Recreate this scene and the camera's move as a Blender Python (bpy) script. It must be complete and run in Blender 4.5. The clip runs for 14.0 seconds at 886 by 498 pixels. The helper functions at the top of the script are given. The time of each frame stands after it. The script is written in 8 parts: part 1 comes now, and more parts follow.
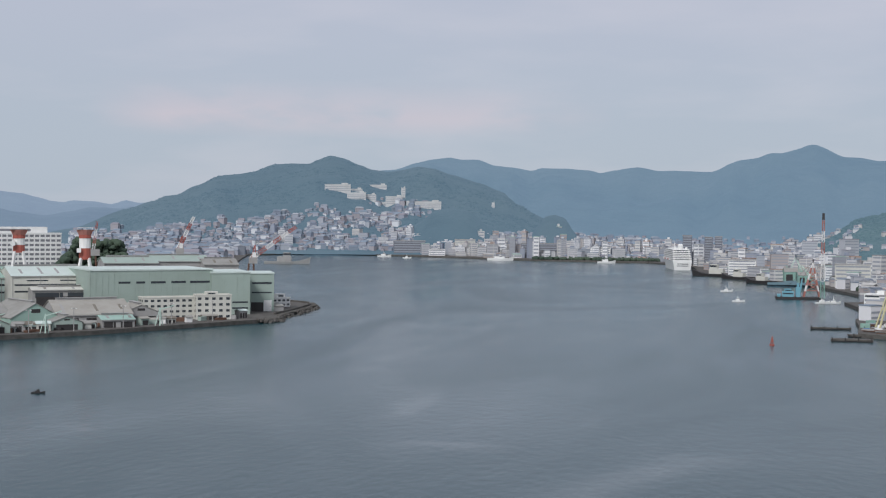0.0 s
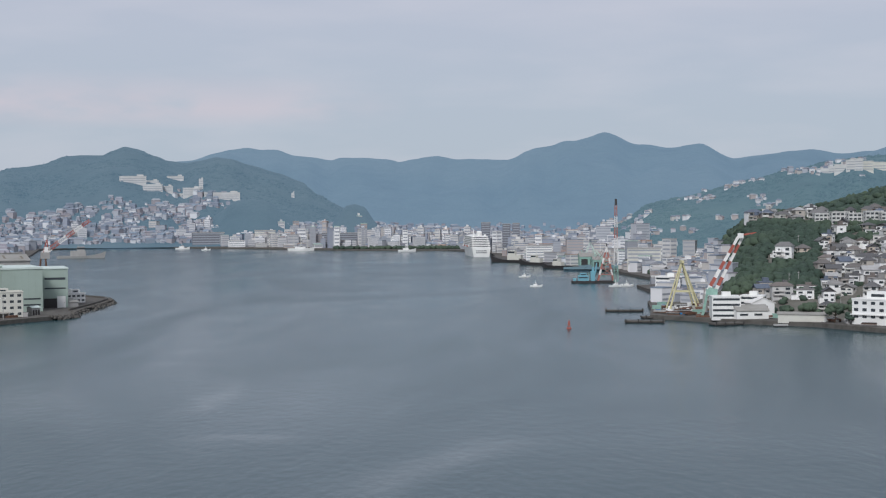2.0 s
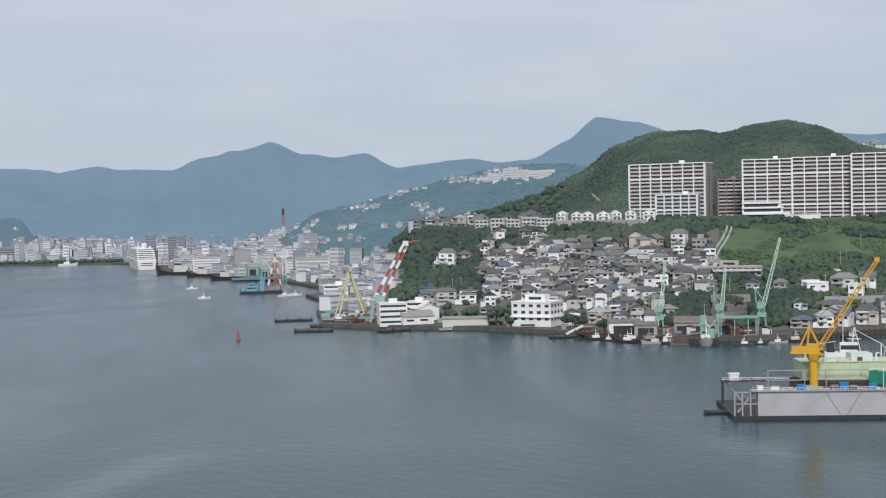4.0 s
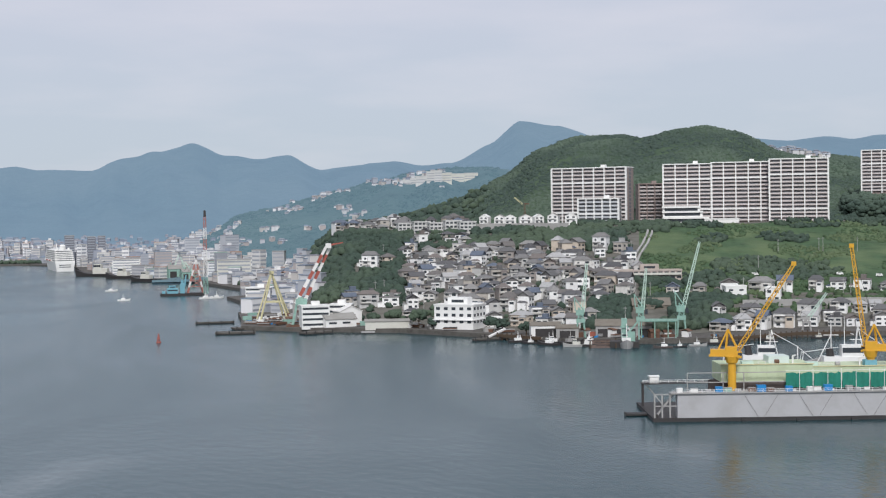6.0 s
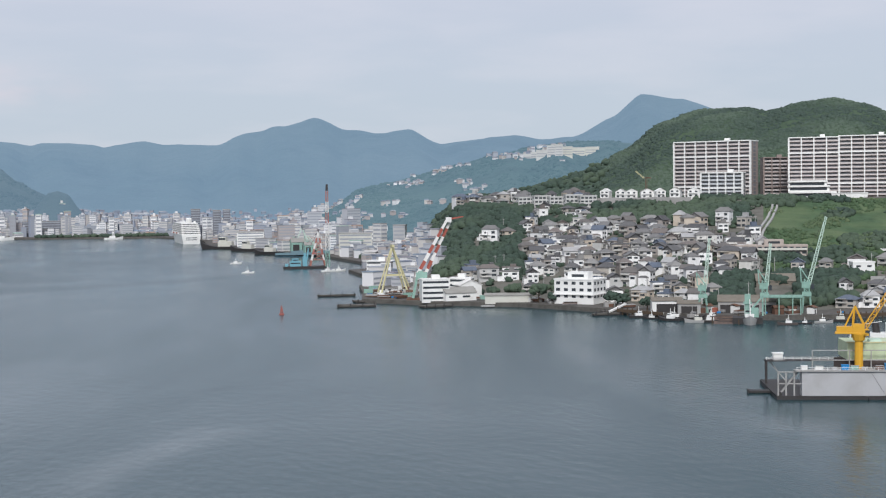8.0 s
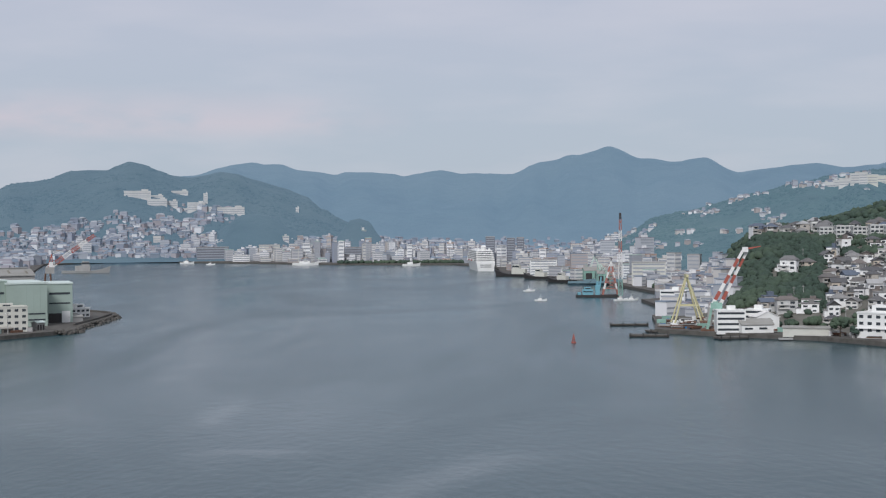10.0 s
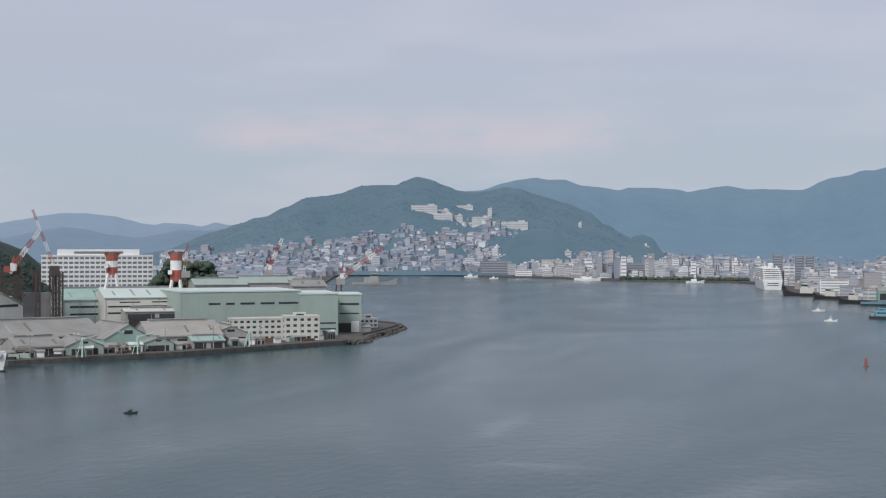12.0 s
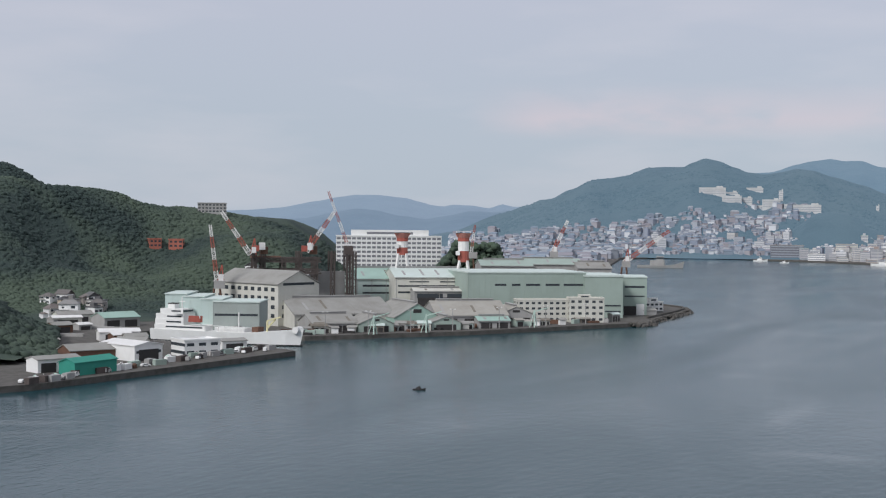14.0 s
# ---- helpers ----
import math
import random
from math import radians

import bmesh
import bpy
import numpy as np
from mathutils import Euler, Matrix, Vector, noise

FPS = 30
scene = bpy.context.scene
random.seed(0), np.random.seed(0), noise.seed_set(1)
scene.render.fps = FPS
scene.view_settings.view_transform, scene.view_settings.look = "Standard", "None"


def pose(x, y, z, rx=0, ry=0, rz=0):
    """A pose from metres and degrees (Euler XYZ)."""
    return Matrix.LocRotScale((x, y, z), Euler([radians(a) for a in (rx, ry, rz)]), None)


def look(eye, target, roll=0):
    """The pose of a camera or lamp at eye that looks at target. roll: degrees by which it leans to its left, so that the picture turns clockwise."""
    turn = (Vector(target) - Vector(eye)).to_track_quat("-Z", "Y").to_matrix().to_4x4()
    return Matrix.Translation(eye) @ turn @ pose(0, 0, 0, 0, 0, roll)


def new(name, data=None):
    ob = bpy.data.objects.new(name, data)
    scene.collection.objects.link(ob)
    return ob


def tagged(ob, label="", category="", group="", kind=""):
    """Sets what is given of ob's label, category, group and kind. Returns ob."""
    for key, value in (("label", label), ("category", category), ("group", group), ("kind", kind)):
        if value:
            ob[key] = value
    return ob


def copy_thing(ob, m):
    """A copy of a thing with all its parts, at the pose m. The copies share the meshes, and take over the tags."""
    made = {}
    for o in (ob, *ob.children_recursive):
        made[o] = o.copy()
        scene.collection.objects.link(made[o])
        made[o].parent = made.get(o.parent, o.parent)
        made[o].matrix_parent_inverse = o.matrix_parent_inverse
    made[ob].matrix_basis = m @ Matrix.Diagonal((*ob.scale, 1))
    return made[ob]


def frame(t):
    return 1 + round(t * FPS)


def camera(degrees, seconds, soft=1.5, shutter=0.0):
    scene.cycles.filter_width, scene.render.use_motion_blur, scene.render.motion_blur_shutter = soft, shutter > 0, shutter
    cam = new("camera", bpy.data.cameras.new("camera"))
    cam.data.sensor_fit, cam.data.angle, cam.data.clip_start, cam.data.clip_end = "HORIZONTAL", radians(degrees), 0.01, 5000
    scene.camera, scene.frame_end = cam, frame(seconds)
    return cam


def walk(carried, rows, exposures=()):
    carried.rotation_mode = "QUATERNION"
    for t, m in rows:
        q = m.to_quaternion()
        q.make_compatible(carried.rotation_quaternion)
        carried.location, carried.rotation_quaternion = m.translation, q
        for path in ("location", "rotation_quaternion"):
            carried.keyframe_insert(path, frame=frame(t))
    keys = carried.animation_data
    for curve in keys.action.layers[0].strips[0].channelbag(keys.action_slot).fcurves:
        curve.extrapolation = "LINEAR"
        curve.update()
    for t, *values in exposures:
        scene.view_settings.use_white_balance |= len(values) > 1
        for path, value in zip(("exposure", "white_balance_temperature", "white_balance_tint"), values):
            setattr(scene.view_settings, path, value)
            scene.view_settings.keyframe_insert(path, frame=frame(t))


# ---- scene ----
cam = camera(35.5, 14.0, 1.2)
EYE = 68.0
# seconds, bearing to the right of north, pitch, clockwise roll
ROWS = [
    (0.0, -9.91, -1.14, 0.53),
    (0.5, -5.70, -1.205, 0.435),
    (1.0, -3.66, -1.06, 0.33),
    (1.5, -2.446, -1.140, -0.031),
    (2.0, -1.676, -1.561, -0.329),
    (2.5, 0.098, -1.747, -0.715),
    (3.0, 4.958, -1.551, -1.079),
    (3.5, 8.926, -1.446, -1.152),
    (4.0, 12.010, -1.324, -1.101),
    (4.2, 13.108, -1.050, -1.089),
    (6.3, 15.233, -1.368, -0.777),
    (6.5, 15.304, -1.517, -0.738),
    (7.0, 16.032, -1.943, -0.717),
    (7.5, 14.139, -2.287, -0.777),
    (8.0, 10.217, -2.268, -0.740),
    (8.5, 5.217, -2.027, -0.797),
    (8.7, 3.851, -1.968, -0.690),
    (10.8, -5.409, -0.571, -0.116),
    (11.0, -6.535, -0.744, 0.012),
    (11.5, -9.455, -0.538, 0.067),
    (12.0, -13.498, -0.314, 0.195),
    (12.5, -16.476, -0.577, 0.373),
    (13.0, -19.085, -0.703, 0.530),
    (13.5, -22.102, -0.917, 0.494),
    (14.0, -25.266, -1.129, 0.551),
]
walk(cam, [(t, pose(0, 0, EYE, 90 + pitch, 0, -yaw) @ pose(0, 0, 0, 0, 0, roll)) for t, yaw, pitch, roll in ROWS],
     [(0.0, -0.10, 6210, 11), (3.0, -0.04, 6170, 10.5), (4.2, 0.08, 6250, 10.5), (6.5, 0.15, 6320, 11), (7.5, 0.18, 6310, 11), (8.0, 0.16, 6270, 10.5), (8.6, 0.09, 6230, 10.5), (10.8, -0.10, 6200, 11), (13.0, -0.09, 6240, 11), (14.0, -0.04, 6260, 11)])

# ---- world and sun: thin overcast ----
world = bpy.data.worlds.new("overcast_sky")
scene.world = world
world.use_nodes = True
wt = world.node_tree
wt.nodes.clear()
w_out = wt.nodes.new("ShaderNodeOutputWorld")
w_bg = wt.nodes.new("ShaderNodeBackground")
w_sky = wt.nodes.new("ShaderNodeTexSky")
w_sky.sky_type, w_sky.sun_disc = "NISHITA", False
w_sky.sun_elevation, w_sky.sun_rotation = radians(39), radians(195)
w_tc = wt.nodes.new("ShaderNodeTexCoord")
w_sep = wt.nodes.new("ShaderNodeSeparateXYZ")
w_ramp = wt.nodes.new("ShaderNodeValToRGB")
w_map = wt.nodes.new("ShaderNodeMapping")
w_noise = wt.nodes.new("ShaderNodeTexNoise")
w_cl = wt.nodes.new("ShaderNodeValToRGB")
w_mix = wt.nodes.new("ShaderNodeMix")
w_mix2 = wt.nodes.new("ShaderNodeMix")
w_scale = wt.nodes.new("ShaderNodeVectorMath")
wt.links.new(w_tc.outputs["Generated"], w_sep.inputs[0])
wt.links.new(w_sep.outputs["Z"], w_ramp.inputs["Fac"])
e = w_ramp.color_ramp.elements
e[0].position, e[0].color = 0.0, (0.475, 0.540, 0.610, 1)
e[1].position, e[1].color = 0.16, (0.545, 0.565, 0.640, 1)
k = w_ramp.color_ramp.elements.new(0.07)
k.color = (0.490, 0.540, 0.610, 1)
k = w_ramp.color_ramp.elements.new(0.5)
k.color = (0.575, 0.595, 0.655, 1)
w_map.inputs["Scale"].default_value = (3.2, 3.2, 14.0)
wt.links.new(w_tc.outputs["Generated"], w_map.inputs["Vector"])
wt.links.new(w_map.outputs["Vector"], w_noise.inputs["Vector"])
w_noise.inputs["Scale"].default_value, w_noise.inputs["Detail"].default_value = 1.6, 6.0
wt.links.new(w_noise.outputs["Fac"], w_cl.inputs["Fac"])
w_cl.color_ramp.elements[0].position, w_cl.color_ramp.elements[0].color = 0.44, (0, 0, 0, 1)
w_cl.color_ramp.elements[1].position, w_cl.color_ramp.elements[1].color = 0.72, (0.45, 0.45, 0.45, 1)
# a low bank of pinkish cumulus in the west
w_band = wt.nodes.new("ShaderNodeValToRGB")
for i, (pos, val) in enumerate(((0.060, 0.0), (0.073, 1.0), (0.100, 0.0))):
    k = w_band.color_ramp.elements[i] if i < 2 else w_band.color_ramp.elements.new(pos)
    k.position, k.color = pos, (val, val, val, 1)
wt.links.new(w_sep.outputs["Z"], w_band.inputs["Fac"])
w_west = wt.nodes.new("ShaderNodeValToRGB")
for i, (pos, val) in enumerate(((0.05, 0.0), (0.11, 1.0), (0.40, 0.8), (0.50, 0.0))):
    k = w_west.color_ramp.elements[i] if i < 2 else w_west.color_ramp.elements.new(pos)
    k.position, k.color = pos, (val, val, val, 1)
w_span = wt.nodes.new("ShaderNodeMapRange")
w_span.inputs["From Min"].default_value, w_span.inputs["From Max"].default_value = -0.45, 0.35
wt.links.new(w_sep.outputs["X"], w_span.inputs["Value"])
wt.links.new(w_span.outputs["Result"], w_west.inputs["Fac"])
w_map2 = wt.nodes.new("ShaderNodeMapping")
w_map2.inputs["Scale"].default_value = (9.0, 9.0, 24.0)
wt.links.new(w_tc.outputs["Generated"], w_map2.inputs["Vector"])
w_puff = wt.nodes.new("ShaderNodeTexNoise")
w_puff.inputs["Scale"].default_value, w_puff.inputs["Detail"].default_value = 1.5, 7.0
wt.links.new(w_map2.outputs["Vector"], w_puff.inputs["Vector"])
w_pr = wt.nodes.new("ShaderNodeMapRange")
w_pr.inputs["From Min"].default_value, w_pr.inputs["From Max"].default_value, w_pr.inputs["To Max"].default_value = 0.34, 0.56, 0.85
wt.links.new(w_puff.outputs["Fac"], w_pr.inputs["Value"])
w_m1, w_m2 = wt.nodes.new("ShaderNodeMath"), wt.nodes.new("ShaderNodeMath")
w_m1.operation = w_m2.operation = "MULTIPLY"
wt.links.new(w_band.outputs["Color"], w_m1.inputs[0])
wt.links.new(w_west.outputs["Color"], w_m1.inputs[1])
wt.links.new(w_m1.outputs[0], w_m2.inputs[0])
wt.links.new(w_pr.outputs["Result"], w_m2.inputs[1])
w_mix3 = wt.nodes.new("ShaderNodeMix")
w_mix3.data_type = "RGBA"
w_mix3.inputs["B"].default_value = (0.68, 0.60, 0.64, 1)
wt.links.new(w_m2.outputs[0], w_mix3.inputs["Factor"])
w_mix.data_type = w_mix2.data_type = "RGBA"
wt.links.new(w_cl.outputs["Color"], w_mix.inputs["Factor"])
wt.links.new(w_ramp.outputs["Color"], w_mix.inputs["A"])
w_mix.inputs["B"].default_value = (0.70, 0.67, 0.71, 1)
w_scale.operation = "SCALE"
w_scale.inputs["Scale"].default_value = 0.09
wt.links.new(w_sky.outputs["Color"], w_scale.inputs[0])
w_mix2.inputs["Factor"].default_value = 0.9
wt.links.new(w_scale.outputs["Vector"], w_mix2.inputs["A"])
wt.links.new(w_mix.outputs["Result"], w_mix3.inputs["A"])
wt.links.new(w_mix3.outputs["Result"], w_mix2.inputs["B"])
wt.links.new(w_mix2.outputs["Result"], w_bg.inputs["Color"])
w_bg.inputs["Strength"].default_value = 1.0
wt.links.new(w_bg.outputs[0], w_out.inputs[0])
sun = bpy.data.lights.new("sun", "SUN")
sun.energy, sun.angle, sun.color = 2.4, radians(16), (1.0, 0.97, 0.93)
sun_ob = new("sun", sun)
sun_ob.matrix_world = look((-250, -900, 760), (0, 0, 0))


# ---- materials ----
def mat(name, color, rough=0.7, grain=0.0, vary=0.0, scale=0.3, dark=0.6, bump=0.0, metal=0.0, glow=None, island=0.0, spread=None):
    """grain: share of the stained tone, at size 1/scale m; vary: brightness spread between copies; island: between loose pieces;
    spread: colours between which copies or pieces vary."""
    m = bpy.data.materials.new(name)
    m.use_nodes = True
    nt = m.node_tree
    b = nt.nodes["Principled BSDF"]
    b.inputs["Roughness"].default_value, b.inputs["Metallic"].default_value = rough, metal
    b.inputs["Specular IOR Level"].default_value = 0.3
    c = (*color, 1)
    src = nt.nodes.new("ShaderNodeRGB")
    src.outputs[0].default_value = c
    col = src.outputs[0]
    if spread:
        r = nt.nodes.new("ShaderNodeValToRGB")
        r.color_ramp.interpolation = "CONSTANT"
        for i, s in enumerate(spread):
            k = r.color_ramp.elements[i] if i < 2 else r.color_ramp.elements.new(i / len(spread))
            k.position, k.color = i / len(spread), (*s, 1)
        if island:
            g = nt.nodes.new("ShaderNodeNewGeometry")
            nt.links.new(g.outputs["Random Per Island"], r.inputs["Fac"])
        else:
            g = nt.nodes.new("ShaderNodeObjectInfo")
            nt.links.new(g.outputs["Random"], r.inputs["Fac"])
        col = r.outputs["Color"]
    if vary or (island and not spread):
        hsv = nt.nodes.new("ShaderNodeHueSaturation")
        mr = nt.nodes.new("ShaderNodeMapRange")
        v = vary or island
        mr.inputs["To Min"].default_value, mr.inputs["To Max"].default_value = 1 - v, 1 + v
        if island:
            g = nt.nodes.new("ShaderNodeNewGeometry")
            nt.links.new(g.outputs["Random Per Island"], mr.inputs["Value"])
        else:
            g = nt.nodes.new("ShaderNodeObjectInfo")
            nt.links.new(g.outputs["Random"], mr.inputs["Value"])
        nt.links.new(mr.outputs["Result"], hsv.inputs["Value"])
        nt.links.new(col, hsv.inputs["Color"])
        col = hsv.outputs["Color"]
    if grain or bump:
        g = nt.nodes.new("ShaderNodeNewGeometry")
        n1 = nt.nodes.new("ShaderNodeTexNoise")
        n1.inputs["Scale"].default_value, n1.inputs["Detail"].default_value = scale, 8.0
        n1.inputs["Roughness"].default_value = 0.62
        nt.links.new(g.outputs["Position"], n1.inputs["Vector"])
        if grain:
            ramp = nt.nodes.new("ShaderNodeMapRange")
            ramp.inputs["From Min"].default_value, ramp.inputs["From Max"].default_value = 0.42, 0.68
            ramp.inputs["To Max"].default_value = grain
            nt.links.new(n1.outputs["Fac"], ramp.inputs["Value"])
            mx = nt.nodes.new("ShaderNodeMix")
            mx.data_type, mx.blend_type = "RGBA", "MULTIPLY"
            nt.links.new(ramp.outputs["Result"], mx.inputs["Factor"])
            nt.links.new(col, mx.inputs["A"])
            mx.inputs["B"].default_value = (dark, dark * 0.97, dark * 0.93, 1)
            col = mx.outputs["Result"]
        if bump:
            bp = nt.nodes.new("ShaderNodeBump")
            bp.inputs["Strength"].default_value, bp.inputs["Distance"].default_value = 1.0, bump
            nt.links.new(n1.outputs["Fac"], bp.inputs["Height"])
            nt.links.new(bp.outputs["Normal"], b.inputs["Normal"])
    nt.links.new(col, b.inputs["Base Color"])
    # Emission of the far hills stands in for haze.
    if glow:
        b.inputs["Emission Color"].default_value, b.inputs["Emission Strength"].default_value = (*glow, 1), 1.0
    return m


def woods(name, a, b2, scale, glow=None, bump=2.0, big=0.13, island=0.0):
    """Woodland canopy: two greens by noise at two scales; glow adds emitted haze."""
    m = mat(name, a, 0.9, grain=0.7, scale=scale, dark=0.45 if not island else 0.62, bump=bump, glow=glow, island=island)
    nt = m.node_tree
    p = nt.nodes["Principled BSDF"]
    old = p.inputs["Base Color"].links[0].from_socket
    g = nt.nodes.new("ShaderNodeNewGeometry")
    n = nt.nodes.new("ShaderNodeTexNoise")
    n.inputs["Scale"].default_value, n.inputs["Detail"].default_value = scale * big, 4.0
    nt.links.new(g.outputs["Position"], n.inputs["Vector"])
    r = nt.nodes.new("ShaderNodeMapRange")
    r.inputs["From Min"].default_value, r.inputs["From Max"].default_value = 0.42, 0.62
    nt.links.new(n.outputs["Fac"], r.inputs["Value"])
    mx = nt.nodes.new("ShaderNodeMix")
    mx.data_type = "RGBA"
    nt.links.new(r.outputs["Result"], mx.inputs["Factor"])
    nt.links.new(old, mx.inputs["A"])
    mx.inputs["B"].default_value = (*b2, 1)
    nt.links.new(mx.outputs["Result"], p.inputs["Base Color"])
    return m


def water_material():
    m = mat("harbour_water", (0.020, 0.040, 0.048), 0.12)
    nt = m.node_tree
    p = nt.nodes["Principled BSDF"]
    p.inputs["IOR"].default_value, p.inputs["Specular IOR Level"].default_value = 1.33, 0.5
    g = nt.nodes.new("ShaderNodeNewGeometry")
    heights = []
    for sc, st, det in ((0.35, 0.36, 4.0), (0.045, 0.32, 3.0)):
        mp = nt.nodes.new("ShaderNodeMapping")
        mp.inputs["Scale"].default_value = (1.0, 0.45, 1.0)
        mp.inputs["Rotation"].default_value = (0, 0, 0.5)
        nt.links.new(g.outputs["Position"], mp.inputs["Vector"])
        n = nt.nodes.new("ShaderNodeTexNoise")
        n.inputs["Scale"].default_value, n.inputs["Detail"].default_value = sc, det
        nt.links.new(mp.outputs["Vector"], n.inputs["Vector"])
        mu = nt.nodes.new("ShaderNodeMath")
        mu.operation = "MULTIPLY"
        mu.inputs[1].default_value = st
        nt.links.new(n.outputs["Fac"], mu.inputs[0])
        heights.append(mu)
    ad = nt.nodes.new("ShaderNodeMath")
    nt.links.new(heights[0].outputs[0], ad.inputs[0])
    nt.links.new(heights[1].outputs[0], ad.inputs[1])
    bp = nt.nodes.new("ShaderNodeBump")
    bp.inputs["Strength"].default_value, bp.inputs["Distance"].default_value = 1.0, 0.62
    nt.links.new(ad.outputs[0], bp.inputs["Height"])
    nt.links.new(bp.outputs["Normal"], p.inputs["Normal"])
    # calm slicks: long bent streaks where the ripples are finer
    mp = nt.nodes.new("ShaderNodeMapping")
    mp.inputs["Scale"].default_value = (0.006, 0.0022, 1.0)
    mp.inputs["Rotation"].default_value = (0, 0, -0.25)
    nt.links.new(g.outputs["Position"], mp.inputs["Vector"])
    n = nt.nodes.new("ShaderNodeTexNoise")
    n.inputs["Scale"].default_value, n.inputs["Detail"].default_value, n.inputs["Distortion"].default_value = 1.0, 5.0, 1.2
    nt.links.new(mp.outputs["Vector"], n.inputs["Vector"])
    r = nt.nodes.new("ShaderNodeMapRange")
    r.inputs["From Min"].default_value, r.inputs["From Max"].default_value = 0.35, 0.7
    r.inputs["To Min"].default_value, r.inputs["To Max"].default_value = 0.27, 0.12
    nt.links.new(n.outputs["Fac"], r.inputs["Value"])
    nt.links.new(r.outputs["Result"], p.inputs["Roughness"])
    # thin bent lines of foam film
    n2 = nt.nodes.new("ShaderNodeTexNoise")
    n2.inputs["Scale"].default_value, n2.inputs["Detail"].default_value, n2.inputs["Distortion"].default_value = 0.0055, 6.0, 0.6
    nt.links.new(g.outputs["Position"], n2.inputs["Vector"])
    sb = nt.nodes.new("ShaderNodeMath")
    sb.operation = "SUBTRACT"
    sb.inputs[1].default_value = 0.52
    nt.links.new(n2.outputs["Fac"], sb.inputs[0])
    ab = nt.nodes.new("ShaderNodeMath")
    ab.operation = "ABSOLUTE"
    nt.links.new(sb.outputs[0], ab.inputs[0])
    ln = nt.nodes.new("ShaderNodeMapRange")
    ln.inputs["From Min"].default_value, ln.inputs["From Max"].default_value, ln.inputs["To Min"].default_value, ln.inputs["To Max"].default_value = 0.0, 0.035, 1.0, 0.0
    nt.links.new(ab.outputs[0], ln.inputs["Value"])
    gate = nt.nodes.new("ShaderNodeMapRange")
    gate.inputs["From Min"].default_value, gate.inputs["From Max"].default_value = 0.48, 0.66
    nt.links.new(n.outputs["Fac"], gate.inputs["Value"])
    mul = nt.nodes.new("ShaderNodeMath")
    mul.operation = "MULTIPLY"
    nt.links.new(ln.outputs["Result"], mul.inputs[0])
    nt.links.new(gate.outputs["Result"], mul.inputs[1])
    mx = nt.nodes.new("ShaderNodeMix")
    mx.data_type = "RGBA"
    nt.links.new(mul.outputs[0], mx.inputs["Factor"])
    mx.inputs["A"].default_value, mx.inputs["B"].default_value = (0.011, 0.047, 0.058, 1), (0.14, 0.17, 0.18, 1)
    nt.links.new(mx.outputs["Result"], p.inputs["Base Color"])
    return m


M_WATER = water_material()
M_LAND = mat("quay_concrete", (0.215, 0.21, 0.20), 0.9, grain=0.9, scale=0.07, dark=0.5)
M_QUAY = mat("quay_wall_stone", (0.115, 0.108, 0.098), 0.85, grain=0.8, scale=0.25, dark=0.5)
# Haze is put into these ridges as blue emission, stronger with distance.
M_FAR = woods("haze_glow_far_ridge", (0.03, 0.042, 0.04), (0.04, 0.05, 0.045), 0.012, glow=(0.124, 0.200, 0.280), bump=14)
M_FARTHEST = woods("haze_glow_pale_ridge", (0.03, 0.05, 0.05), (0.04, 0.06, 0.055), 0.010, glow=(0.205, 0.262, 0.355), bump=10)
M_FARLOW = woods("haze_glow_foothill", (0.03, 0.045, 0.045), (0.04, 0.055, 0.05), 0.012, glow=(0.150, 0.208, 0.292), bump=10)
# Town hill and knolls emit blue so that they look hazed.
M_CITYHILL = woods("haze_glow_city_hill", (0.030, 0.040, 0.040), (0.042, 0.050, 0.046), 0.02, glow=(0.082, 0.141, 0.190), bump=8)
# Middle hill emits blue-green in place of haze before it.
M_MID = woods("haze_glow_mid_ridge", (0.026, 0.046, 0.038), (0.036, 0.056, 0.042), 0.03, glow=(0.082, 0.138, 0.180), bump=5)
M_TERRACE = mat("terrace_earth_and_lanes", (0.15, 0.145, 0.125), 0.9, grain=0.8, scale=0.08, dark=0.45, bump=0.5)
M_HILL = woods("wooded_hill", (0.052, 0.085, 0.056), (0.066, 0.102, 0.060), 0.12, bump=3)
M_GRASS = woods("grassy_slope", (0.062, 0.112, 0.054), (0.104, 0.146, 0.070), 0.16, bump=0.9, big=0.16)
# Leaf greens of the east hill, with a blue haze tint mixed in.
M_LEAF = woods("hazed_tree_leaves", (0.055, 0.084, 0.068), (0.088, 0.124, 0.090), 0.7, None, 0.4, 0.018, 0.08)
M_LEAFDK = woods("dark_tree_leaves", (0.050, 0.078, 0.060), (0.072, 0.102, 0.068), 0.7, None, 0.4, 0.022, 0.10)
M_CONIFER = woods("dark_conifer_leaves", (0.038, 0.058, 0.053), (0.072, 0.098, 0.070), 0.7, None, 0.4, 0.014, 0.08)
M_SHRUB = woods("slope_shrub_leaves", (0.066, 0.110, 0.056), (0.102, 0.138, 0.072), 0.7, None, 0.3, 0.035, 0.15)
M_TRUNK = mat("bark", (0.09, 0.065, 0.045), 0.9, grain=0.6, scale=2.0)
M_WHITE = mat("white_paint", (0.78, 0.78, 0.76), 0.55, grain=0.35, scale=0.12, dark=0.75)
M_CREAM = mat("cream_render", (0.58, 0.575, 0.52), 0.75, grain=0.4, scale=0.15, dark=0.75)
M_GREY = mat("grey_concrete", (0.36, 0.355, 0.345), 0.8, grain=0.5, scale=0.12, dark=0.7)
M_DARK = mat("dark_steel", (0.045, 0.042, 0.042), 0.6, grain=0.4, scale=0.4)
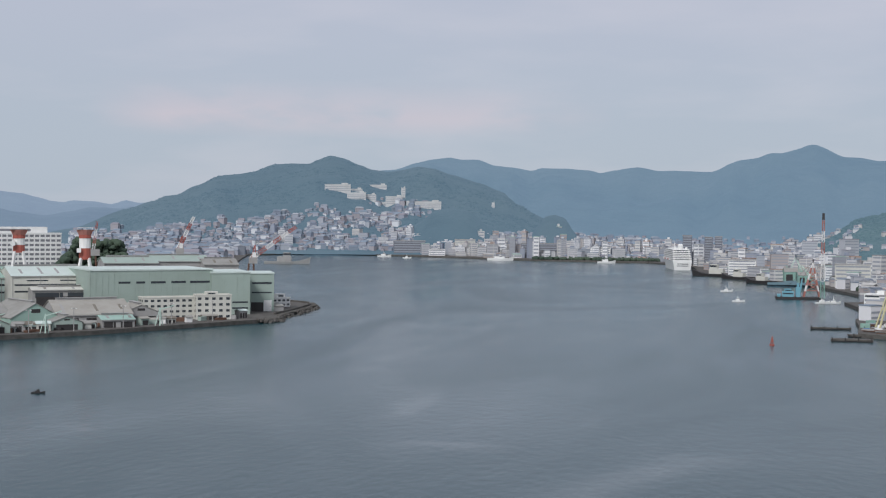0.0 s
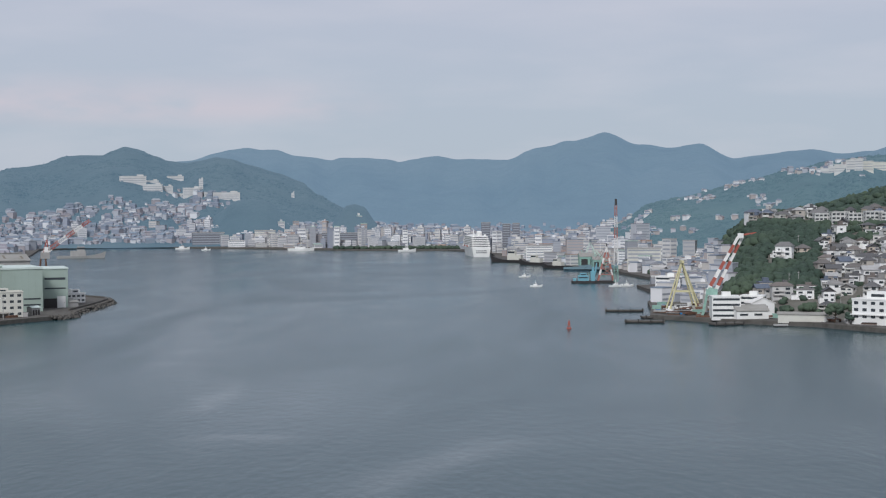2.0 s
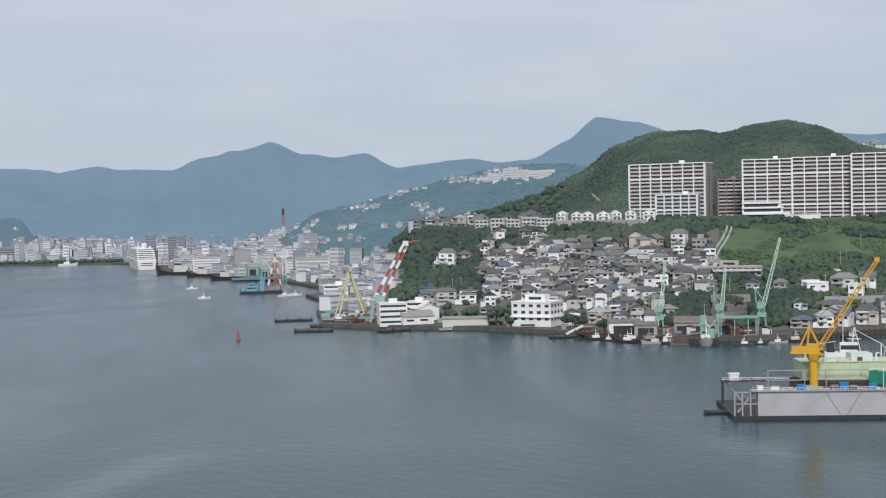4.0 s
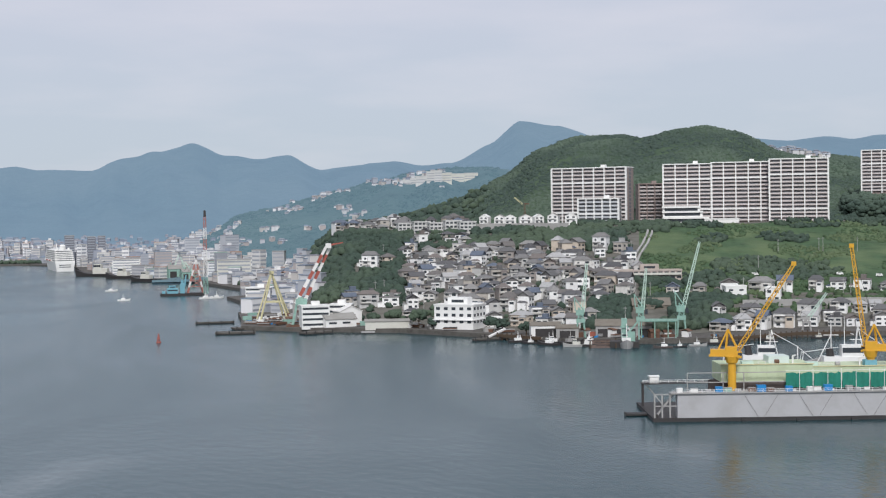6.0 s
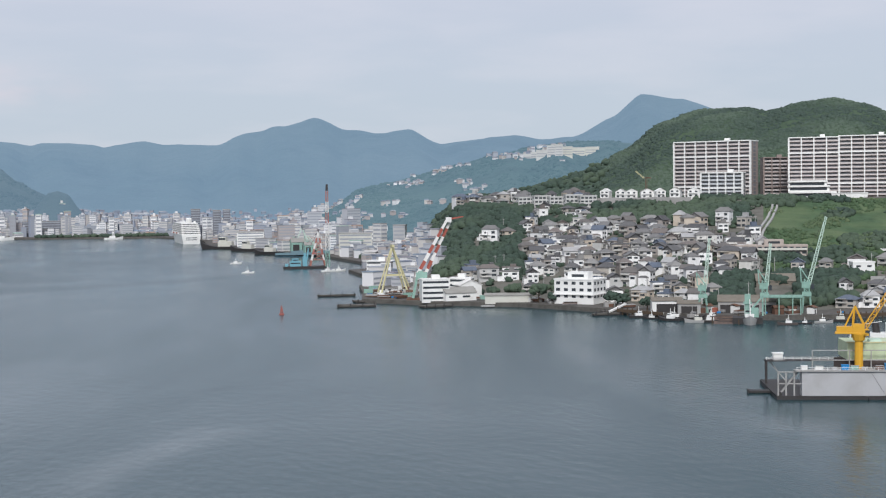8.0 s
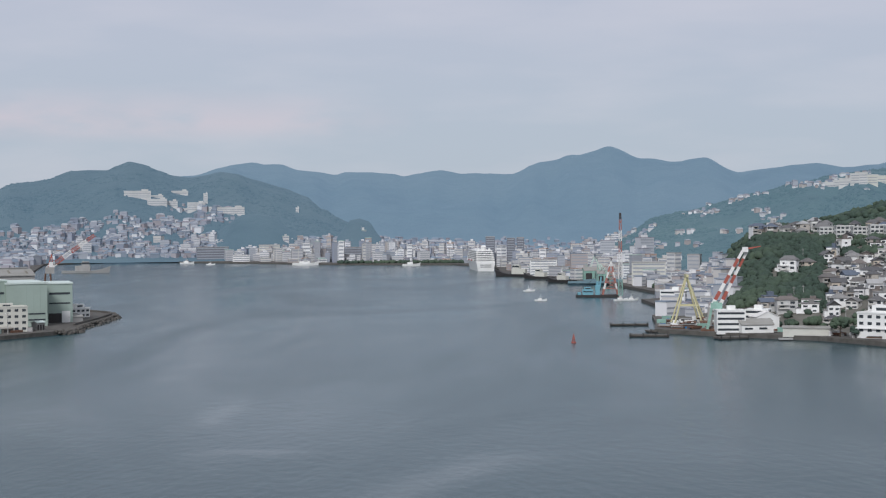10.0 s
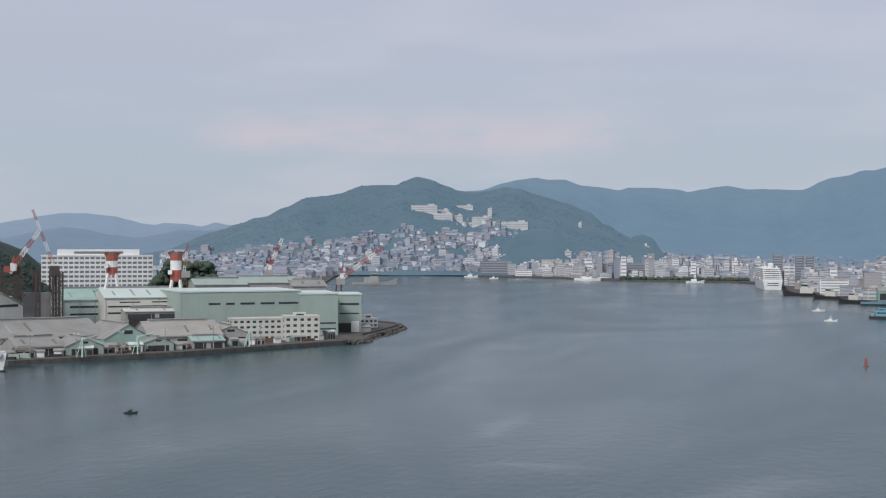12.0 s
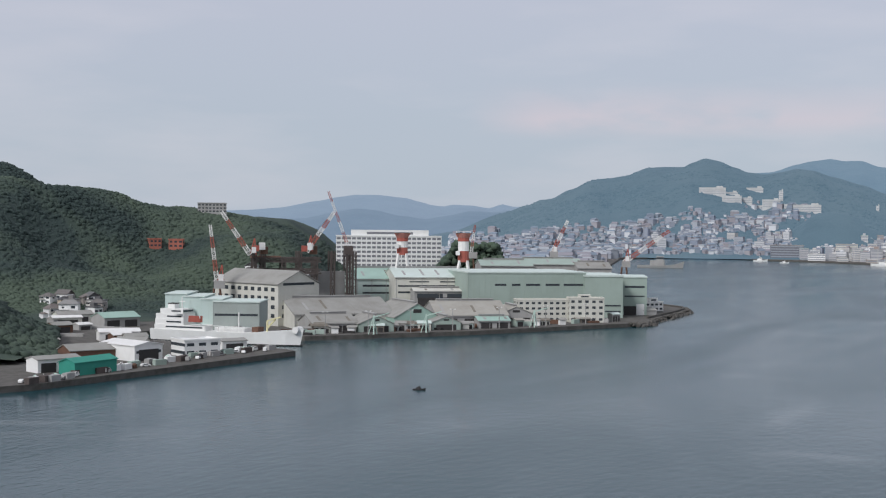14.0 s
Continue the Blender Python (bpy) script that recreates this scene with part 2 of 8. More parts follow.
M_OLDSTEEL = mat("old_dark_steelwork", (0.095, 0.078, 0.072), 0.8, grain=0.5, scale=0.4)
M_SHED = mat("pale_green_sheet", (0.34, 0.415, 0.37), 0.6, grain=0.45, scale=0.06, dark=0.8)
M_SHEDROOF = mat("pale_mint_roof", (0.58, 0.66, 0.62), 0.55, grain=0.4, scale=0.08, dark=0.8)
M_MINT = mat("mint_roof", (0.33, 0.47, 0.41), 0.55, grain=0.4, scale=0.08, dark=0.75)
M_GREYROOF = mat("weathered_slate_sheet", (0.30, 0.295, 0.275), 0.8, grain=0.6, scale=0.10, dark=0.7)
M_GLASS = mat("window_glass", (0.05, 0.058, 0.066), 0.15)
# Glass paled in its base colour, as seen through haze.
M_HAZEGLASS = mat("hazed_window_glass", (0.20, 0.205, 0.22), 0.25)
M_GREEN = mat("sea_green_sheet", (0.04, 0.26, 0.20), 0.6, grain=0.3, scale=0.2, dark=0.75)
M_RED = mat("signal_red_paint", (0.36, 0.10, 0.075), 0.55, grain=0.35, scale=0.5, dark=0.7)
# Red with its saturation lowered, for haze before the lattice mast.
M_PALERED = mat("haze_paled_red_paint", (0.40, 0.17, 0.14), 0.65, grain=0.4, scale=0.5, dark=0.75)
M_RWHITE = mat("signal_white_paint", (0.75, 0.74, 0.72), 0.55, grain=0.35, scale=0.5, dark=0.75)
M_YEL = mat("crane_yellow_paint", (0.66, 0.36, 0.035), 0.5, grain=0.3, scale=0.5, dark=0.75)
M_PALEYEL = mat("faded_yellow_paint", (0.60, 0.56, 0.34), 0.6, grain=0.3, scale=0.5, dark=0.75)
M_TEAL = mat("pale_teal_paint", (0.26, 0.42, 0.36), 0.6, grain=0.55, scale=0.5, dark=0.6)
M_BLUE = mat("barge_blue_paint", (0.17, 0.38, 0.46), 0.55, grain=0.3, scale=0.5, dark=0.75)
M_BROWN = mat("apartment_brown_tile", (0.27, 0.22, 0.205), 0.7, grain=0.3, scale=0.3, dark=0.8)
M_RUST = mat("rusty_iron", (0.15, 0.085, 0.06), 0.85, grain=0.6, scale=0.4)
M_BRICK = mat("red_brick", (0.40, 0.14, 0.10), 0.8, grain=0.4, scale=0.4)
M_HULLGREY = mat("dock_grey_paint", (0.42, 0.42, 0.43), 0.6, grain=0.5, scale=0.15, dark=0.75)
M_TARP = mat("bright_blue_sheet", (0.02, 0.22, 0.52), 0.6)
M_NET = mat("green_scaffold_net", (0.03, 0.225, 0.165), 0.8, grain=0.5, scale=0.3, dark=0.6)
M_LIME = mat("pale_lime_paint", (0.52, 0.60, 0.41), 0.7, grain=0.7, scale=0.2, dark=0.8)


# ---- builders ----
def P(bearing, far, z=0.0):
    """A place by bearing (degrees east of north) and distance from the bridge."""
    a = radians(bearing)
    return Vector((math.sin(a) * far, math.cos(a) * far, z))


def mesh(name, bm, material, parent=None, smooth=False):
    bm.normal_update()
    me = bpy.data.meshes.new(name)
    bm.to_mesh(me)
    bm.free()
    for mm in material if isinstance(material, (list, tuple)) else [material]:
        me.materials.append(mm)
    if smooth:
        me.polygons.foreach_set("use_smooth", [True] * len(me.polygons))
    ob = new(name, me)
    ob.parent = parent
    return ob


def part(name, bm, material, parent, label="", smooth=False):
    ob = mesh(name, bm, material, parent, smooth)
    if label:
        ob["label"] = label
    return ob


def thing(name, place, turn=0.0, label="", category="", group="", kind=""):
    ob = new(name)
    ob.matrix_world = Matrix.Translation(place) @ Matrix.Rotation(radians(turn), 4, "Z")
    return tagged(ob, label, category, group, kind)


def facing(name, bearing, far, z, turn=0.0, label="", category="", group="", kind=""):
    """A thing whose front (-y) looks back along its bearing, turned on by turn degrees."""
    return thing(name, P(bearing, far, z), -bearing + turn, label, category, group, kind)


def B(*boxes):
    """One bmesh of boxes (x0, x1, y0, y1, z0, z1)."""
    bm = bmesh.new()
    for b in boxes:
        box(bm, *b)
    return bm


def box(bm, x0, x1, y0, y1, z0, z1):
    v = [bm.verts.new(p) for p in ((x0, y0, z0), (x1, y0, z0), (x1, y1, z0), (x0, y1, z0), (x0, y0, z1), (x1, y0, z1), (x1, y1, z1), (x0, y1, z1))]
    for f in ((0, 3, 2, 1), (4, 5, 6, 7), (0, 1, 5, 4), (1, 2, 6, 5), (2, 3, 7, 6), (3, 0, 4, 7)):
        bm.faces.new([v[i] for i in f])
    return bm


def beam(bm, a, b, w, w2=None, sides=4):
    """A bar from a to b, w thick at a and w2 at b."""
    a, b = Vector(a), Vector(b)
    q = (b - a).to_track_quat("Z", "Y")
    w2 = w if w2 is None else w2
    ring = []
    for p, r in ((a, w / 2), (b, w2 / 2)):
        ring.append([bm.verts.new(p + q @ Vector((r * 1.414 * math.cos(math.pi * (2 * i + 1) / sides), r * 1.414 * math.sin(math.pi * (2 * i + 1) / sides), 0))) for i in range(sides)])
    for i in range(sides):
        j = (i + 1) % sides
        bm.faces.new((ring[0][i], ring[0][j], ring[1][j], ring[1][i]))
    bm.faces.new(ring[0][::-1])
    bm.faces.new(ring[1])
    return bm


def lattice(bm, a, b, w, w2, bays, chord):
    """A four-chord lattice boom from a to b, w wide at a and w2 at b."""
    a, b = Vector(a), Vector(b)
    q = (b - a).to_track_quat("Z", "Y")
    rows = []
    for i in range(bays + 1):
        s = i / bays
        r = (w + (w2 - w) * s) / 2
        c = a.lerp(b, s)
        rows.append([c + q @ Vector((sx * r, sy * r, 0)) for sx, sy in ((-1, -1), (1, -1), (1, 1), (-1, 1))])
    for k in range(4):
        beam(bm, rows[0][k], rows[-1][k], chord)
        for i in range(bays):
            u, v = (k, (k + 1) % 4) if i % 2 else ((k + 1) % 4, k)
            beam(bm, rows[i][u], rows[i + 1][v], chord * 0.6)
            beam(bm, rows[i][k], rows[i][(k + 1) % 4], chord * 0.6)
    return bm


def prism(bm, outline, z0, z1):
    """An upright prism over a plan outline (counter-clockwise)."""
    lo = [bm.verts.new((x, y, z0)) for x, y in outline]
    hi = [bm.verts.new((x, y, z1)) for x, y in outline]
    n = len(lo)
    for i in range(n):
        bm.faces.new((lo[i], lo[(i + 1) % n], hi[(i + 1) % n], hi[i]))
    bm.faces.new(hi)
    bm.faces.new(lo[::-1])
    return bm


def gable(bm, x0, x1, y0, y1, z0, z1, along="x", over=0.5, thick=0.3):
    """A gable roof slab over a plan, eaves at z0, ridge at z1."""
    if along == "x":
        m, half = (y0 + y1) / 2, (y1 - y0) / 2 + over
        prof = [(m - half, z0), (m, z1), (m + half, z0), (m + half, z0 + thick), (m, z1 + thick), (m - half, z0 + thick)]
        ends = [[bm.verts.new((x, p, z)) for p, z in prof] for x in (x0 - over, x1 + over)]
    else:
        m, half = (x0 + x1) / 2, (x1 - x0) / 2 + over
        prof = [(m - half, z0), (m, z1), (m + half, z0), (m + half, z0 + thick), (m, z1 + thick), (m - half, z0 + thick)]
        ends = [[bm.verts.new((p, y, z)) for p, z in prof] for y in (y0 - over, y1 + over)]
    for i in range(6):
        j = (i + 1) % 6
        bm.faces.new((ends[0][i], ends[0][j], ends[1][j], ends[1][i]))
    for e in ends:
        bm.faces.new((e[0], e[1], e[4], e[5]))
        bm.faces.new((e[1], e[2], e[3], e[4]))
    bmesh.ops.recalc_face_normals(bm, faces=bm.faces)
    return bm


def gable_body(bm, x0, x1, y0, y1, z0, z1, z2, along="x"):
    """Walls up to z1 with gable ends up to z2."""
    if along == "x":
        prof = [(y0, z0), (y1, z0), (y1, z1), ((y0 + y1) / 2, z2), (y0, z1)]
        ends = [[bm.verts.new((x, p, z)) for p, z in prof] for x in (x0, x1)]
    else:
        prof = [(x0, z0), (x1, z0), (x1, z1), ((x0 + x1) / 2, z2), (x0, z1)]
        ends = [[bm.verts.new((p, y, z)) for p, z in prof] for y in (y0, y1)]
    for i in range(5):
        j = (i + 1) % 5
        bm.faces.new((ends[0][i], ends[0][j], ends[1][j], ends[1][i]))
    for e in ends:
        bm.faces.new(e)
    bmesh.ops.recalc_face_normals(bm, faces=bm.faces)
    return bm


def hip(bm, x0, x1, y0, y1, z0, z1, over=0.6):
    x0, x1, y0, y1 = x0 - over, x1 + over, y0 - over, y1 + over
    lx, ly = x1 - x0, y1 - y0
    if lx >= ly:
        r = [(x0 + ly * 0.42, (y0 + y1) / 2), (x1 - ly * 0.42, (y0 + y1) / 2)]
    else:
        r = [((x0 + x1) / 2, y0 + lx * 0.42), ((x0 + x1) / 2, y1 - lx * 0.42)]
    v = [bm.verts.new((x, y, z0)) for x, y in ((x0, y0), (x1, y0), (x1, y1), (x0, y1))]
    t = [bm.verts.new((x, y, z1)) for x, y in r]
    if lx >= ly:
        fs = [(v[0], v[1], t[1], t[0]), (v[1], v[2], t[1]), (v[2], v[3], t[0], t[1]), (v[3], v[0], t[0])]
    else:
        fs = [(v[0], v[1], t[0]), (v[1], v[2], t[1], t[0]), (v[2], v[3], t[1]), (v[3], v[0], t[0], t[1])]
    for f in fs:
        bm.faces.new(f)
    bm.faces.new((v[3], v[2], v[1], v[0]))
    return bm


# ---- water, quays and hills ----
bm = bmesh.new()
ring0 = [bm.verts.new((*P(a, 120).xy, 0)) for a in range(0, 360, 4)]
mid = bm.verts.new((0, 0, 0))
for i in range(90):
    bm.faces.new((mid, ring0[(i + 1) % 90], ring0[i]))
for r in (400, 1200, 2600, 4990):
    ring1 = [bm.verts.new((*P(a, r).xy, 0)) for a in range(0, 360, 4)]
    for i in range(90):
        bm.faces.new((ring0[i], ring0[(i + 1) % 90], ring1[(i + 1) % 90], ring1[i]))
    ring0 = ring1
tagged(mesh("water", bm, M_WATER), "grey-blue rippled harbour water under an overcast sky", "water", kind="structure")

SHORE_WEST = [(-700, 300), (-420, 330), (-388, 395), (-376, 426), (-369, 498), (-362, 595), (-372, 601), (-500, 612), (-500, 668), (-403, 672),
              (-372, 714), (-339, 756), (-305, 820), (-274, 874), (-268, 892), (-275, 922), (-277, 985), (-281, 1036), (-290, 1058), (-320, 1085), (-420, 1300), (-640, 1900), (-810, 2500)]
SHORE_NORTH = [(-735, 2735), (-600, 2640), (-432, 2550), (-258, 2414), (-60, 2370), (10, 2200), (22, 1900), (45, 1850), (92, 1640), (134, 1575), (165, 1330),
               (150, 1225), (134, 1215), (140, 1060), (118, 1000), (112, 930), (104, 868), (135, 838), (190, 803), (228, 748), (259, 700), (300, 676), (335, 672), (388, 686), (440, 670), (620, 620)]
bm = bmesh.new()
rim = [(-3600, 300)] + SHORE_WEST + SHORE_NORTH + [(3600, 620), (3300, 3400), (0, 4800), (-3300, 3500)]
prism(bm, rim[::-1], -3.0, 2.6)
land = mesh("land", bm, [M_LAND, M_QUAY])
for f in land.data.polygons:
    f.material_index = 0 if f.normal.z > 0.5 else 1
tagged(land, "flat concrete quayside land with dark stained sea walls", "ground", kind="structure")


def inside(x, y):
    """Whether a place lies on land."""
    hit = False
    n = len(rim)
    for i in range(n):
        (x0, y0), (x1, y1) = rim[i], rim[(i + 1) % n]
        if (y0 > y) != (y1 > y) and x < (x1 - x0) * (y - y0) / (y1 - y0) + x0:
            hit = not hit
    return hit


def smooth(x, a, b):
    s = min(1.0, max(0.0, (x - a) / (b - a)))
    return s * s * (3 - 2 * s)


def profile(points, a):
    """Smooth height along a crest given as (bearing, height) knots."""
    if a <= points[0][0]:
        return points[0][1]
    for (a0, h0), (a1, h1) in zip(points, points[1:]):
        if a <= a1:
            s = (a - a0) / (a1 - a0)
            return h0 + (h1 - h0) * (0.5 * s + 0.5 * s * s * (3 - 2 * s))
    return points[-1][1]


class Ridge:
    """A hill whose crest runs across the view at a distance; slopes fall to the plain before and behind it."""

    def __init__(self, crest, far, front, back, rough=6.0, power=1.3, base=2.0):
        self.crest, self.far, self.front, self.back, self.rough, self.power, self.base = crest, far, front, back, rough, power, base

    def height(self, a, d):
        top = profile(self.crest, a) - self.base
        s = (d - self.front) / (self.far - self.front) if d < self.far else (self.back - d) / (self.back - self.far)
        s = min(1.0, max(0.0, s))
        p = P(a, d)
        n = noise.fractal(Vector((p.x, p.y, 3.0)) / (self.rough * 22), 1.0, 2.0, 5)
        fold = noise.noise(Vector((a * 0.9, d / 900.0, 1.0)))
        s2 = min(1.0, s * (1 + 0.35 * fold * (1 - s)))
        return self.base + top * (math.sin(s2 * math.pi / 2) ** self.power) + n * self.rough * min(1, s * 3) * (1 - 0.75 * smooth(s, 0.8, 1.0))

    def build(self, name, material, a0, a1, step, rows, label):
        bm = bmesh.new()
        n = int((a1 - a0) / step)
        prev = None
        for i in range(n + 1):
            a = a0 + (a1 - a0) * i / n
            col = []
            for j in range(rows + 1):
                s = j / rows
                d = self.front + (self.far - self.front) * s / 0.7 if s <= 0.7 else self.far + (self.back - self.far) * (s - 0.7) / 0.3
                col.append(bm.verts.new((*P(a, d).xy, self.height(a, d))))
            if prev:
                for j in range(rows):
                    bm.faces.new((prev[j], col[j], col[j + 1], prev[j + 1]))
            prev = col
        return tagged(mesh(name, bm, material, smooth=True), label, "hill", kind="structure")


R_FARLEFT = Ridge([(-46, 120), (-38, 112), (-34.7, 98), (-33.6, 101), (-32.1, 109), (-30.5, 135), (-29.6, 149), (-28.9, 157), (-28.0, 158), (-26.9, 149), (-26.2, 135), (-25.7, 124), (-25.25, 120), (-24.9, 127), (-24.1, 125), (-23.4, 116), (-22.8, 130), (-22.3, 122), (-21.9, 124), (-19, 110), (-14, 70)], 4800, 3900, 4960, 6)
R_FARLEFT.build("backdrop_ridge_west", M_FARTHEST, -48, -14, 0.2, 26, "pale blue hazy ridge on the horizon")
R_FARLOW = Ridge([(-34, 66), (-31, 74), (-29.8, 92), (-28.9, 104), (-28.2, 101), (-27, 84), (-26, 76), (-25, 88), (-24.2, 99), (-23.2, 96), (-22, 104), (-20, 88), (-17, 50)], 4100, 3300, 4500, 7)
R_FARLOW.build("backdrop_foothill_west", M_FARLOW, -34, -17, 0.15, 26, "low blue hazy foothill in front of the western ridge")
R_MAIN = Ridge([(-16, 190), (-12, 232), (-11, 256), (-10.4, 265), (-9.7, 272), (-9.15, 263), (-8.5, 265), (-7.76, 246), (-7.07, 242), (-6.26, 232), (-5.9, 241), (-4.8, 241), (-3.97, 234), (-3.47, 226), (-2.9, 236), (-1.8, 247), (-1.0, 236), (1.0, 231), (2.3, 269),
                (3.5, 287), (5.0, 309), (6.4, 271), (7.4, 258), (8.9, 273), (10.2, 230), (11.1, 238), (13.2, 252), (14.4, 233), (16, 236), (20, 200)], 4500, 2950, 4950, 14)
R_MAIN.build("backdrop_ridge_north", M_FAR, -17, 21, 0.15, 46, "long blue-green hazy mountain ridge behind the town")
R_TOWN = Ridge([(-28, 4), (-25, 40), (-23, 86), (-21.7, 112), (-21.25, 126), (-20.8, 131), (-20.1, 154), (-19.07, 179), (-18.4, 185), (-17.8, 191), (-16.86, 212), (-15.46, 214), (-15.1, 225), (-14.6, 237), (-14.06, 230), (-13.35, 213), (-12.9, 201), (-12.2, 197),
                (-11.6, 203), (-10.95, 213), (-10.3, 208), (-9.6, 191), (-8.45, 168), (-7.5, 145), (-6.8, 119), (-5.5, 80), (-4, 52), (-1, 34), (2, 20)], 3650, 2700, 4400, 9, 1.25)
R_TOWN.build("hill_town", M_CITYHILL, -28, 3, 0.12, 50, "hazy blue-green wooded hill above terraces of houses")
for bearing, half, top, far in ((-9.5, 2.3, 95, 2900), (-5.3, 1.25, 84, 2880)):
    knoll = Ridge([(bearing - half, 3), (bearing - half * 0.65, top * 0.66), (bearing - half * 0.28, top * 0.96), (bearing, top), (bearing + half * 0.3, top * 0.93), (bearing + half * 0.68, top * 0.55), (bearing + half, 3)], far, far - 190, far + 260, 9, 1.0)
    knoll.build("hill_knoll", M_CITYHILL, bearing - half, bearing + half, 0.12, 24, "hazy dark blue-green wooded knoll rising in the town")
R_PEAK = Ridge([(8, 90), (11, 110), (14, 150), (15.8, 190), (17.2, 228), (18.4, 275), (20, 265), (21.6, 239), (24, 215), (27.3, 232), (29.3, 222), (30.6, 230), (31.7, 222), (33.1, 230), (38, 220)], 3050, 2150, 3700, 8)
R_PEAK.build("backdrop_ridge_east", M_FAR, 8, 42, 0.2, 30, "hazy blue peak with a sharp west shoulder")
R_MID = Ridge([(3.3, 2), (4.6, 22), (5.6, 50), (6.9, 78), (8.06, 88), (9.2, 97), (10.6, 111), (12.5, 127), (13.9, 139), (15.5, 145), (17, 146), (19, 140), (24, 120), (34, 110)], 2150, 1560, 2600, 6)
R_MID.build("hill_mid", M_MID, 3.3, 36, 0.2, 30, "hazy dull green hill with white blocks along its top")


def shore_east(a):
    """Distance of the east shore along a bearing."""
    return profile([(6, 900), (9, 850), (13.3, 824), (17, 776), (20.5, 738), (24, 728), (27, 752), (30, 785), (33, 795), (40, 800)], a)


E_CREST = [(8, 30), (11, 42), (13, 70), (14.8, 85), (16.7, 101), (17.6, 117), (19.3, 148), (20.9, 160), (22.5, 160), (23.4, 155), (24.6, 164), (26, 171), (27.1, 164), (28.8, 144), (30.6, 137), (33.1, 132), (40, 120)]


def east_height(a, d):
    """The east hillside: flat quay, terraces up to a shelf, then the wooded hill."""
    s = d - shore_east(a)
    w = smooth(a, 8.2, 11.4)
    z = 2.75 + w * 58.5 * min(1.0, max(0.0, s - 45) / 330) ** 0.95
    z += w * max(0.0, profile(E_CREST, a) - 66) * (math.sin(min(1.0, max(0.0, (s - 505) / 320)) * math.pi / 2) ** 1.2)
    z -= 150 * smooth(s, 860, 1250) * w
    p = P(a, d)
    z += w * noise.fractal(Vector((p.x, p.y, 0)) / 60, 1.0, 2.0, 4) * (1.6 + 3.0 * smooth(s, 520, 640)) * smooth(s, 50, 110)
    if s > 30:
        z = max(z, 2.7)
    return z


def sheet(name, material, h, a0, a1, na, d0, d1, nd, label):
    bm = bmesh.new()
    grid = [[bm.verts.new((*P(a0 + (a1 - a0) * i / na, d0(i / na) + (d1 - d0(i / na)) * j / nd).xy, 0)) for j in range(nd + 1)] for i in range(na + 1)]
    for i in range(na + 1):
        for j in range(nd + 1):
            a = a0 + (a1 - a0) * i / na
            grid[i][j].co.z = h(a, d0(i / na) + (d1 - d0(i / na)) * j / nd)
    for i in range(na):
        for j in range(nd):
            bm.faces.new((grid[i][j], grid[i + 1][j], grid[i + 1][j + 1], grid[i][j + 1]))
    return tagged(mesh(name, bm, material, smooth=True), label, "hill", kind="structure")


def ground_kind(a, d):
    """0 woods, 1 grass, 2 built-up terraces."""
    s = d - shore_east(a)
    if a > 23.2 and 125 < s < 385:
        return 1
    if s < 400 and a < 23.2 or s < 125 or 385 <= s < 470 and a > 20:
        return 2
    return 0


hill_east = sheet("hill_east", [M_HILL, M_GRASS, M_TERRACE], east_height, 7.3, 42, 176, lambda s: shore_east(7.3 + 34.7 * s) + 34, 2000, 120, "green hillside with terraces, grass and dense woods")


for f in hill_east.data.polygons:
    f.material_index = ground_kind(math.degrees(math.atan2(f.center.x, f.center.y)), f.center.xy.length)

W_CREST = [(-60, 185), (-46, 146), (-43, 119), (-41.1, 98), (-38.7, 87), (-37.3, 79), (-35.3, 76), (-33.3, 70), (-31.8, 62), (-30.5, 50), (-29.5, 34), (-28, 10), (-26, 3)]


def west_height(a, d):
    top = profile(W_CREST, a)
    s = min(1.0, max(0.0, (d - 930) / 420)) if d < 1350 else max(0.0, 1 - (d - 1350) / 600)
    p = P(a, d)
    z = 2.68 + (top - 2.7) * math.sin(s * math.pi / 2) ** 1.2
    z += noise.fractal(Vector((p.x, p.y, 9)) / 70, 1.0, 2.0, 4) * 4.0 * smooth(s, 0.05, 0.3)
    # gullies and spurs down the slope
    z += (noise.noise(Vector((p.x / 95, p.y / 190, 4))) * 30 + noise.noise(Vector((p.x / 230, p.y / 260, 8))) * 26 - 8) * math.sin(math.pi * s) ** 1.5
    # the near bluff by the pier
    b = math.exp(-((a + 46.5) / 3.8) ** 2) * math.exp(-((d - 745) / 75) ** 2)
    return max(z, 2.68) + 46 * b


sheet("hill_west", [M_CONIFER], west_height, -60, -26, 130, lambda s: 640 + 260 * smooth(-60 + 34 * s, -42.5, -39.5), 2000, 110, "dark green wooded hill behind the shipyard")


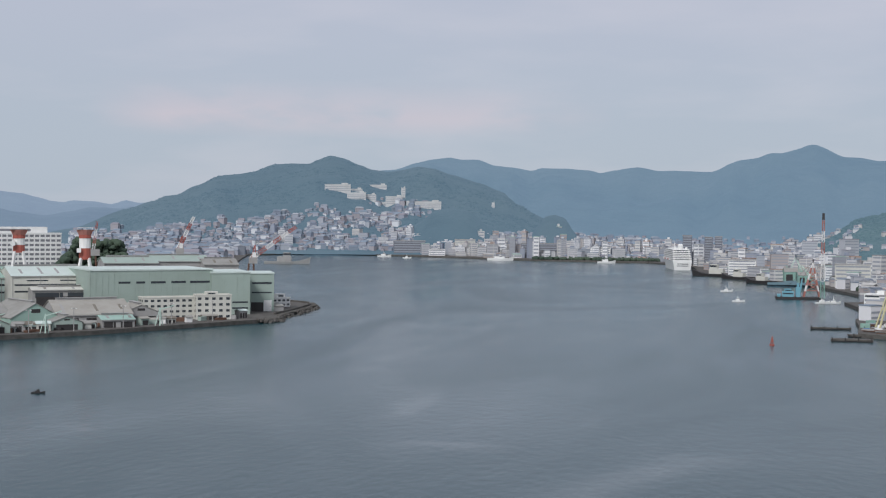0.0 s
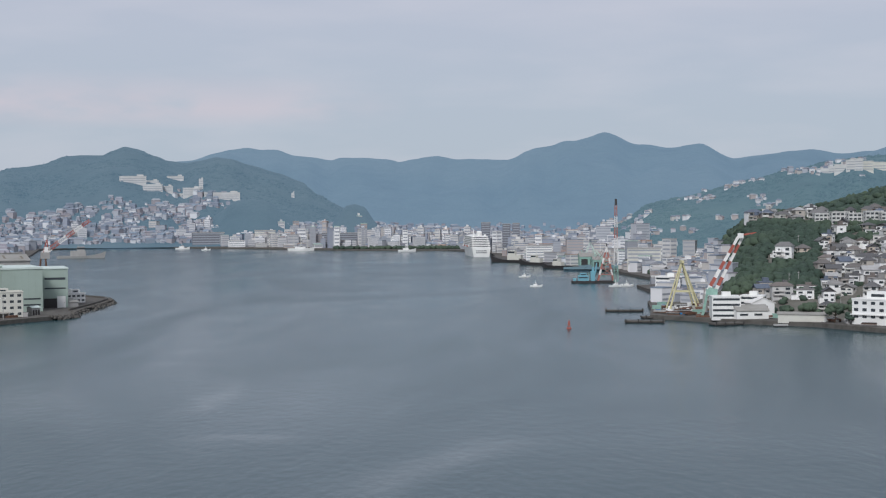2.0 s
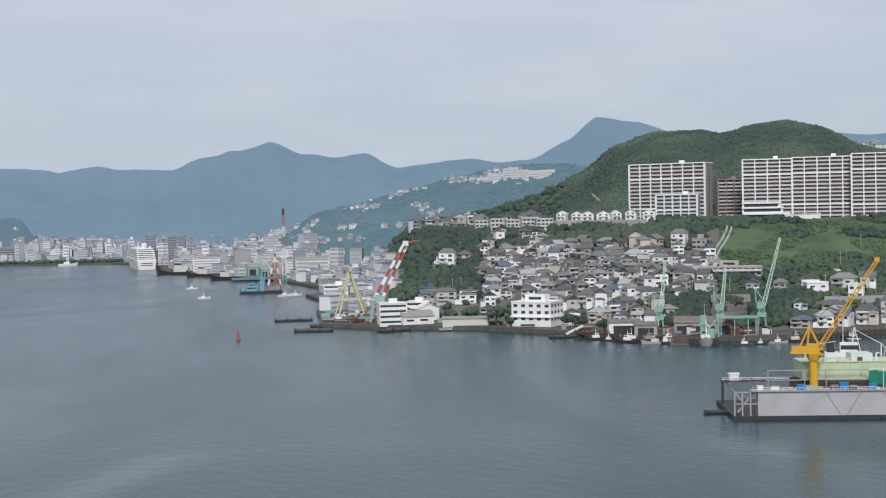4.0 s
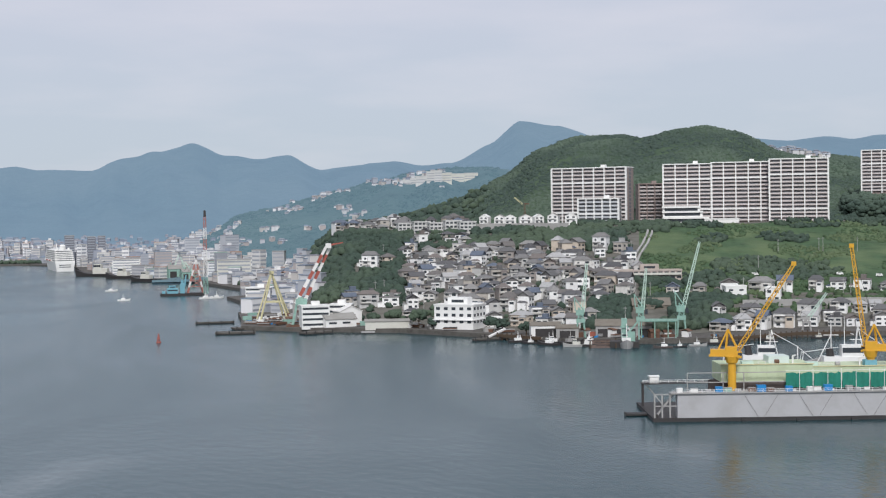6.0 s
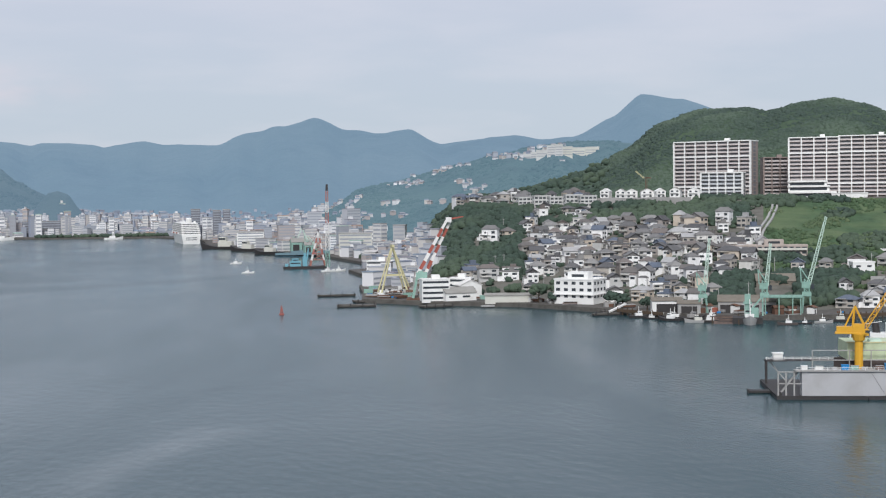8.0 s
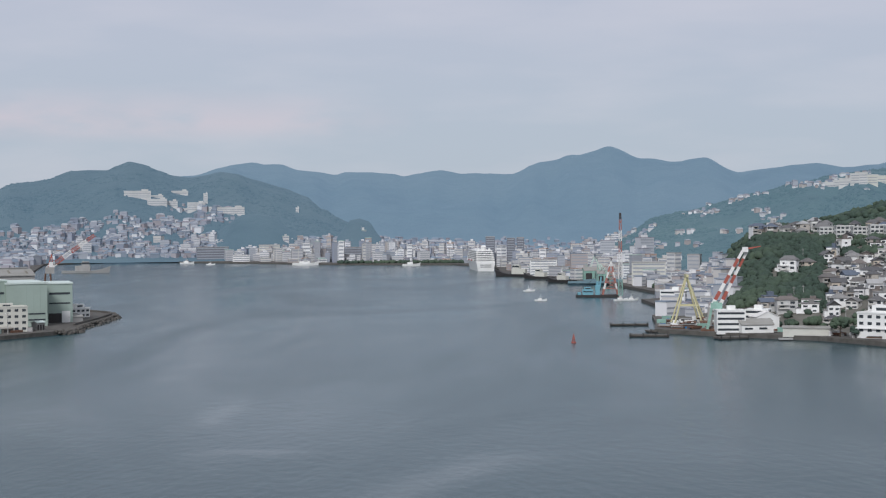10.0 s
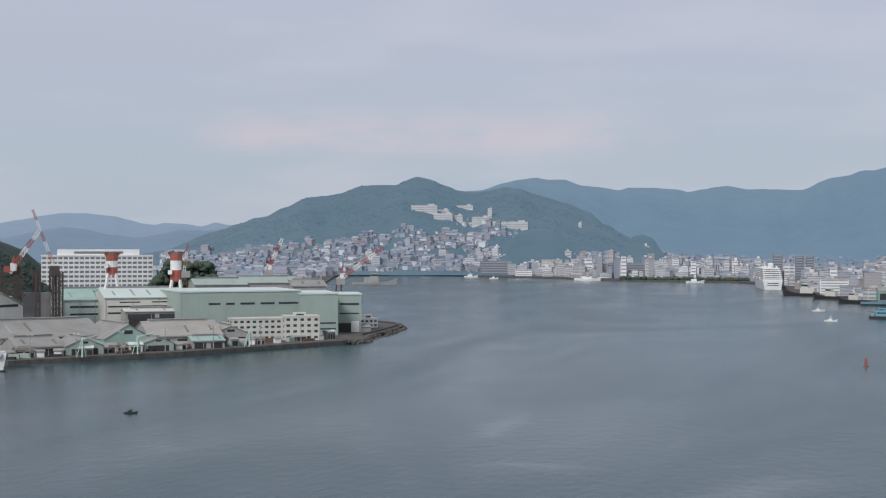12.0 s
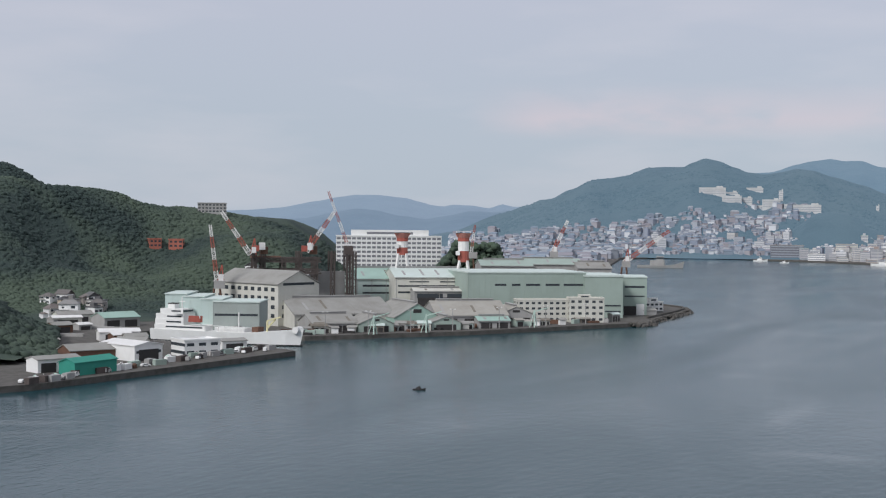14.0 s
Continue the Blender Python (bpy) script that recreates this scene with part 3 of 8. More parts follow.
# ---- buildings ----
def slab_block(name, place, turn, w, dep, h, floors, bays, wall, label, category="building", group="", side_bays=0, win_h=0.45, win_w=0.6, glass=None, penthouse=None, parapet=0.8, proud=0.06):
    """A flat-roofed block: body, roof parapet and every window of the front and of both ends."""
    glass = glass or M_GLASS
    t = thing(name, place, turn, label, category, group)
    part("wall", B((-w / 2, w / 2, 0, dep, -2.5, h)), wall, t)
    part("roof", B((-w / 2 - 0.3, w / 2 + 0.3, -0.3, 0.3, h, h + parapet), (-w / 2 - 0.3, w / 2 + 0.3, dep - 0.3, dep + 0.3, h, h + parapet),
                   (-w / 2 - 0.3, -w / 2 + 0.3, 0.3, dep - 0.3, h, h + parapet), (w / 2 - 0.3, w / 2 + 0.3, 0.3, dep - 0.3, h, h + parapet),
                   (-w / 2 + 0.3, w / 2 - 0.3, 0.3, dep - 0.3, h, h + 0.15)), wall, t)
    fh, bw = h / floors, w / bays
    first = None
    sb = side_bays or max(1, int(dep / bw))
    for f in range(floors):
        for b in range(bays):
            o = new("window", first.data) if first else part("window", B((-bw * win_w / 2, bw * win_w / 2, -proud, 0.1, 0, fh * win_h)), glass, t)
            first = first or o
            o.parent, o.location = t, (-w / 2 + (b + 0.5) * bw, 0, (f + 0.32) * fh)
        for side in (-1, 1):
            for b in range(sb):
                o = new("window", first.data)
                o.parent, o.location, o.rotation_euler = t, (side * w / 2, (b + 0.5) * dep / sb, (f + 0.32) * fh), (0, 0, side * math.pi / 2)
    if penthouse:
        x0, x1, y0, y1, hp = penthouse
        top = part("penthouse", B((x0, x1, y0, y1, h, h + hp)), wall, t)
        part("window", B((x0 + (x1 - x0) * 0.2, x1 - (x1 - x0) * 0.2, y0 - 0.08, y0 + 0.1, h + hp * 0.35, h + hp * 0.7)), glass, top)
    return t


def apartment(place, turn, w, dep, h, floors, bays, label, wall, front, frame):
    """A slab of flats with projecting balconies between white piers."""
    t = thing("apartment_block", place, turn, label, "apartment block", "hilltop apartment blocks")
    part("wall", B((-w / 2, w / 2, 0, dep, -16, h)), wall, t)
    part("roof", B((-w / 2 - 0.4, w / 2 + 0.4, -2.2, dep + 0.3, h, h + 0.9)), frame, t, "white roof edge")
    part("stair_head", B((w * 0.12, w * 0.12 + 4, dep * 0.4, dep * 0.4 + 4, h + 0.9, h + 3.2)), frame, t)
    fh, bw = h / floors, w / bays
    bal = win = None
    for f in range(floors):
        band = f in (3, floors - 4)
        for b in range(bays):
            x, z = -w / 2 + (b + 0.5) * bw, f * fh
            if bal is None:
                bal = o = part("balcony", B((-bw / 2 + 0.5, bw / 2 - 0.5, -1.9, -1.7, 0.0, 1.35), (-bw / 2 + 0.5, bw / 2 - 0.5, -1.7, 0.0, 0.0, 0.25)), front, t, "brown balcony front")
            else:
                o = new("balcony", bal.data)
            o.parent, o.location = t, (x, 0, z)
            if win is None:
                win = o = part("window", B((-bw * 0.36, bw * 0.36, -0.08, 0.1, 0.3, fh * 0.82)), M_HAZEGLASS, t)
            else:
                o = new("window", win.data)
            o.parent, o.location = t, (x, 0, z)
        if band:
            part("floor_band", B((-w / 2 + 0.5, w / 2 - 0.5, -2.02, -1.905, f * fh - 0.3, f * fh + 0.9)), frame, t)
    pier = None
    for b in range(bays + 1):
        wide = 1.4 if b in (0, bays) else 1.0
        if b in (0, bays):
            part("pier", B((-wide / 2, wide / 2, -2.1, 0.0, -2, h)), frame, t, "white pier").location = (-w / 2 + b * bw, 0, 0)
        else:
            if pier is None:
                pier = o = part("pier", B((-wide / 2, wide / 2, -2.05, 0.0, -2, h)), frame, t, "white pier")
            else:
                o = new("pier", pier.data)
            o.parent, o.location = t, (-w / 2 + b * bw, 0, 0)
    for side in (1,):
        for f in range(floors):
            o = new("window", win.data)
            o.parent, o.location, o.rotation_euler, o.scale = t, (side * w / 2, dep * 0.5, f * fh), (0, 0, side * math.pi / 2), (0.8, 1, 1)
    return t


APT = "tall brown-tiled apartment block with white frames on a hilltop"
M_BALC = mat("balcony_front", (0.55, 0.50, 0.485), 0.6, grain=0.3, scale=0.4, dark=0.8)
M_BALCGREY = mat("balcony_front_grey", (0.50, 0.52, 0.54), 0.5, grain=0.3, scale=0.4, dark=0.8)
apartment(P(21.25, 1192, 61.5), -20 - 21.25, 67, 19, 47.5, 15, 7, APT, M_BROWN, M_BALC, M_WHITE)
apartment(P(23.75, 1235, 61), -23.75 + 12, 21, 14, 34.5, 11, 3, "smaller dark brown apartment block behind the taller ones", M_BROWN, M_BALC, M_BROWN)
apartment(P(25.24, 1190, 63), -25.24, 40.3, 16, 47.6, 15, 4, APT, M_BROWN, M_BALC, M_WHITE)
apartment(P(27.42, 1191, 62.8), -27.4, 51.0, 16, 48.6, 15, 5, APT, M_BROWN, M_BALC, M_WHITE)
apartment(P(29.64, 1184, 62), -29.6, 47.2, 17, 51.0, 16, 5, APT, M_BROWN, M_BALC, M_WHITE)
apartment(P(33.2, 1350, 88), -33.2, 54, 16, 37.5, 12, 6, APT, M_BROWN, M_BALC, M_WHITE)
apartment(P(21.63, 1140, 60.5), -21.6 - 12, 33.5, 12, 21.5, 7, 5, "pale grey mid-rise block with glazed balconies", M_GREY, M_BALCGREY, M_WHITE)


def clubhouse():
    t = facing("clubhouse", 25.15, 1160, 61.2, 0, "white terraced clubhouse at the foot of the apartments", "building")
    for i, (x0, x1, z0, z1, y) in enumerate(((-17, 19, -2, 5, 0), (-18.5, 14, 5, 10, 2), (-18.5, 12, 10, 14, 4))):
        part("storey", B((x0, x1, y, 14, z0, z1)), M_WHITE, t)
        part("terrace", B((x0 - 0.5, x1 + 0.5, y - 1.6, y, z1 - 1.2, z1 + 0.2)), M_WHITE, t)
        part("window", B((x0 + 1.5, x1 - 2, y - 0.08, y + 0.1, z1 - 3.8, z1 - 1.4)), M_GLASS, t)
    t = facing("low_wall_building", 26.6, 1158, 61.0, 0, "long low white building beside the apartments", "building")
    part("wall", B((-14, 14, 0, 8, -2, 3.5)), M_WHITE, t)
    part("roof", B((-14.4, 14.4, -0.4, 8.4, 3.5, 4.1)), M_WHITE, t)


clubhouse()

M_HWALL = mat("house_walls", (0.6, 0.6, 0.6), 0.75, grain=0.5, scale=0.4, dark=0.72,
              spread=((0.84, 0.84, 0.83), (0.66, 0.65, 0.62), (0.50, 0.50, 0.49), (0.85, 0.85, 0.84), (0.34, 0.31, 0.29), (0.72, 0.72, 0.72), (0.84, 0.84, 0.83), (0.45, 0.42, 0.38), (0.80, 0.80, 0.79), (0.56, 0.49, 0.41)))
M_HROOF = mat("house_roofs", (0.15, 0.15, 0.15), 0.7, grain=0.5, scale=0.6, dark=0.65,
              spread=((0.13, 0.13, 0.132), (0.20, 0.197, 0.193), (0.09, 0.09, 0.095), (0.25, 0.246, 0.24), (0.15, 0.14, 0.134), (0.38, 0.38, 0.38), (0.11, 0.11, 0.115), (0.18, 0.178, 0.178), (0.12, 0.145, 0.19), (0.175, 0.155, 0.145)))
M_PALEWALL = mat("pale_grey_render", (0.60, 0.60, 0.585), 0.75, grain=0.5, scale=0.3, dark=0.7)
M_BALCONY = mat("house_balcony", (0.5, 0.49, 0.46), 0.7, vary=0.35)


def house(i):
    """One of several small hillside houses: walls, tiled roof, windows, door and balcony."""
    rng = random.Random(40 + i)
    w, dep = rng.uniform(7, 13.5), rng.uniform(7, 10)
    h = rng.choice((5.2, 6.0, 6.6, 8.8 if i % 3 == 0 else 5.8))
    t = thing("house", (0, 0, 0), 0, "two-storey hillside house with a dark tiled roof", "house", "houses on the east hillside")
    lower = i % 3 == 1
    boxes = [(-w / 2, w / 2, 0, dep, -5, h)]
    if lower:
        boxes.append((-w / 2 - 3.2, -w / 2, 1.2, dep - 1, -5, h * 0.5))
    part("wall", B(*boxes), M_HWALL, t)
    bm = bmesh.new()
    if i % 5 == 3:
        box(bm, -w / 2 - 0.4, w / 2 + 0.4, -0.4, dep + 0.4, h, h + 0.5)
        box(bm, -1, 2.5, dep * 0.4, dep * 0.8, h + 0.5, h + 2.6)
    elif i % 2:
        gable(bm, -w / 2, w / 2, 0, dep, h - 0.1, h + 2.4, "y" if i % 4 == 1 else "x", 0.7)
        gable_body(bm, -w / 2 + 0.1, w / 2 - 0.1, 0.1, dep - 0.1, h - 0.6, h, h + 2.3, "y" if i % 4 == 1 else "x")
    else:
        hip(bm, -w / 2, w / 2, 0, dep, h, h + 2.5, 0.8)
    part("roof", bm, M_HROOF, t)
    if lower:
        part("lean_to_roof", hip(bmesh.new(), -w / 2 - 3.2, -w / 2, 1.2, dep - 1, h * 0.5, h * 0.5 + 0.9, 0.4), M_HROOF, t)
    if i % 3 == 2:
        part("bay", B((w * 0.08, w * 0.46, -2.2, 0, -5, h * 0.82)), M_HWALL, t)
        part("bay_roof", hip(bmesh.new(), w * 0.08, w * 0.46, -2.2, 0.2, h * 0.82, h * 0.82 + 1.1, 0.4), M_HROOF, t)
        part("window", B((w * 0.14, w * 0.4, -2.27, -2.1, 3.4, 4.6)), M_GLASS, t)
    xs = (-w * 0.27, w * 0.24) if i % 3 != 2 else (-w * 0.27,)
    for x in xs:
        for z in ([3.6, 6.3] if h > 8 else [0.9, 3.6]):
            ww = rng.uniform(1.5, 3.2)
            part("window", B((x - ww / 2, x + ww / 2, -0.07, 0.1, z, z + rng.uniform(1.0, 1.5))), M_GLASS, t)
    part("window", B((w / 2 - 0.1, w / 2 + 0.07, dep * 0.35, dep * 0.6, 3.6, 4.8)), M_GLASS, t)
    if i % 2 == 0:
        part("balcony", B((-w * 0.46, w * 0.06, -1.5, -1.38, 2.9, 3.9), (-w * 0.46, w * 0.06, -1.38, 0, 2.8, 2.95), (-w * 0.46, -w * 0.46 + 0.2, -1.5, 0, 2.9, 5.4), (-w * 0.46, w * 0.06, -1.6, 0, 5.4, 5.55)), M_BALCONY, t)
    return t


HOUSES = [house(i) for i in range(14)]
house_spots = []


def put_house(a, d, z, turn, k=None):
    i = len(house_spots)
    k = (i * 5 + i // 14) % 14 if k is None else k % 14
    m = Matrix.Translation(P(a, d, z)) @ Matrix.Rotation(radians(-a + turn), 4, "Z")
    if i < 14:
        HOUSES[i].matrix_world = m
    else:
        q = random.Random(i)
        copy_thing(HOUSES[k], m @ Matrix.Diagonal((q.uniform(0.72, 1.15), q.uniform(0.8, 1.15), q.uniform(0.85, 1.3), 1)))
    house_spots.append((a, d))


def wooded(a, s):
    """The groves between the houses."""
    if 9.9 - 1.3 * smooth(s, 190, 290) < a < 13.5 and 105 + max(0.0, 10 - a) * 45 < s < 345:
        return not (11.4 < a < 12.8 and 180 < s < 214)
    if 13.5 <= a < 22.6 and 268 < s < 345:
        return not (14 < a < 16.4 and 285 < s < 310)
    if 21.2 < a < 26.8 and 50 < s < 112:
        return not (22.8 < a < 24.6 and 58 < s < 96)
    return False


rng = random.Random(5)
s = 52.0
while s < 400:
    a = 10.9 + rng.uniform(0, 0.6)
    while a < (23.0 if s > 130 else 21.4):
        d = shore_east(a) + s + rng.uniform(-5, 5)
        top = s > 345
        if not wooded(a, s) and noise.noise(P(a, d) / 26) > -0.34 and not (14.2 < a < 17.2 and s < 66) and not (a < 13.8 and s < 70) and not (a > 20.3 and s > 320) and not (a > 16.2 and s > 345):
            put_house(a, d, east_height(a, d), rng.choice((-24, -12, 8, 20, 66, -70)) + rng.uniform(-8, 8), (len(house_spots) * 2) % 10 if top else None)
        a += math.degrees(rng.uniform(11.0, 15.0) / d)
    s += rng.uniform(14.5, 18.0)
# white modern houses above the long retaining wall
for i, a in enumerate((16.9, 17.55, 18.0, 18.65, 19.2, 19.75, 20.5)):
    d = shore_east(a) + 366
    z = east_height(a, d) + 2.5
    t = facing("modern_house", a, d, z, (i * 37) % 30 - 15, "small white gabled house above the retaining wall", "house", "white houses on the shelf")
    w, h = 7.5 + (i * 5) % 4, 5.6 + (i * 3) % 3
    part("wall", gable_body(bmesh.new(), -w / 2, w / 2, 0, 9, -5, h, h + 2.4, "y"), M_WHITE, t)
    part("roof", gable(bmesh.new(), -w / 2, w / 2, 0, 9, h, h + 2.4, "y", 0.3, 0.25), M_GREYROOF if i % 2 else M_WHITE, t)
    for x in (-w * 0.25, w * 0.22):
        for zz in (1.2, 4.2):
            part("window", B((x - 0.9, x + 0.9, -0.07, 0.1, zz, zz + 1.3)), M_GLASS, t)
    part("balcony", B((-w * 0.4, w * 0.3, -1.2, -1.08, 3.4, 4.3), (-w * 0.4, w * 0.3, -1.08, 0, 3.3, 3.4)), M_WHITE, t)
for i, a in enumerate((13.7, 14.35, 15.0, 15.65, 16.25)):
    d = shore_east(a) + 338
    slab_block("terrace_flats", P(a, d, east_height(a, d) + 1), -a + 14, 13.5, 9, 8.5 + i % 2, 3, 4, M_PALEWALL, "pale stepped terrace of flats on the hillside", "building", "terraced flats", side_bays=1, win_h=0.5, win_w=0.7)
# the row along the upper road and the row on the waterfront
a = 24.6
while a < 34.6:
    d = shore_east(a) + 128 + rng.uniform(-3, 3)
    put_house(a, d, east_height(a, d) - 0.3, rng.uniform(-14, 14))
    a += math.degrees(rng.uniform(12.5, 19) / d)
a = 26.6
while a < 34.6:
    for off in (38, 54, 72):
        if off < 50 or rng.random() < 0.5:
            d = shore_east(a) + off + rng.uniform(-2, 2)
            put_house(a + rng.uniform(-0.2, 0.2), d, east_height(a, d), rng.uniform(-20, 20))
    a += math.degrees(rng.uniform(11.5, 14) / 820)


M_BANKROOF = mat("brown_weathered_sheet", (0.20, 0.18, 0.15), 0.85, grain=0.6, scale=0.3, dark=0.7)
M_PINK = mat("pinkish_render", (0.46, 0.40, 0.36), 0.8, grain=0.5, scale=0.2, dark=0.7)


def waterfront():
    t = slab_block("office_building", P(15.6, 812, 5.2), -15.6 - 24, 25, 19, 11.5, 3, 5, M_WHITE, "pale three-storey waterfront office block with square windows", "building", side_bays=4, win_h=0.45, win_w=0.5, penthouse=(-6, 7, 5, 12, 4.6))
    part("ledge", B((-13, 13, -1.2, 0, 2.9, 3.5), (12.5, 13.7, 0, 19, 2.9, 3.5)), M_WHITE, t)
    for k, (a, d, w, dep, h, fl, b, tn) in enumerate(((9.9, 846, 17, 14, 13, 4, 1, 8), (10.9, 872, 14, 12, 12, 4, 3, -10), (7.6, 1052, 21, 16, 15, 5, 1, -14))):
        z = 2.6 if k != 2 else 2.6
        t = thing("white_building", P(a, d, z), -a + tn, "white block with long ribbon windows by the water", "building")
        part("wall", B((-w / 2, w / 2, 0, dep, -1, h)), M_WHITE, t)
        for f in range(fl):
            z0 = 1.2 + f * h / fl
            part("window", B((-w / 2 + 0.6, w / 2 - 0.6, -0.07, 0.1, z0, z0 + 1.3)), M_GLASS, t)
            part("window", B((w / 2 - 0.1, w / 2 + 0.07, 0.8, dep - 0.8, z0, z0 + 1.3)), M_GLASS, t)
        part("roof", B((-w / 2 - 0.2, w / 2 + 0.2, -0.2, dep + 0.2, h, h + 0.5), (-2, 3, 3, 7, h + 0.5, h + 3)), M_WHITE, t)
    shed("boat_shed", P(10.95, 846, 2.6), -11 + 22, 20, 12, 4.6, 8, M_WHITE, M_GREYROOF, "white gabled boat shed with a grey roof on the quay", "x", 0, ((-8, -3, 2, 3.2), (1, 6, 2, 3.2)))
    shed("boat_shed", P(11.35, 866, 2.6), -11.5 + 24, 15, 14, 8.0, 11.5, M_WHITE, M_RWHITE, "tall white gabled boat shed", "y", 0, ((-3, 3, 5.2, 6.4),))
    shed("low_shed", P(12.9, 830, 2.6), -12.9, 28, 8, 4.0, 5.2, M_CREAM, M_GREYROOF, "long low cream waterfront shed", "x")
    shed("low_shed", P(19.4, 757, 2.6), -19.4 + 5, 16, 12, 6.0, 7.5, M_WHITE, M_BANKROOF, "small white slipway shed with an open dark mouth", "x", doors=1)
    shed("low_shed", P(20.3, 750, 2.6), -20.3, 12, 12, 5.0, 6.5, M_GREY, M_BANKROOF, "grey slipway shed with a dark mouth", "x", doors=1)
    shed("slip_shed", P(22.6, 752, 2.6), -22.6, 30, 16, 6.0, 9.0, M_GREY, M_BANKROOF, "rusty open-fronted slipway shed", "x", doors=4)
    t = slab_block("school_building", P(23.5, 900, east_height(23.5, 900) + 0.5), -23.5 + 4, 47, 10, 5.8, 2, 12, M_PINK, "long pinkish two-storey building on a terrace", "building", win_h=0.5, win_w=0.7, penthouse=(-3, 9, 2, 8, 4.2))
    part("gallery", B((-23, 23, -1.6, -0.05, 3.2, 3.7), (-23, 23, -1.6, -1.4, 3.7, 4.6)), M_CREAM, t)
    # stepped path and retaining walls
    t = thing("stair_path", (0, 0, 0), 0, "pale concrete stairway climbing the grass slope", "stairway")
    prev = None
    bm = bmesh.new()
    for i in range(27):
        k = i / 26
        a, s = 22.9 + 0.8 * k - 0.1 * math.sin(k * 6), 165 + 195 * k
        d = shore_east(a) + s
        p = P(a, d, east_height(a, d) + 0.7)
        if prev:
            beam(bm, prev + Vector((-1.5, 0, 0)), p + Vector((-1.5, 0, 0)), 1.5)
            beam(bm, prev + Vector((2.2, 0, 0)), p + Vector((2.2, 0, 0)), 1.5)
        prev = p
    part("flight", bm, M_GREY, t)
    for a0, a1, s, hh in ((16.6, 20.4, 352, 6.5), (27.4, 34.5, 92, 5.0), (14, 16.6, 318, 4)):
        t = thing("retaining_wall", (0, 0, 0), 0, "grey concrete retaining wall across the hillside", "wall")
        bm = bmesh.new()
        for i in range(18):
            aa, ab = a0 + (a1 - a0) * i / 18, a0 + (a1 - a0) * (i + 1) / 18
            da, db = shore_east(aa) + s, shore_east(ab) + s
            za, zb = east_height(aa, da), east_height(ab, db)
            pa, pb = P(aa, da, za + hh / 2 - 1), P(ab, db, zb + hh / 2 - 1)
            v = [bm.verts.new(q) for q in (pa - Vector((0, 0, hh / 2)), pb - Vector((0, 0, hh / 2)), pb + Vector((0, 0, hh / 2)), pa + Vector((0, 0, hh / 2)))]
            w2 = [bm.verts.new(q.co + P((aa + ab) / 2, 1.2)) for q in v]
            bm.faces.new(v)
            bm.faces.new((v[3], v[2], w2[2], w2[3]))
            bm.faces.new((w2[3], w2[2], w2[1], w2[0]))
        part("wall", bm, M_GREY, t)


def shed(name, place, turn, w, dep, eave, ridge, wall, roof, label, along="x", doors=0, strips=(), z0=-1.0):
    """A gabled works shed: walls, roof, doors and strip windows."""
    t = thing(name, place, turn, label, "shed")
    part("wall", gable_body(bmesh.new(), -w / 2, w / 2, 0, dep, z0, eave, ridge, along), wall, t)
    part("roof", gable(bmesh.new(), -w / 2, w / 2, 0, dep, eave, ridge, along, 0.5, 0.35), roof, t)
    # Doorways are dark slabs on the wall, standing for shaded openings.
    for i in range(doors):
        x = -w / 2 + (i + 0.5) * w / doors
        part("door", B((x - w / doors * 0.35, x + w / doors * 0.35, -0.12, 0.1, 0, eave * 0.75)), M_DARK, t, "dark slab for a shaded open doorway")
    for x0, x1, za, zb in strips:
        part("window", B((x0, x1, -0.1, 0.1, za, zb)), M_GLASS, t)
    if name == "works_shed":
        shed_gear(t, w, dep, eave, ridge, along)
    return t


def shed_gear(t, w, dep, eave, ridge, along):
    """Ridge ventilator, roof lights, gutter and downpipes of a works shed."""
    q = random.Random(int(w * 31 + dep * 7))
    if along == "x":
        part("ridge_vent", B((-w * 0.4, w * 0.4, dep / 2 - 1.0, dep / 2 + 1.0, ridge - 0.2, ridge + 1.2), (-w * 0.4 - 0.3, w * 0.4 + 0.3, dep / 2 - 1.5, dep / 2 + 1.5, ridge + 1.2, ridge + 1.5)), M_GREY, t)
        for i in range(max(2, int(w / 14))):
            x = -w / 2 + w * (i + 0.5) / max(2, int(w / 14)) + q.uniform(-3, 3)
            v = []
            bm = bmesh.new()
            for sk in (q.uniform(0.15, 0.3), q.uniform(0.6, 0.85)):
                y, z = sk * dep / 2, eave + sk * (ridge - eave) + 0.3
                v.append([bm.verts.new((x + dx, y, z + dz)) for dx, dz in ((-0.8, 0), (0.8, 0), (0.8, 0.22), (-0.8, 0.22))])
            for k in range(4):
                bm.faces.new((v[0][k], v[0][(k + 1) % 4], v[1][(k + 1) % 4], v[1][k]))
            bm.faces.new(v[0][::-1])
            bm.faces.new(v[1])
            part("roof_light", bm, q.choice((M_GREYROOF, M_BANKROOF, M_GREY)), t)
        for i in range(4):
            x = -w / 2 + 0.8 + i * (w - 1.6) / 3
            part("downpipe", B((x - 0.15, x + 0.15, -0.3, 0.0, 0, eave)), M_GREY, t)
        part("gutter", B((-w / 2 - 0.4, w / 2 + 0.4, -0.95, -0.55, eave - 0.35, eave + 0.05)), M_GREY, t)
    else:
        part("ridge_vent", B((-1.0, 1.0, dep * 0.1, dep * 0.9, ridge - 0.2, ridge + 1.1), (-1.5, 1.5, dep * 0.1 - 0.3, dep * 0.9 + 0.3, ridge + 1.1, ridge + 1.4)), M_GREY, t)
        part("gable_louvre", B((-w * 0.09, w * 0.09, -0.1, 0.1, eave + (ridge - eave) * 0.35, eave + (ridge - eave) * 0.62)), M_DARK, t)


waterfront()


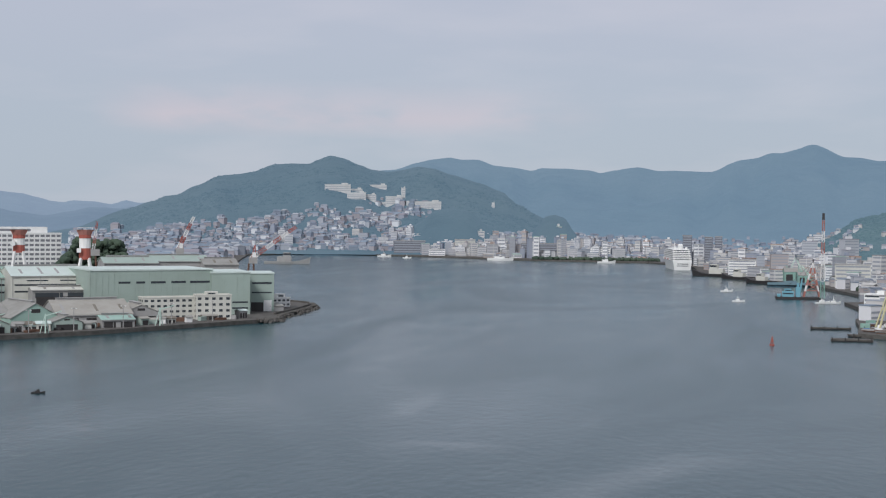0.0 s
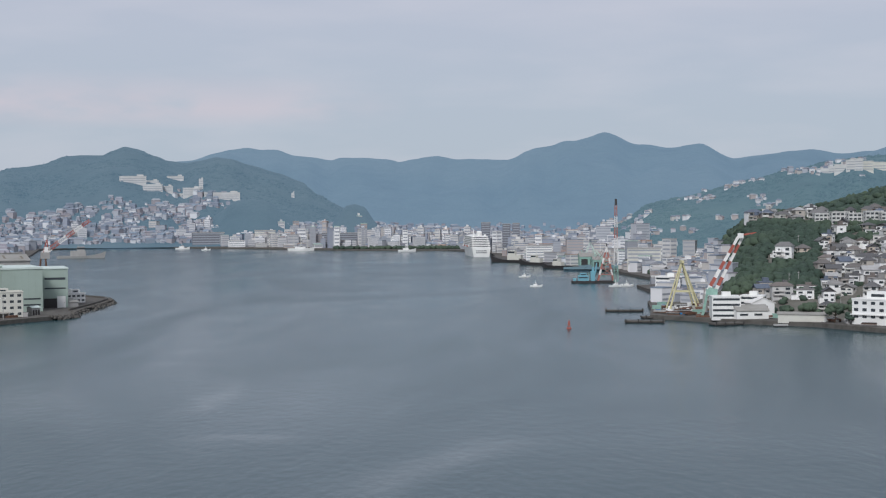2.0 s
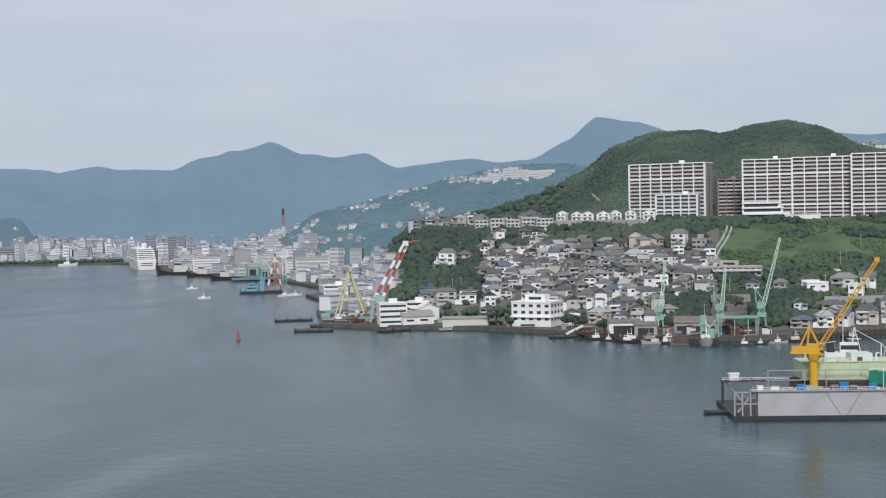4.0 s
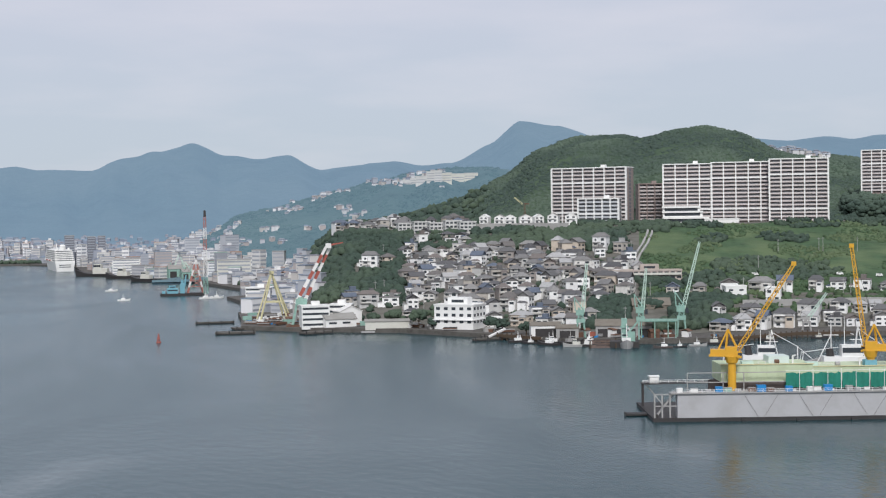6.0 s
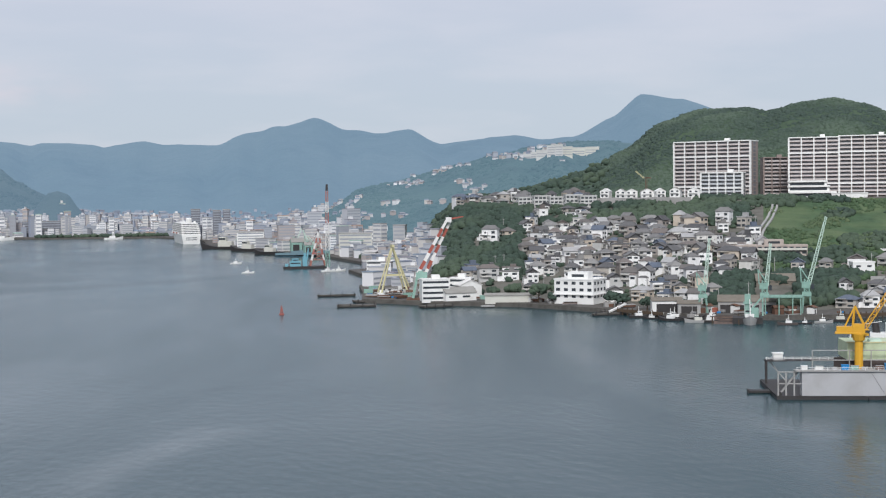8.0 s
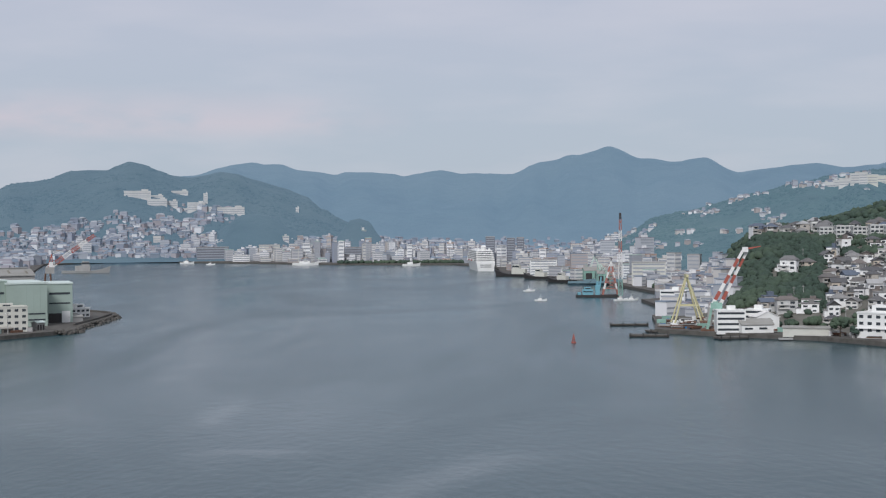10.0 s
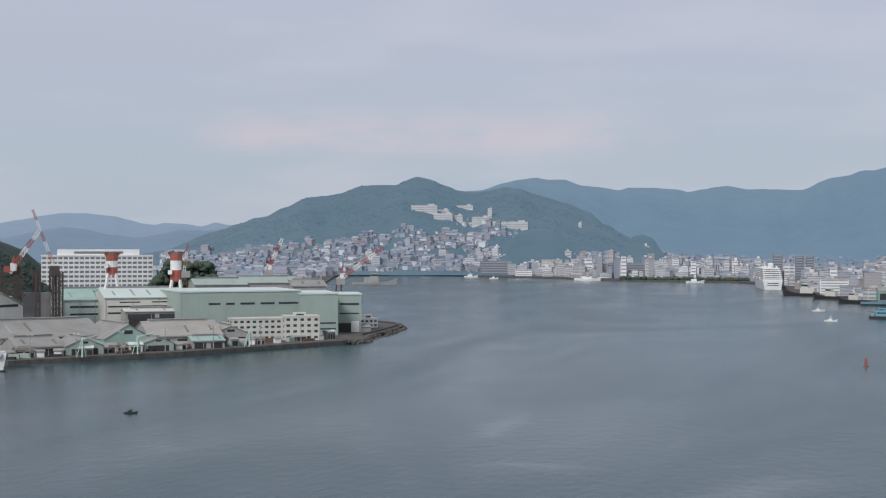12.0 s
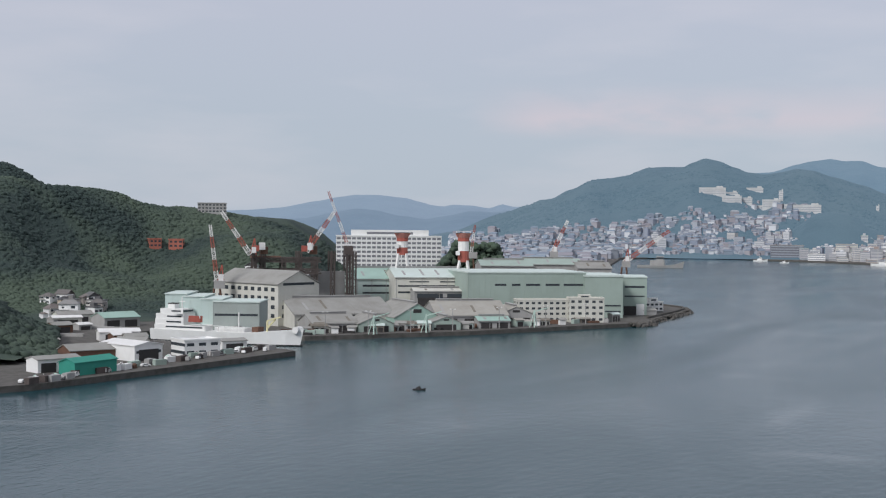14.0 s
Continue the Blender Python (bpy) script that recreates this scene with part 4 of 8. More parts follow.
# ---- cranes ----
def banded(t, a, b, w, w2, bays, chord, bands, paints, name="boom_section"):
    """A lattice boom in painted sections."""
    a, b = Vector(a), Vector(b)
    for i in range(bands):
        s0, s1 = i / bands, (i + 1) / bands
        part(name, lattice(bmesh.new(), a.lerp(b, s0), a.lerp(b, s1), w + (w2 - w) * s0, w + (w2 - w) * s1, max(1, bays // bands), chord), paints[i % len(paints)], t)


def wires(bm, pairs, w=0.12):
    for a, b in pairs:
        beam(bm, a, b, w)
    return bm


def twin_jib_crane():
    t = facing("jib_crane", 9.55, 862, 2.6, 0, "tall red and white twin-boom crane on pale teal legs", "crane")
    part("platform", B((-13, 12, -6, 8, -4, 1.0)), M_RUST, t)
    for y in (-2.2, 3.2):
        for x0, x1 in ((-9, -5.5), (-2, -4.5), (4, -3.5)):
            part("leg", beam(bmesh.new(), (x0, y, 1), (x1, y, 18), 1.7, 1.2), M_TEAL, t, "pale teal leg")
        f, h = Vector((-5.0 + y * 0.9, y * 0.8, 14)), Vector((13.5 + y * 0.5, y * 0.45, 49))
        for i in range(7):
            part("boom_section", beam(bmesh.new(), f.lerp(h, i / 7), f.lerp(h, (i + 1) / 7), 2.2 - 0.1 * i), (M_RWHITE, M_RED)[i % 2], t)
    part("machine_house", B((-7, 0, -3.5, 4.5, 13, 17)), M_TEAL, t)
    part("boom_head", B((12, 15.5, -2, 2.4, 48, 51)), M_RWHITE, t)
    part("fly_jib", beam(bmesh.new(), (15, 0, 50), (23, 0, 51.4), 1.1, 0.6), M_RED, t)
    part("tie", wires(bmesh.new(), [((-4.5, -2, 17), (13, -1, 50)), ((-4.5, 2.6, 17), (13, 1, 50))]), M_DARK, t)


def yellow_sheerlegs():
    t = facing("sheerlegs", 8.15, 905, 2.6, 10, "faded yellow A-frame lifting gear at the slipway", "crane")
    for y in (-5, 5):
        for x in (-10, 9):
            part("leg", beam(bmesh.new(), (x, y * 1.5, -1), (-0.5, y * 0.3, 32), 0.9, 0.7), M_PALEYEL, t)
        part("cross_beam", beam(bmesh.new(), (-6.5, y, 13), (6, y, 13), 0.8), M_PALEYEL, t)
    part("head_beam", beam(bmesh.new(), (-0.5, -4, 32), (-0.5, 4, 32), 1.6), M_PALEYEL, t)
    part("back_stay", beam(bmesh.new(), (-0.5, 1, 32), (14, 12, 0), 0.9, 0.9), M_PALEYEL, t)
    t = facing("post", 9.05, 880, 2.6, 0, "grey round mooring post by the slip", "post")
    part("shaft", beam(bmesh.new(), (0, 0, -1), (0, 0, 13), 2.2, 2.2, 12), M_GREY, t)


def crane_barge():
    t = facing("crane_barge", 4.72, 1305, 0, 4, "floating crane with red and white trestle and blue deckhouse", "barge")
    part("hull", prism(bmesh.new(), [(-25, -7), (14, -7), (16, -4), (16, 5), (14, 8), (-25, 8)], -1, 2.2), M_DARK, t)
    part("deckhouse", B((-19, -9, -4, 4, 2.2, 7), (-17, -11, -3, 3, 7, 9.4)), M_BLUE, t, "blue deckhouse")
    part("winch_house", B((-7, -3, -4, 4, 2.2, 11), (-6, -4, -2, 2, 11, 14.5)), M_BLUE, t)
    part("deck_box", B((-23.5, -20.5, -2, 2, 2.2, 4.6), (-23, -21, -5, -3, 2.2, 3.6)), M_BLUE, t)
    part("smoke_pipe", beam(bmesh.new(), (-3, 0, 8), (-1.4, 0, 19), 1.8, 1.0), M_BLUE, t)
    part("window", B((-18.4, -9.6, -4.1, -3.9, 4.6, 5.7), (-16.4, -11.6, -3.1, -2.9, 7.6, 8.6)), M_GLASS, t)
    top = Vector((8, 0, 34))
    for x, y in ((0, -5), (14, -5), (0, 6), (14, 6)):
        f = Vector((x, y, 2.2))
        for i in range(6):
            part("leg_section", beam(bmesh.new(), f.lerp(top, i / 6), f.lerp(top, (i + 1) / 6), 0.95), (M_PALERED, M_RWHITE)[i % 2], t)
    for z, k in ((8, 5.6), (14, 4.3), (20, 3.0)):
        part("brace", wires(bmesh.new(), [((8 - k, -k * 0.6, z), (8 + k, -k * 0.6, z)), ((8 - k, k * 0.6, z), (8 + k, k * 0.6, z)), ((8 - k, -k * 0.6, z), (8 + k * 0.8, -k * 0.5, z + 6)), ((8 + k, -k * 0.6, z), (8 - k * 0.8, -k * 0.5, z + 6))], 0.5), M_PALERED, t)
    part("head", beam(bmesh.new(), (8, 0, 33), (8, 0, 37), 1.2, 0.8), M_DARK, t)
    part("tie", wires(bmesh.new(), [((8, 0, 34), (-5, 0, 13)), ((8, 0, 34), (20, 0, 3)), ((8, 1, 34), (-17, 0, 9))], 0.2), M_DARK, t)
    t = facing("lattice_mast", 5.45, 1285, 2.6, 0, "tall red and white lattice mast with a black tip", "mast")
    banded(t, (0, 0, 0), (0, 0, 30), 3.8, 2.8, 6, 0.6, 2, (M_TEAL, M_RWHITE), "mast_section")
    banded(t, (0, 0, 30), (0, 0, 70), 2.8, 1.8, 8, 0.5, 4, (M_RWHITE, M_PALERED), "mast_section")
    part("tip", beam(bmesh.new(), (0, 0, 70), (0, 0, 76), 2.4, 2.0), M_DARK, t)


def level_luffing(a, d, z, tower, boom, label, paint=None, rake=0.0, grp="green shipyard cranes"):
    """A portal crane: four legs, slewing tower, cab, A-frame and a lattice boom ending at boom = (x, z)."""
    paint = paint or M_TEAL
    t = facing("portal_crane", a, d, z, rake, label, "crane", grp)
    for x in (-2.6, 2.6):
        for y in (-2.6, 2.6):
            part("leg", beam(bmesh.new(), (x, y, -2), (x * 0.6, y * 0.6, tower * 0.55), 0.8, 0.7), paint, t)
    part("portal", B((-2.4, 2.4, -2.4, 2.4, tower * 0.5, tower * 0.62)), paint, t)
    part("tower", lattice(bmesh.new(), (0, 0, tower * 0.6), (0, 0, tower), 2.6, 2.2, 3, 0.5), paint, t)
    part("machine_house", B((-2.6, 1.8, -1.6, 1.6, tower * 0.74, tower * 0.92)), paint, t)
    part("cab", B((2.2, 3.8, -1, 1, tower * 0.7, tower * 0.86)), M_GLASS, t)
    part("a_frame", wires(bmesh.new(), [((-2.8, -1.2, tower * 0.9), (-3.4, 0, tower * 1.35)), ((1.8, -1.2, tower * 0.9), (-3.4, 0, tower * 1.35)), ((1.8, 1.2, tower * 0.9), (-3.4, 0, tower * 1.35))], 0.45), paint, t)
    part("boom", lattice(bmesh.new(), (1.0, 0, tower * 0.85), (boom[0], 0, boom[1]), 1.9, 0.9, 10, 0.34), M_PALETEAL, t, "pale lattice boom")
    part("tie", wires(bmesh.new(), [((-3.4, 0, tower * 1.35), (boom[0], 0, boom[1]))], 0.14), M_DARK, t)
    return t


M_PALETEAL = mat("bleached_green_paint", (0.52, 0.66, 0.58), 0.6, grain=0.3, scale=0.5, dark=0.8)
twin_jib_crane()
yellow_sheerlegs()
crane_barge()
GC = "pale green portal crane with a raised lattice boom"
level_luffing(20.85, 754, 2.6, 16, (3.6, 40), GC)
level_luffing(23.3, 758, 2.6, 17, (3.2, 37), GC)
level_luffing(24.95, 757, 2.6, 18, (10, 51), GC)
level_luffing(29.9, 800, 2.6, 8, (11, 21), "small grey mobile crane with a slanting boom", M_GREY, 0, "")


def green_gantry():
    t = facing("gantry", 24.1, 745, 2.6, 0, "low green gantry beam over the slipway", "gantry")
    part("beam", B((-11, 9, -1, 1, 9, 10.4)), M_TEAL, t)
    for x in (-10, -3, 4, 8):
        part("post", B((x - 0.28, x + 0.28, -0.4, 0.4, -2, 9)), M_TEAL, t)
    part("canopy", B((-8, 8, 1, 9, 8.5, 9)), M_GREEN, t)
    t = facing("pump_tower", 22.75, 722, 2.0, 0, "stubby pale green machinery tower on a dark pontoon", "machinery")
    part("pontoon", B((-9, 6, -4, 8, -2, 1.2)), M_DARK, t)
    part("tower", B((-3, 0, -1, 2, 1.2, 13), (0, 4, -1, 2, 1.2, 6), (-3.6, 0.6, -1.6, 2.6, 8, 9)), M_TEAL, t)
    part("pipe", wires(bmesh.new(), [((1, 0, 6), (6, 0, 12)), ((6, 0, 12), (6, 0, 2))], 0.8), M_TEAL, t)


green_gantry()


def dock_crane(a, d, z, tip, ped, label, turn=0):
    t = facing("dock_crane", a, d, z, turn, label, "crane", "yellow dock cranes")
    part("pedestal", beam(bmesh.new(), (0, 0, 0), (0, 0, ped), 2.0, 1.9, 10), M_YEL, t)
    part("collar", beam(bmesh.new(), (0, 0, ped - 2.2), (0, 0, ped), 2.6, 3.6, 10), M_YEL, t)
    part("deck", B((-7.5, 2.6, -2, 2, ped, ped + 0.5)), M_YEL, t)
    part("machine_house", B((-7, -2, -1.6, 1.6, ped + 0.5, ped + 2.3), (-2, 1.8, -1.8, 1.8, ped + 0.5, ped + 3.2)), M_YEL, t)
    cab = part("cab", B((1.8, 3.2, -1.8, -0.2, ped - 0.5, ped + 1.6)), M_YEL, t)
    part("window", B((2.0, 3.26, -1.86, -0.14, ped + 0.3, ped + 1.3)), M_GLASS, cab)
    part("mast", wires(bmesh.new(), [((-2, -1, ped + 2), (-1.2, 0, ped + 9)), ((1.6, -1, ped + 3), (-1.2, 0, ped + 9)), ((1.6, 1, ped + 3), (-1.2, 0, ped + 9)), ((-4.5, 0, ped + 2), (-1.2, 0, ped + 9))], 0.5), M_YEL, t)
    part("boom", lattice(bmesh.new(), (1.6, 0, ped + 1.5), (tip[0], 0, tip[1]), 1.4, 0.9, 12, 0.28), M_YEL, t)
    part("boom_head", B((tip[0] - 0.8, tip[0] + 0.8, -0.6, 0.6, tip[1] - 0.4, tip[1] + 1)), M_YEL, t)
    part("tie", wires(bmesh.new(), [((-1.2, 0, ped + 9), (tip[0], 0, tip[1])), ((tip[0], 0, tip[1]), (tip[0], 0, tip[1] - 6))], 0.12), M_DARK, t)


dock_crane(26.95, 471, 8.2, (20.3, 43.0), 12.5, "yellow pedestal crane with a long lattice boom on the floating dock")
dock_crane(32.35, 492, 12.0, (6.0, 44.5), 9.0, "yellow pedestal crane with a steep lattice boom on the floating dock", 180)


def floating_dock():
    t = thing("floating_dock", (185, 420, 0), -15.3, "long grey floating dry dock with stained sides", "floating dock")
    part("pontoon", B((0, 190, 0, 40, -2, 1.3)), M_DARK, t, "dark pontoon deck")
    part("wing_wall", B((8, 190, 0.1, 4, 1.3, 9.2)), M_HULLGREY, t, "grey near wing wall")
    part("wing_wall", B((34, 190, 35, 39.5, 1.3, 9.8)), M_HULLGREY, t)
    part("wing_deck", B((6, 190, -0.6, 4.6, 9.2, 9.5)), M_GREY, t)
    for x in (0.3, 2.8, 5.4):
        part("end_post", B((x, x + 0.5, 0.6, 1.1, 1.3, 9.2)), M_GREY, t)
    for z in (5.0, 8.8):
        part("end_rail", B((0.3, 8, 0.6, 1.0, z, z + 0.35)), M_GREY, t)
    part("end_stair", wires(bmesh.new(), [((1, 2, 1.3), (7, 2, 8.8)), ((1, 3, 1.3), (7, 3, 8.8))], 0.4), M_GREY, t)
    part("end_bollard", beam(bmesh.new(), (1.2, 1.2, 1.3), (1.2, 1.2, 2.5), 0.8, 0.6, 10), M_DARK, t)
    part("end_landing", B((-7, 0.4, 14, 18, 0.3, 0.9), (-7.4, -6.8, 14.4, 17.6, -0.4, 1.2)), M_DARK, t)
    part("end_stair", wires(bmesh.new(), [((2, 32, 9), (8, 32, 1.6)), ((2, 33.4, 9), (8, 33.4, 1.6))] + [((2 + k, 32, 9 - k * 1.23), (2 + k, 33.4, 9 - k * 1.23)) for k in range(6)], 0.3), M_GREY, t)
    part("winch_house", B((3.4, 6.6, 30.4, 33.4, 9.2, 11.4), (3.1, 6.9, 30.1, 33.7, 11.4, 11.7)), M_WHITE, t)
    part("end_rail", wires(bmesh.new(), [((0.6, 30, 10.3), (34, 30, 10.3)), ((0.6, 30, 9.8), (34, 30, 9.8))] + [((x, 30, 9.2), (x, 30, 10.3)) for x in range(1, 34, 3)], 0.14), M_RWHITE, t)
    part("end_deck", B((8, 34, 30.2, 35, 8.9, 9.2)), M_DARK, t)
    for z in (9.2,):
        part("end_walkway", B((0.5, 8, 30, 34, z - 0.4, z), (0.5, 1.3, 30, 31, 1, z)), M_DARK, t)
    for i in range(9):
        x = 30 + i * 18
        part("fender_chain", wires(bmesh.new(), [((x, -0.08, 8.6), (x + 5, -0.08, 0.6)), ((x + 11, -0.08, 8.6), (x + 6, -0.08, 0.6))], 0.07), M_QUAY, t, "dark hanging chain")
        part("fender", B((x - 1, x + 1, -0.9, 0, -0.3, 0.7)), M_DARK, t)
    post = None
    for i in range(30):
        x = 8 + i * 4
        if post is None:
            post = part("rail_post", B((-0.06, 0.06, -0.06, 0.06, 0, 1.1)), M_RWHITE, t)
            o = post
        else:
            o = new("rail_post", post.data)
            o.parent = t
        o.location = (x, -0.5, 9.5)
    part("rail", B((6, 190, -0.55, -0.45, 10.55, 10.65), (6, 190, -0.55, -0.45, 10.0, 10.08)), M_RWHITE, t)
    rng = random.Random(9)

    def local(x, y, z):
        return t.matrix_world @ Vector((x, y, z))
    for x, y, s, m, n, lab in ((22, 6, 2.2, M_TARP, "tarpaulin_stack", "bright blue tarpaulin-covered stack"), (36, 5, 2.8, M_TARP, "tarpaulin_stack", "bright blue tarpaulin-covered stack"),
                               (45, 1.6, 2.2, M_TARP, "tarpaulin_stack", "bright blue tarpaulin-covered stack"), (58, 5.5, 2.6, M_TARP, "tarpaulin_stack", "bright blue tarpaulin-covered stack"),
                               (9, 3, 1.8, M_WHITE, "locker", "white steel locker on the dock wall"), (52, 2, 1.7, M_WHITE, "locker", "white steel locker on the dock wall"), (65, 2, 2.0, M_GREY, "locker", "grey steel locker on the dock wall")):
        o = thing(n, local(x, min(y, 2), 9.5), -15.3, lab, "deck gear")
        part("body", B((-s / 2, s / 2, -0.9, 0.9, 0, s * 0.7)), m, o)
        part("lid", B((-s / 2 - 0.1, s / 2 + 0.1, -1, 1, s * 0.7, s * 0.7 + 0.15)), m, o)
    for i in range(26):
        o = thing("deck_crate", local(14 + i * 5.2 + rng.uniform(-2, 2), rng.uniform(1.0, 3.2), 9.5), -15.3 + rng.uniform(-20, 20), "small weathered crate on the dock wall", "crate", "crates on the dock")
        s = rng.uniform(0.5, 1.3)
        part("body", B((-s, s, -0.6, 0.6, 0, s)), rng.choice((M_WHITE, M_GREY, M_RUST, M_TEAL, M_HULLGREY)), o)
        part("lid", B((-s - 0.08, s + 0.08, -0.66, 0.66, s, s + 0.1)), M_GREY, o)
    # ship under repair inside the dock
    s = thing("docked_ship", local(22, 12, 1.3), -15.3, "ship under repair wrapped in green nets inside the dock", "ship")
    part("hull", prism(bmesh.new(), [(0, 9), (6, 3), (12, 0), (150, 0), (150, 18), (12, 18), (6, 15)], 1.5, 10.0), M_OLDSTEEL, s)
    part("deck_cover", B((3, 34, 1, 17, 10.0, 15.8)), M_LIME, s, "pale lime painted bulwark")
    part("deck_cover", B((34, 150, 1.5, 17, 10.0, 14.8)), M_LIME, s)
    part("deckhouse", B((20, 27, 5, 13, 15.8, 18.2)), M_SHEDROOF, s)
    for i in range(12):
        x = 24 + i * 9.5
        bm = bmesh.new()
        folds = [[bm.verts.new((x + j * 0.75, (-2.35, -1.95)[j % 2] + rng.uniform(-0.1, 0.1), z + (rng.uniform(-0.35, 0.35) if z > 8 else rng.uniform(-1.0, 0.3)))) for z in (8.2, 13.2)] for j in range(13)]
        back = [[bm.verts.new(v.co + Vector((0, 0.12, 0))) for v in pair] for pair in folds]
        for j in range(12):
            bm.faces.new((folds[j][0], folds[j + 1][0], folds[j + 1][1], folds[j][1]))
            bm.faces.new((back[j][1], back[j + 1][1], back[j + 1][0], back[j][0]))
            bm.faces.new((folds[j][1], folds[j + 1][1], back[j + 1][1], back[j][1]))
        part("scaffold_net", bm, M_NET, s, "green scaffold net")
        part("scaffold_ledger", wires(bmesh.new(), [((x, -2.5, 6.2), (x + 9.2, -2.5, 6.2)), ((x, -2.5, 3.6), (x + 9.2, -2.5, 3.6)), ((x + 4.6, -2.4, 1.0), (x + 4.6, -2.4, 14.2)), ((x, -2.4, 14.0), (x + 9.2, -2.4, 14.0))], 0.16), M_RWHITE, s)
        part("scaffold_pole", B((x + 9.1, x + 9.3, -2.3, -2.1, 1, 14.6)), M_RWHITE, s)
    part("scaffold_frame", wires(bmesh.new(), [((-9, -2, 7.5), (-9, -2, 13.6)), ((3, -2, 7.5), (3, -2, 13.6)), ((10, -2, 7.5), (10, -2, 13.6)), ((-9, -2, 13.6), (24, -2, 13.6)), ((-9, -2, 10.4), (24, -2, 10.4)), ((-9, -2, 7.5), (24, -2, 7.5))], 0.3), M_GREY, s)
    part("walkway", B((-6, 130, -3.4, -1.4, 7.0, 7.4)), M_GREY, s)
    for i in range(9):
        x = 5 + i * 3.4
        part("bulwark_stay", B((x - 0.18, x + 0.18, 0.75, 1.0, 10.1, 15.6)), M_LIME, s)
    part("bulwark_rail", B((2.7, 34.3, 0.7, 1.2, 15.8, 16.1), (34.3, 150, 1.2, 1.6, 14.8, 15.1)), M_PALEYEL, s)
    for i in range(26):
        x = 8 + i * 5.2 + rng.uniform(-1.5, 1.5)
        z = 15.8 if x < 33 else 14.8
        kind = i % 4
        if kind == 0:
            part("vent_pipe", wires(bmesh.new(), [((x, 4, z), (x, 4, z + 2.6)), ((x, 4, z + 2.6), (x + 0.8, 3.4, z + 2.8))], 0.5), M_RWHITE, s)
        elif kind == 1:
            w = rng.uniform(0.8, 2.2)
            part("deck_locker", B((x - w, x + w, 3, 6, z, z + rng.uniform(0.8, 2.0))), rng.choice((M_WHITE, M_GREY, M_PALETEAL, M_BLUE)), s)
        elif kind == 2:
            part("deck_rail", wires(bmesh.new(), [((x - 2.4, 2, z + 1.1), (x + 2.4, 2, z + 1.1)), ((x - 2.4, 2, z), (x - 2.4, 2, z + 1.1)), ((x, 2, z), (x, 2, z + 1.1)), ((x + 2.4, 2, z), (x + 2.4, 2, z + 1.1))], 0.12), M_RWHITE, s)
        else:
            part("winch", beam(bmesh.new(), (x - 0.8, 5, z + 0.6), (x + 0.8, 5, z + 0.6), 1.0, 1.0, 10), rng.choice((M_GREY, M_RUST)), s)
    part("mooring_mast", wires(bmesh.new(), [((62, 8, 15), (62, 8, 24)), ((60, 8, 21), (64, 8, 21))], 0.5), M_RED, s)


floating_dock()


# ---- woods ----
def crown_shapes(n, seed, fine=2):
    """Ragged crown clumps of a few overlapping lumps, as (verts, faces)."""
    out = []
    for i in range(n):
        bm = bmesh.new()
        bmesh.ops.create_icosphere(bm, subdivisions=fine, radius=1.0)
        off = Vector((seed * 7.1 + i * 3.7, i * 1.9, 0))
        for v in bm.verts:
            k = 1 + 0.6 * noise.noise(v.co * 1.5 + off) + 0.5 * noise.noise(v.co * 3.7 + off)
            v.co = Vector((v.co.x * k, v.co.y * k, v.co.z * k * 0.85))
        bm.verts.index_update()
        out.append((np.array([v.co[:] for v in bm.verts]), np.array([[w.index for w in f.verts] for f in bm.faces])))
        bm.free()
    return out


CROWNS = crown_shapes(12, 1)
FAR_CROWNS = crown_shapes(9, 2, 1)


def grove(name, spots, material, label, kind="stuff", shapes=CROWNS, category="trees"):
    """Many crowns in one mesh; spots: (place, radius)."""
    rng = np.random.RandomState(len(spots))
    vs, fs, base = [], [], 0
    for p, r in spots:
        v, f = shapes[rng.randint(len(shapes))]
        a = rng.uniform(0, 6.28)
        c, s = math.cos(a), math.sin(a)
        w = v * r * rng.uniform(0.8, 1.2, 3)
        vs.append(np.stack([w[:, 0] * c - w[:, 1] * s, w[:, 0] * s + w[:, 1] * c, w[:, 2]], 1) + np.array(p[:]))
        fs.append(f + base)
        base += len(v)
    me = bpy.data.meshes.new(name)
    me.from_pydata(np.concatenate(vs), [], np.concatenate(fs).tolist())
    me.materials.append(material)
    me.polygons.foreach_set("use_smooth", [True] * len(me.polygons))
    return tagged(new(name, me), label, category, kind=kind)


rng = random.Random(21)
spots = []
while len(spots) < 26000:
    a, d = rng.uniform(8.9, 34.6), rng.uniform(1100, 1620)
    s = d - shore_east(a)
    if s > (535 if 22.4 < a < 24.9 else 480 if 20 < a < 31.5 else 425) and not (a > 31.3 and 530 < s < 600) and s > 505 * (a > 20):
        r = rng.uniform(1.1, 3.2)
        spots.append((P(a, d, east_height(a, d) - r * 0.4), r))
while len(spots) < 26800:
    # the bank in front of the easternmost flats
    a, d = rng.uniform(31.4, 34.6), rng.uniform(1312, 1346)
    r = rng.uniform(2.5, 4.5)
    spots.append((P(a, d, east_height(a, d) + rng.uniform(0.2, 1.0) * 16.5 - r), r))
grove("hill_trees", spots, M_LEAF, "dense green broadleaf woods covering the hill", shapes=FAR_CROWNS)
spots, near = [], []
while len(spots) < 2100:
    a, s = rng.uniform(8.6, 26.8), rng.uniform(45, 345)
    if wooded(a, s):
        d = shore_east(a) + s
        r = rng.uniform(1.8, 4.2)
        spots.append((P(a, d, east_height(a, d) + r * 0.5), r))
for i in range(620):
    a, s = rng.uniform(11.5, 23), rng.uniform(50, 400)
    d = shore_east(a) + s
    r = rng.uniform(1.0, 2.4)
    spots.append((P(a, d, east_height(a, d) + r * 0.5), r))
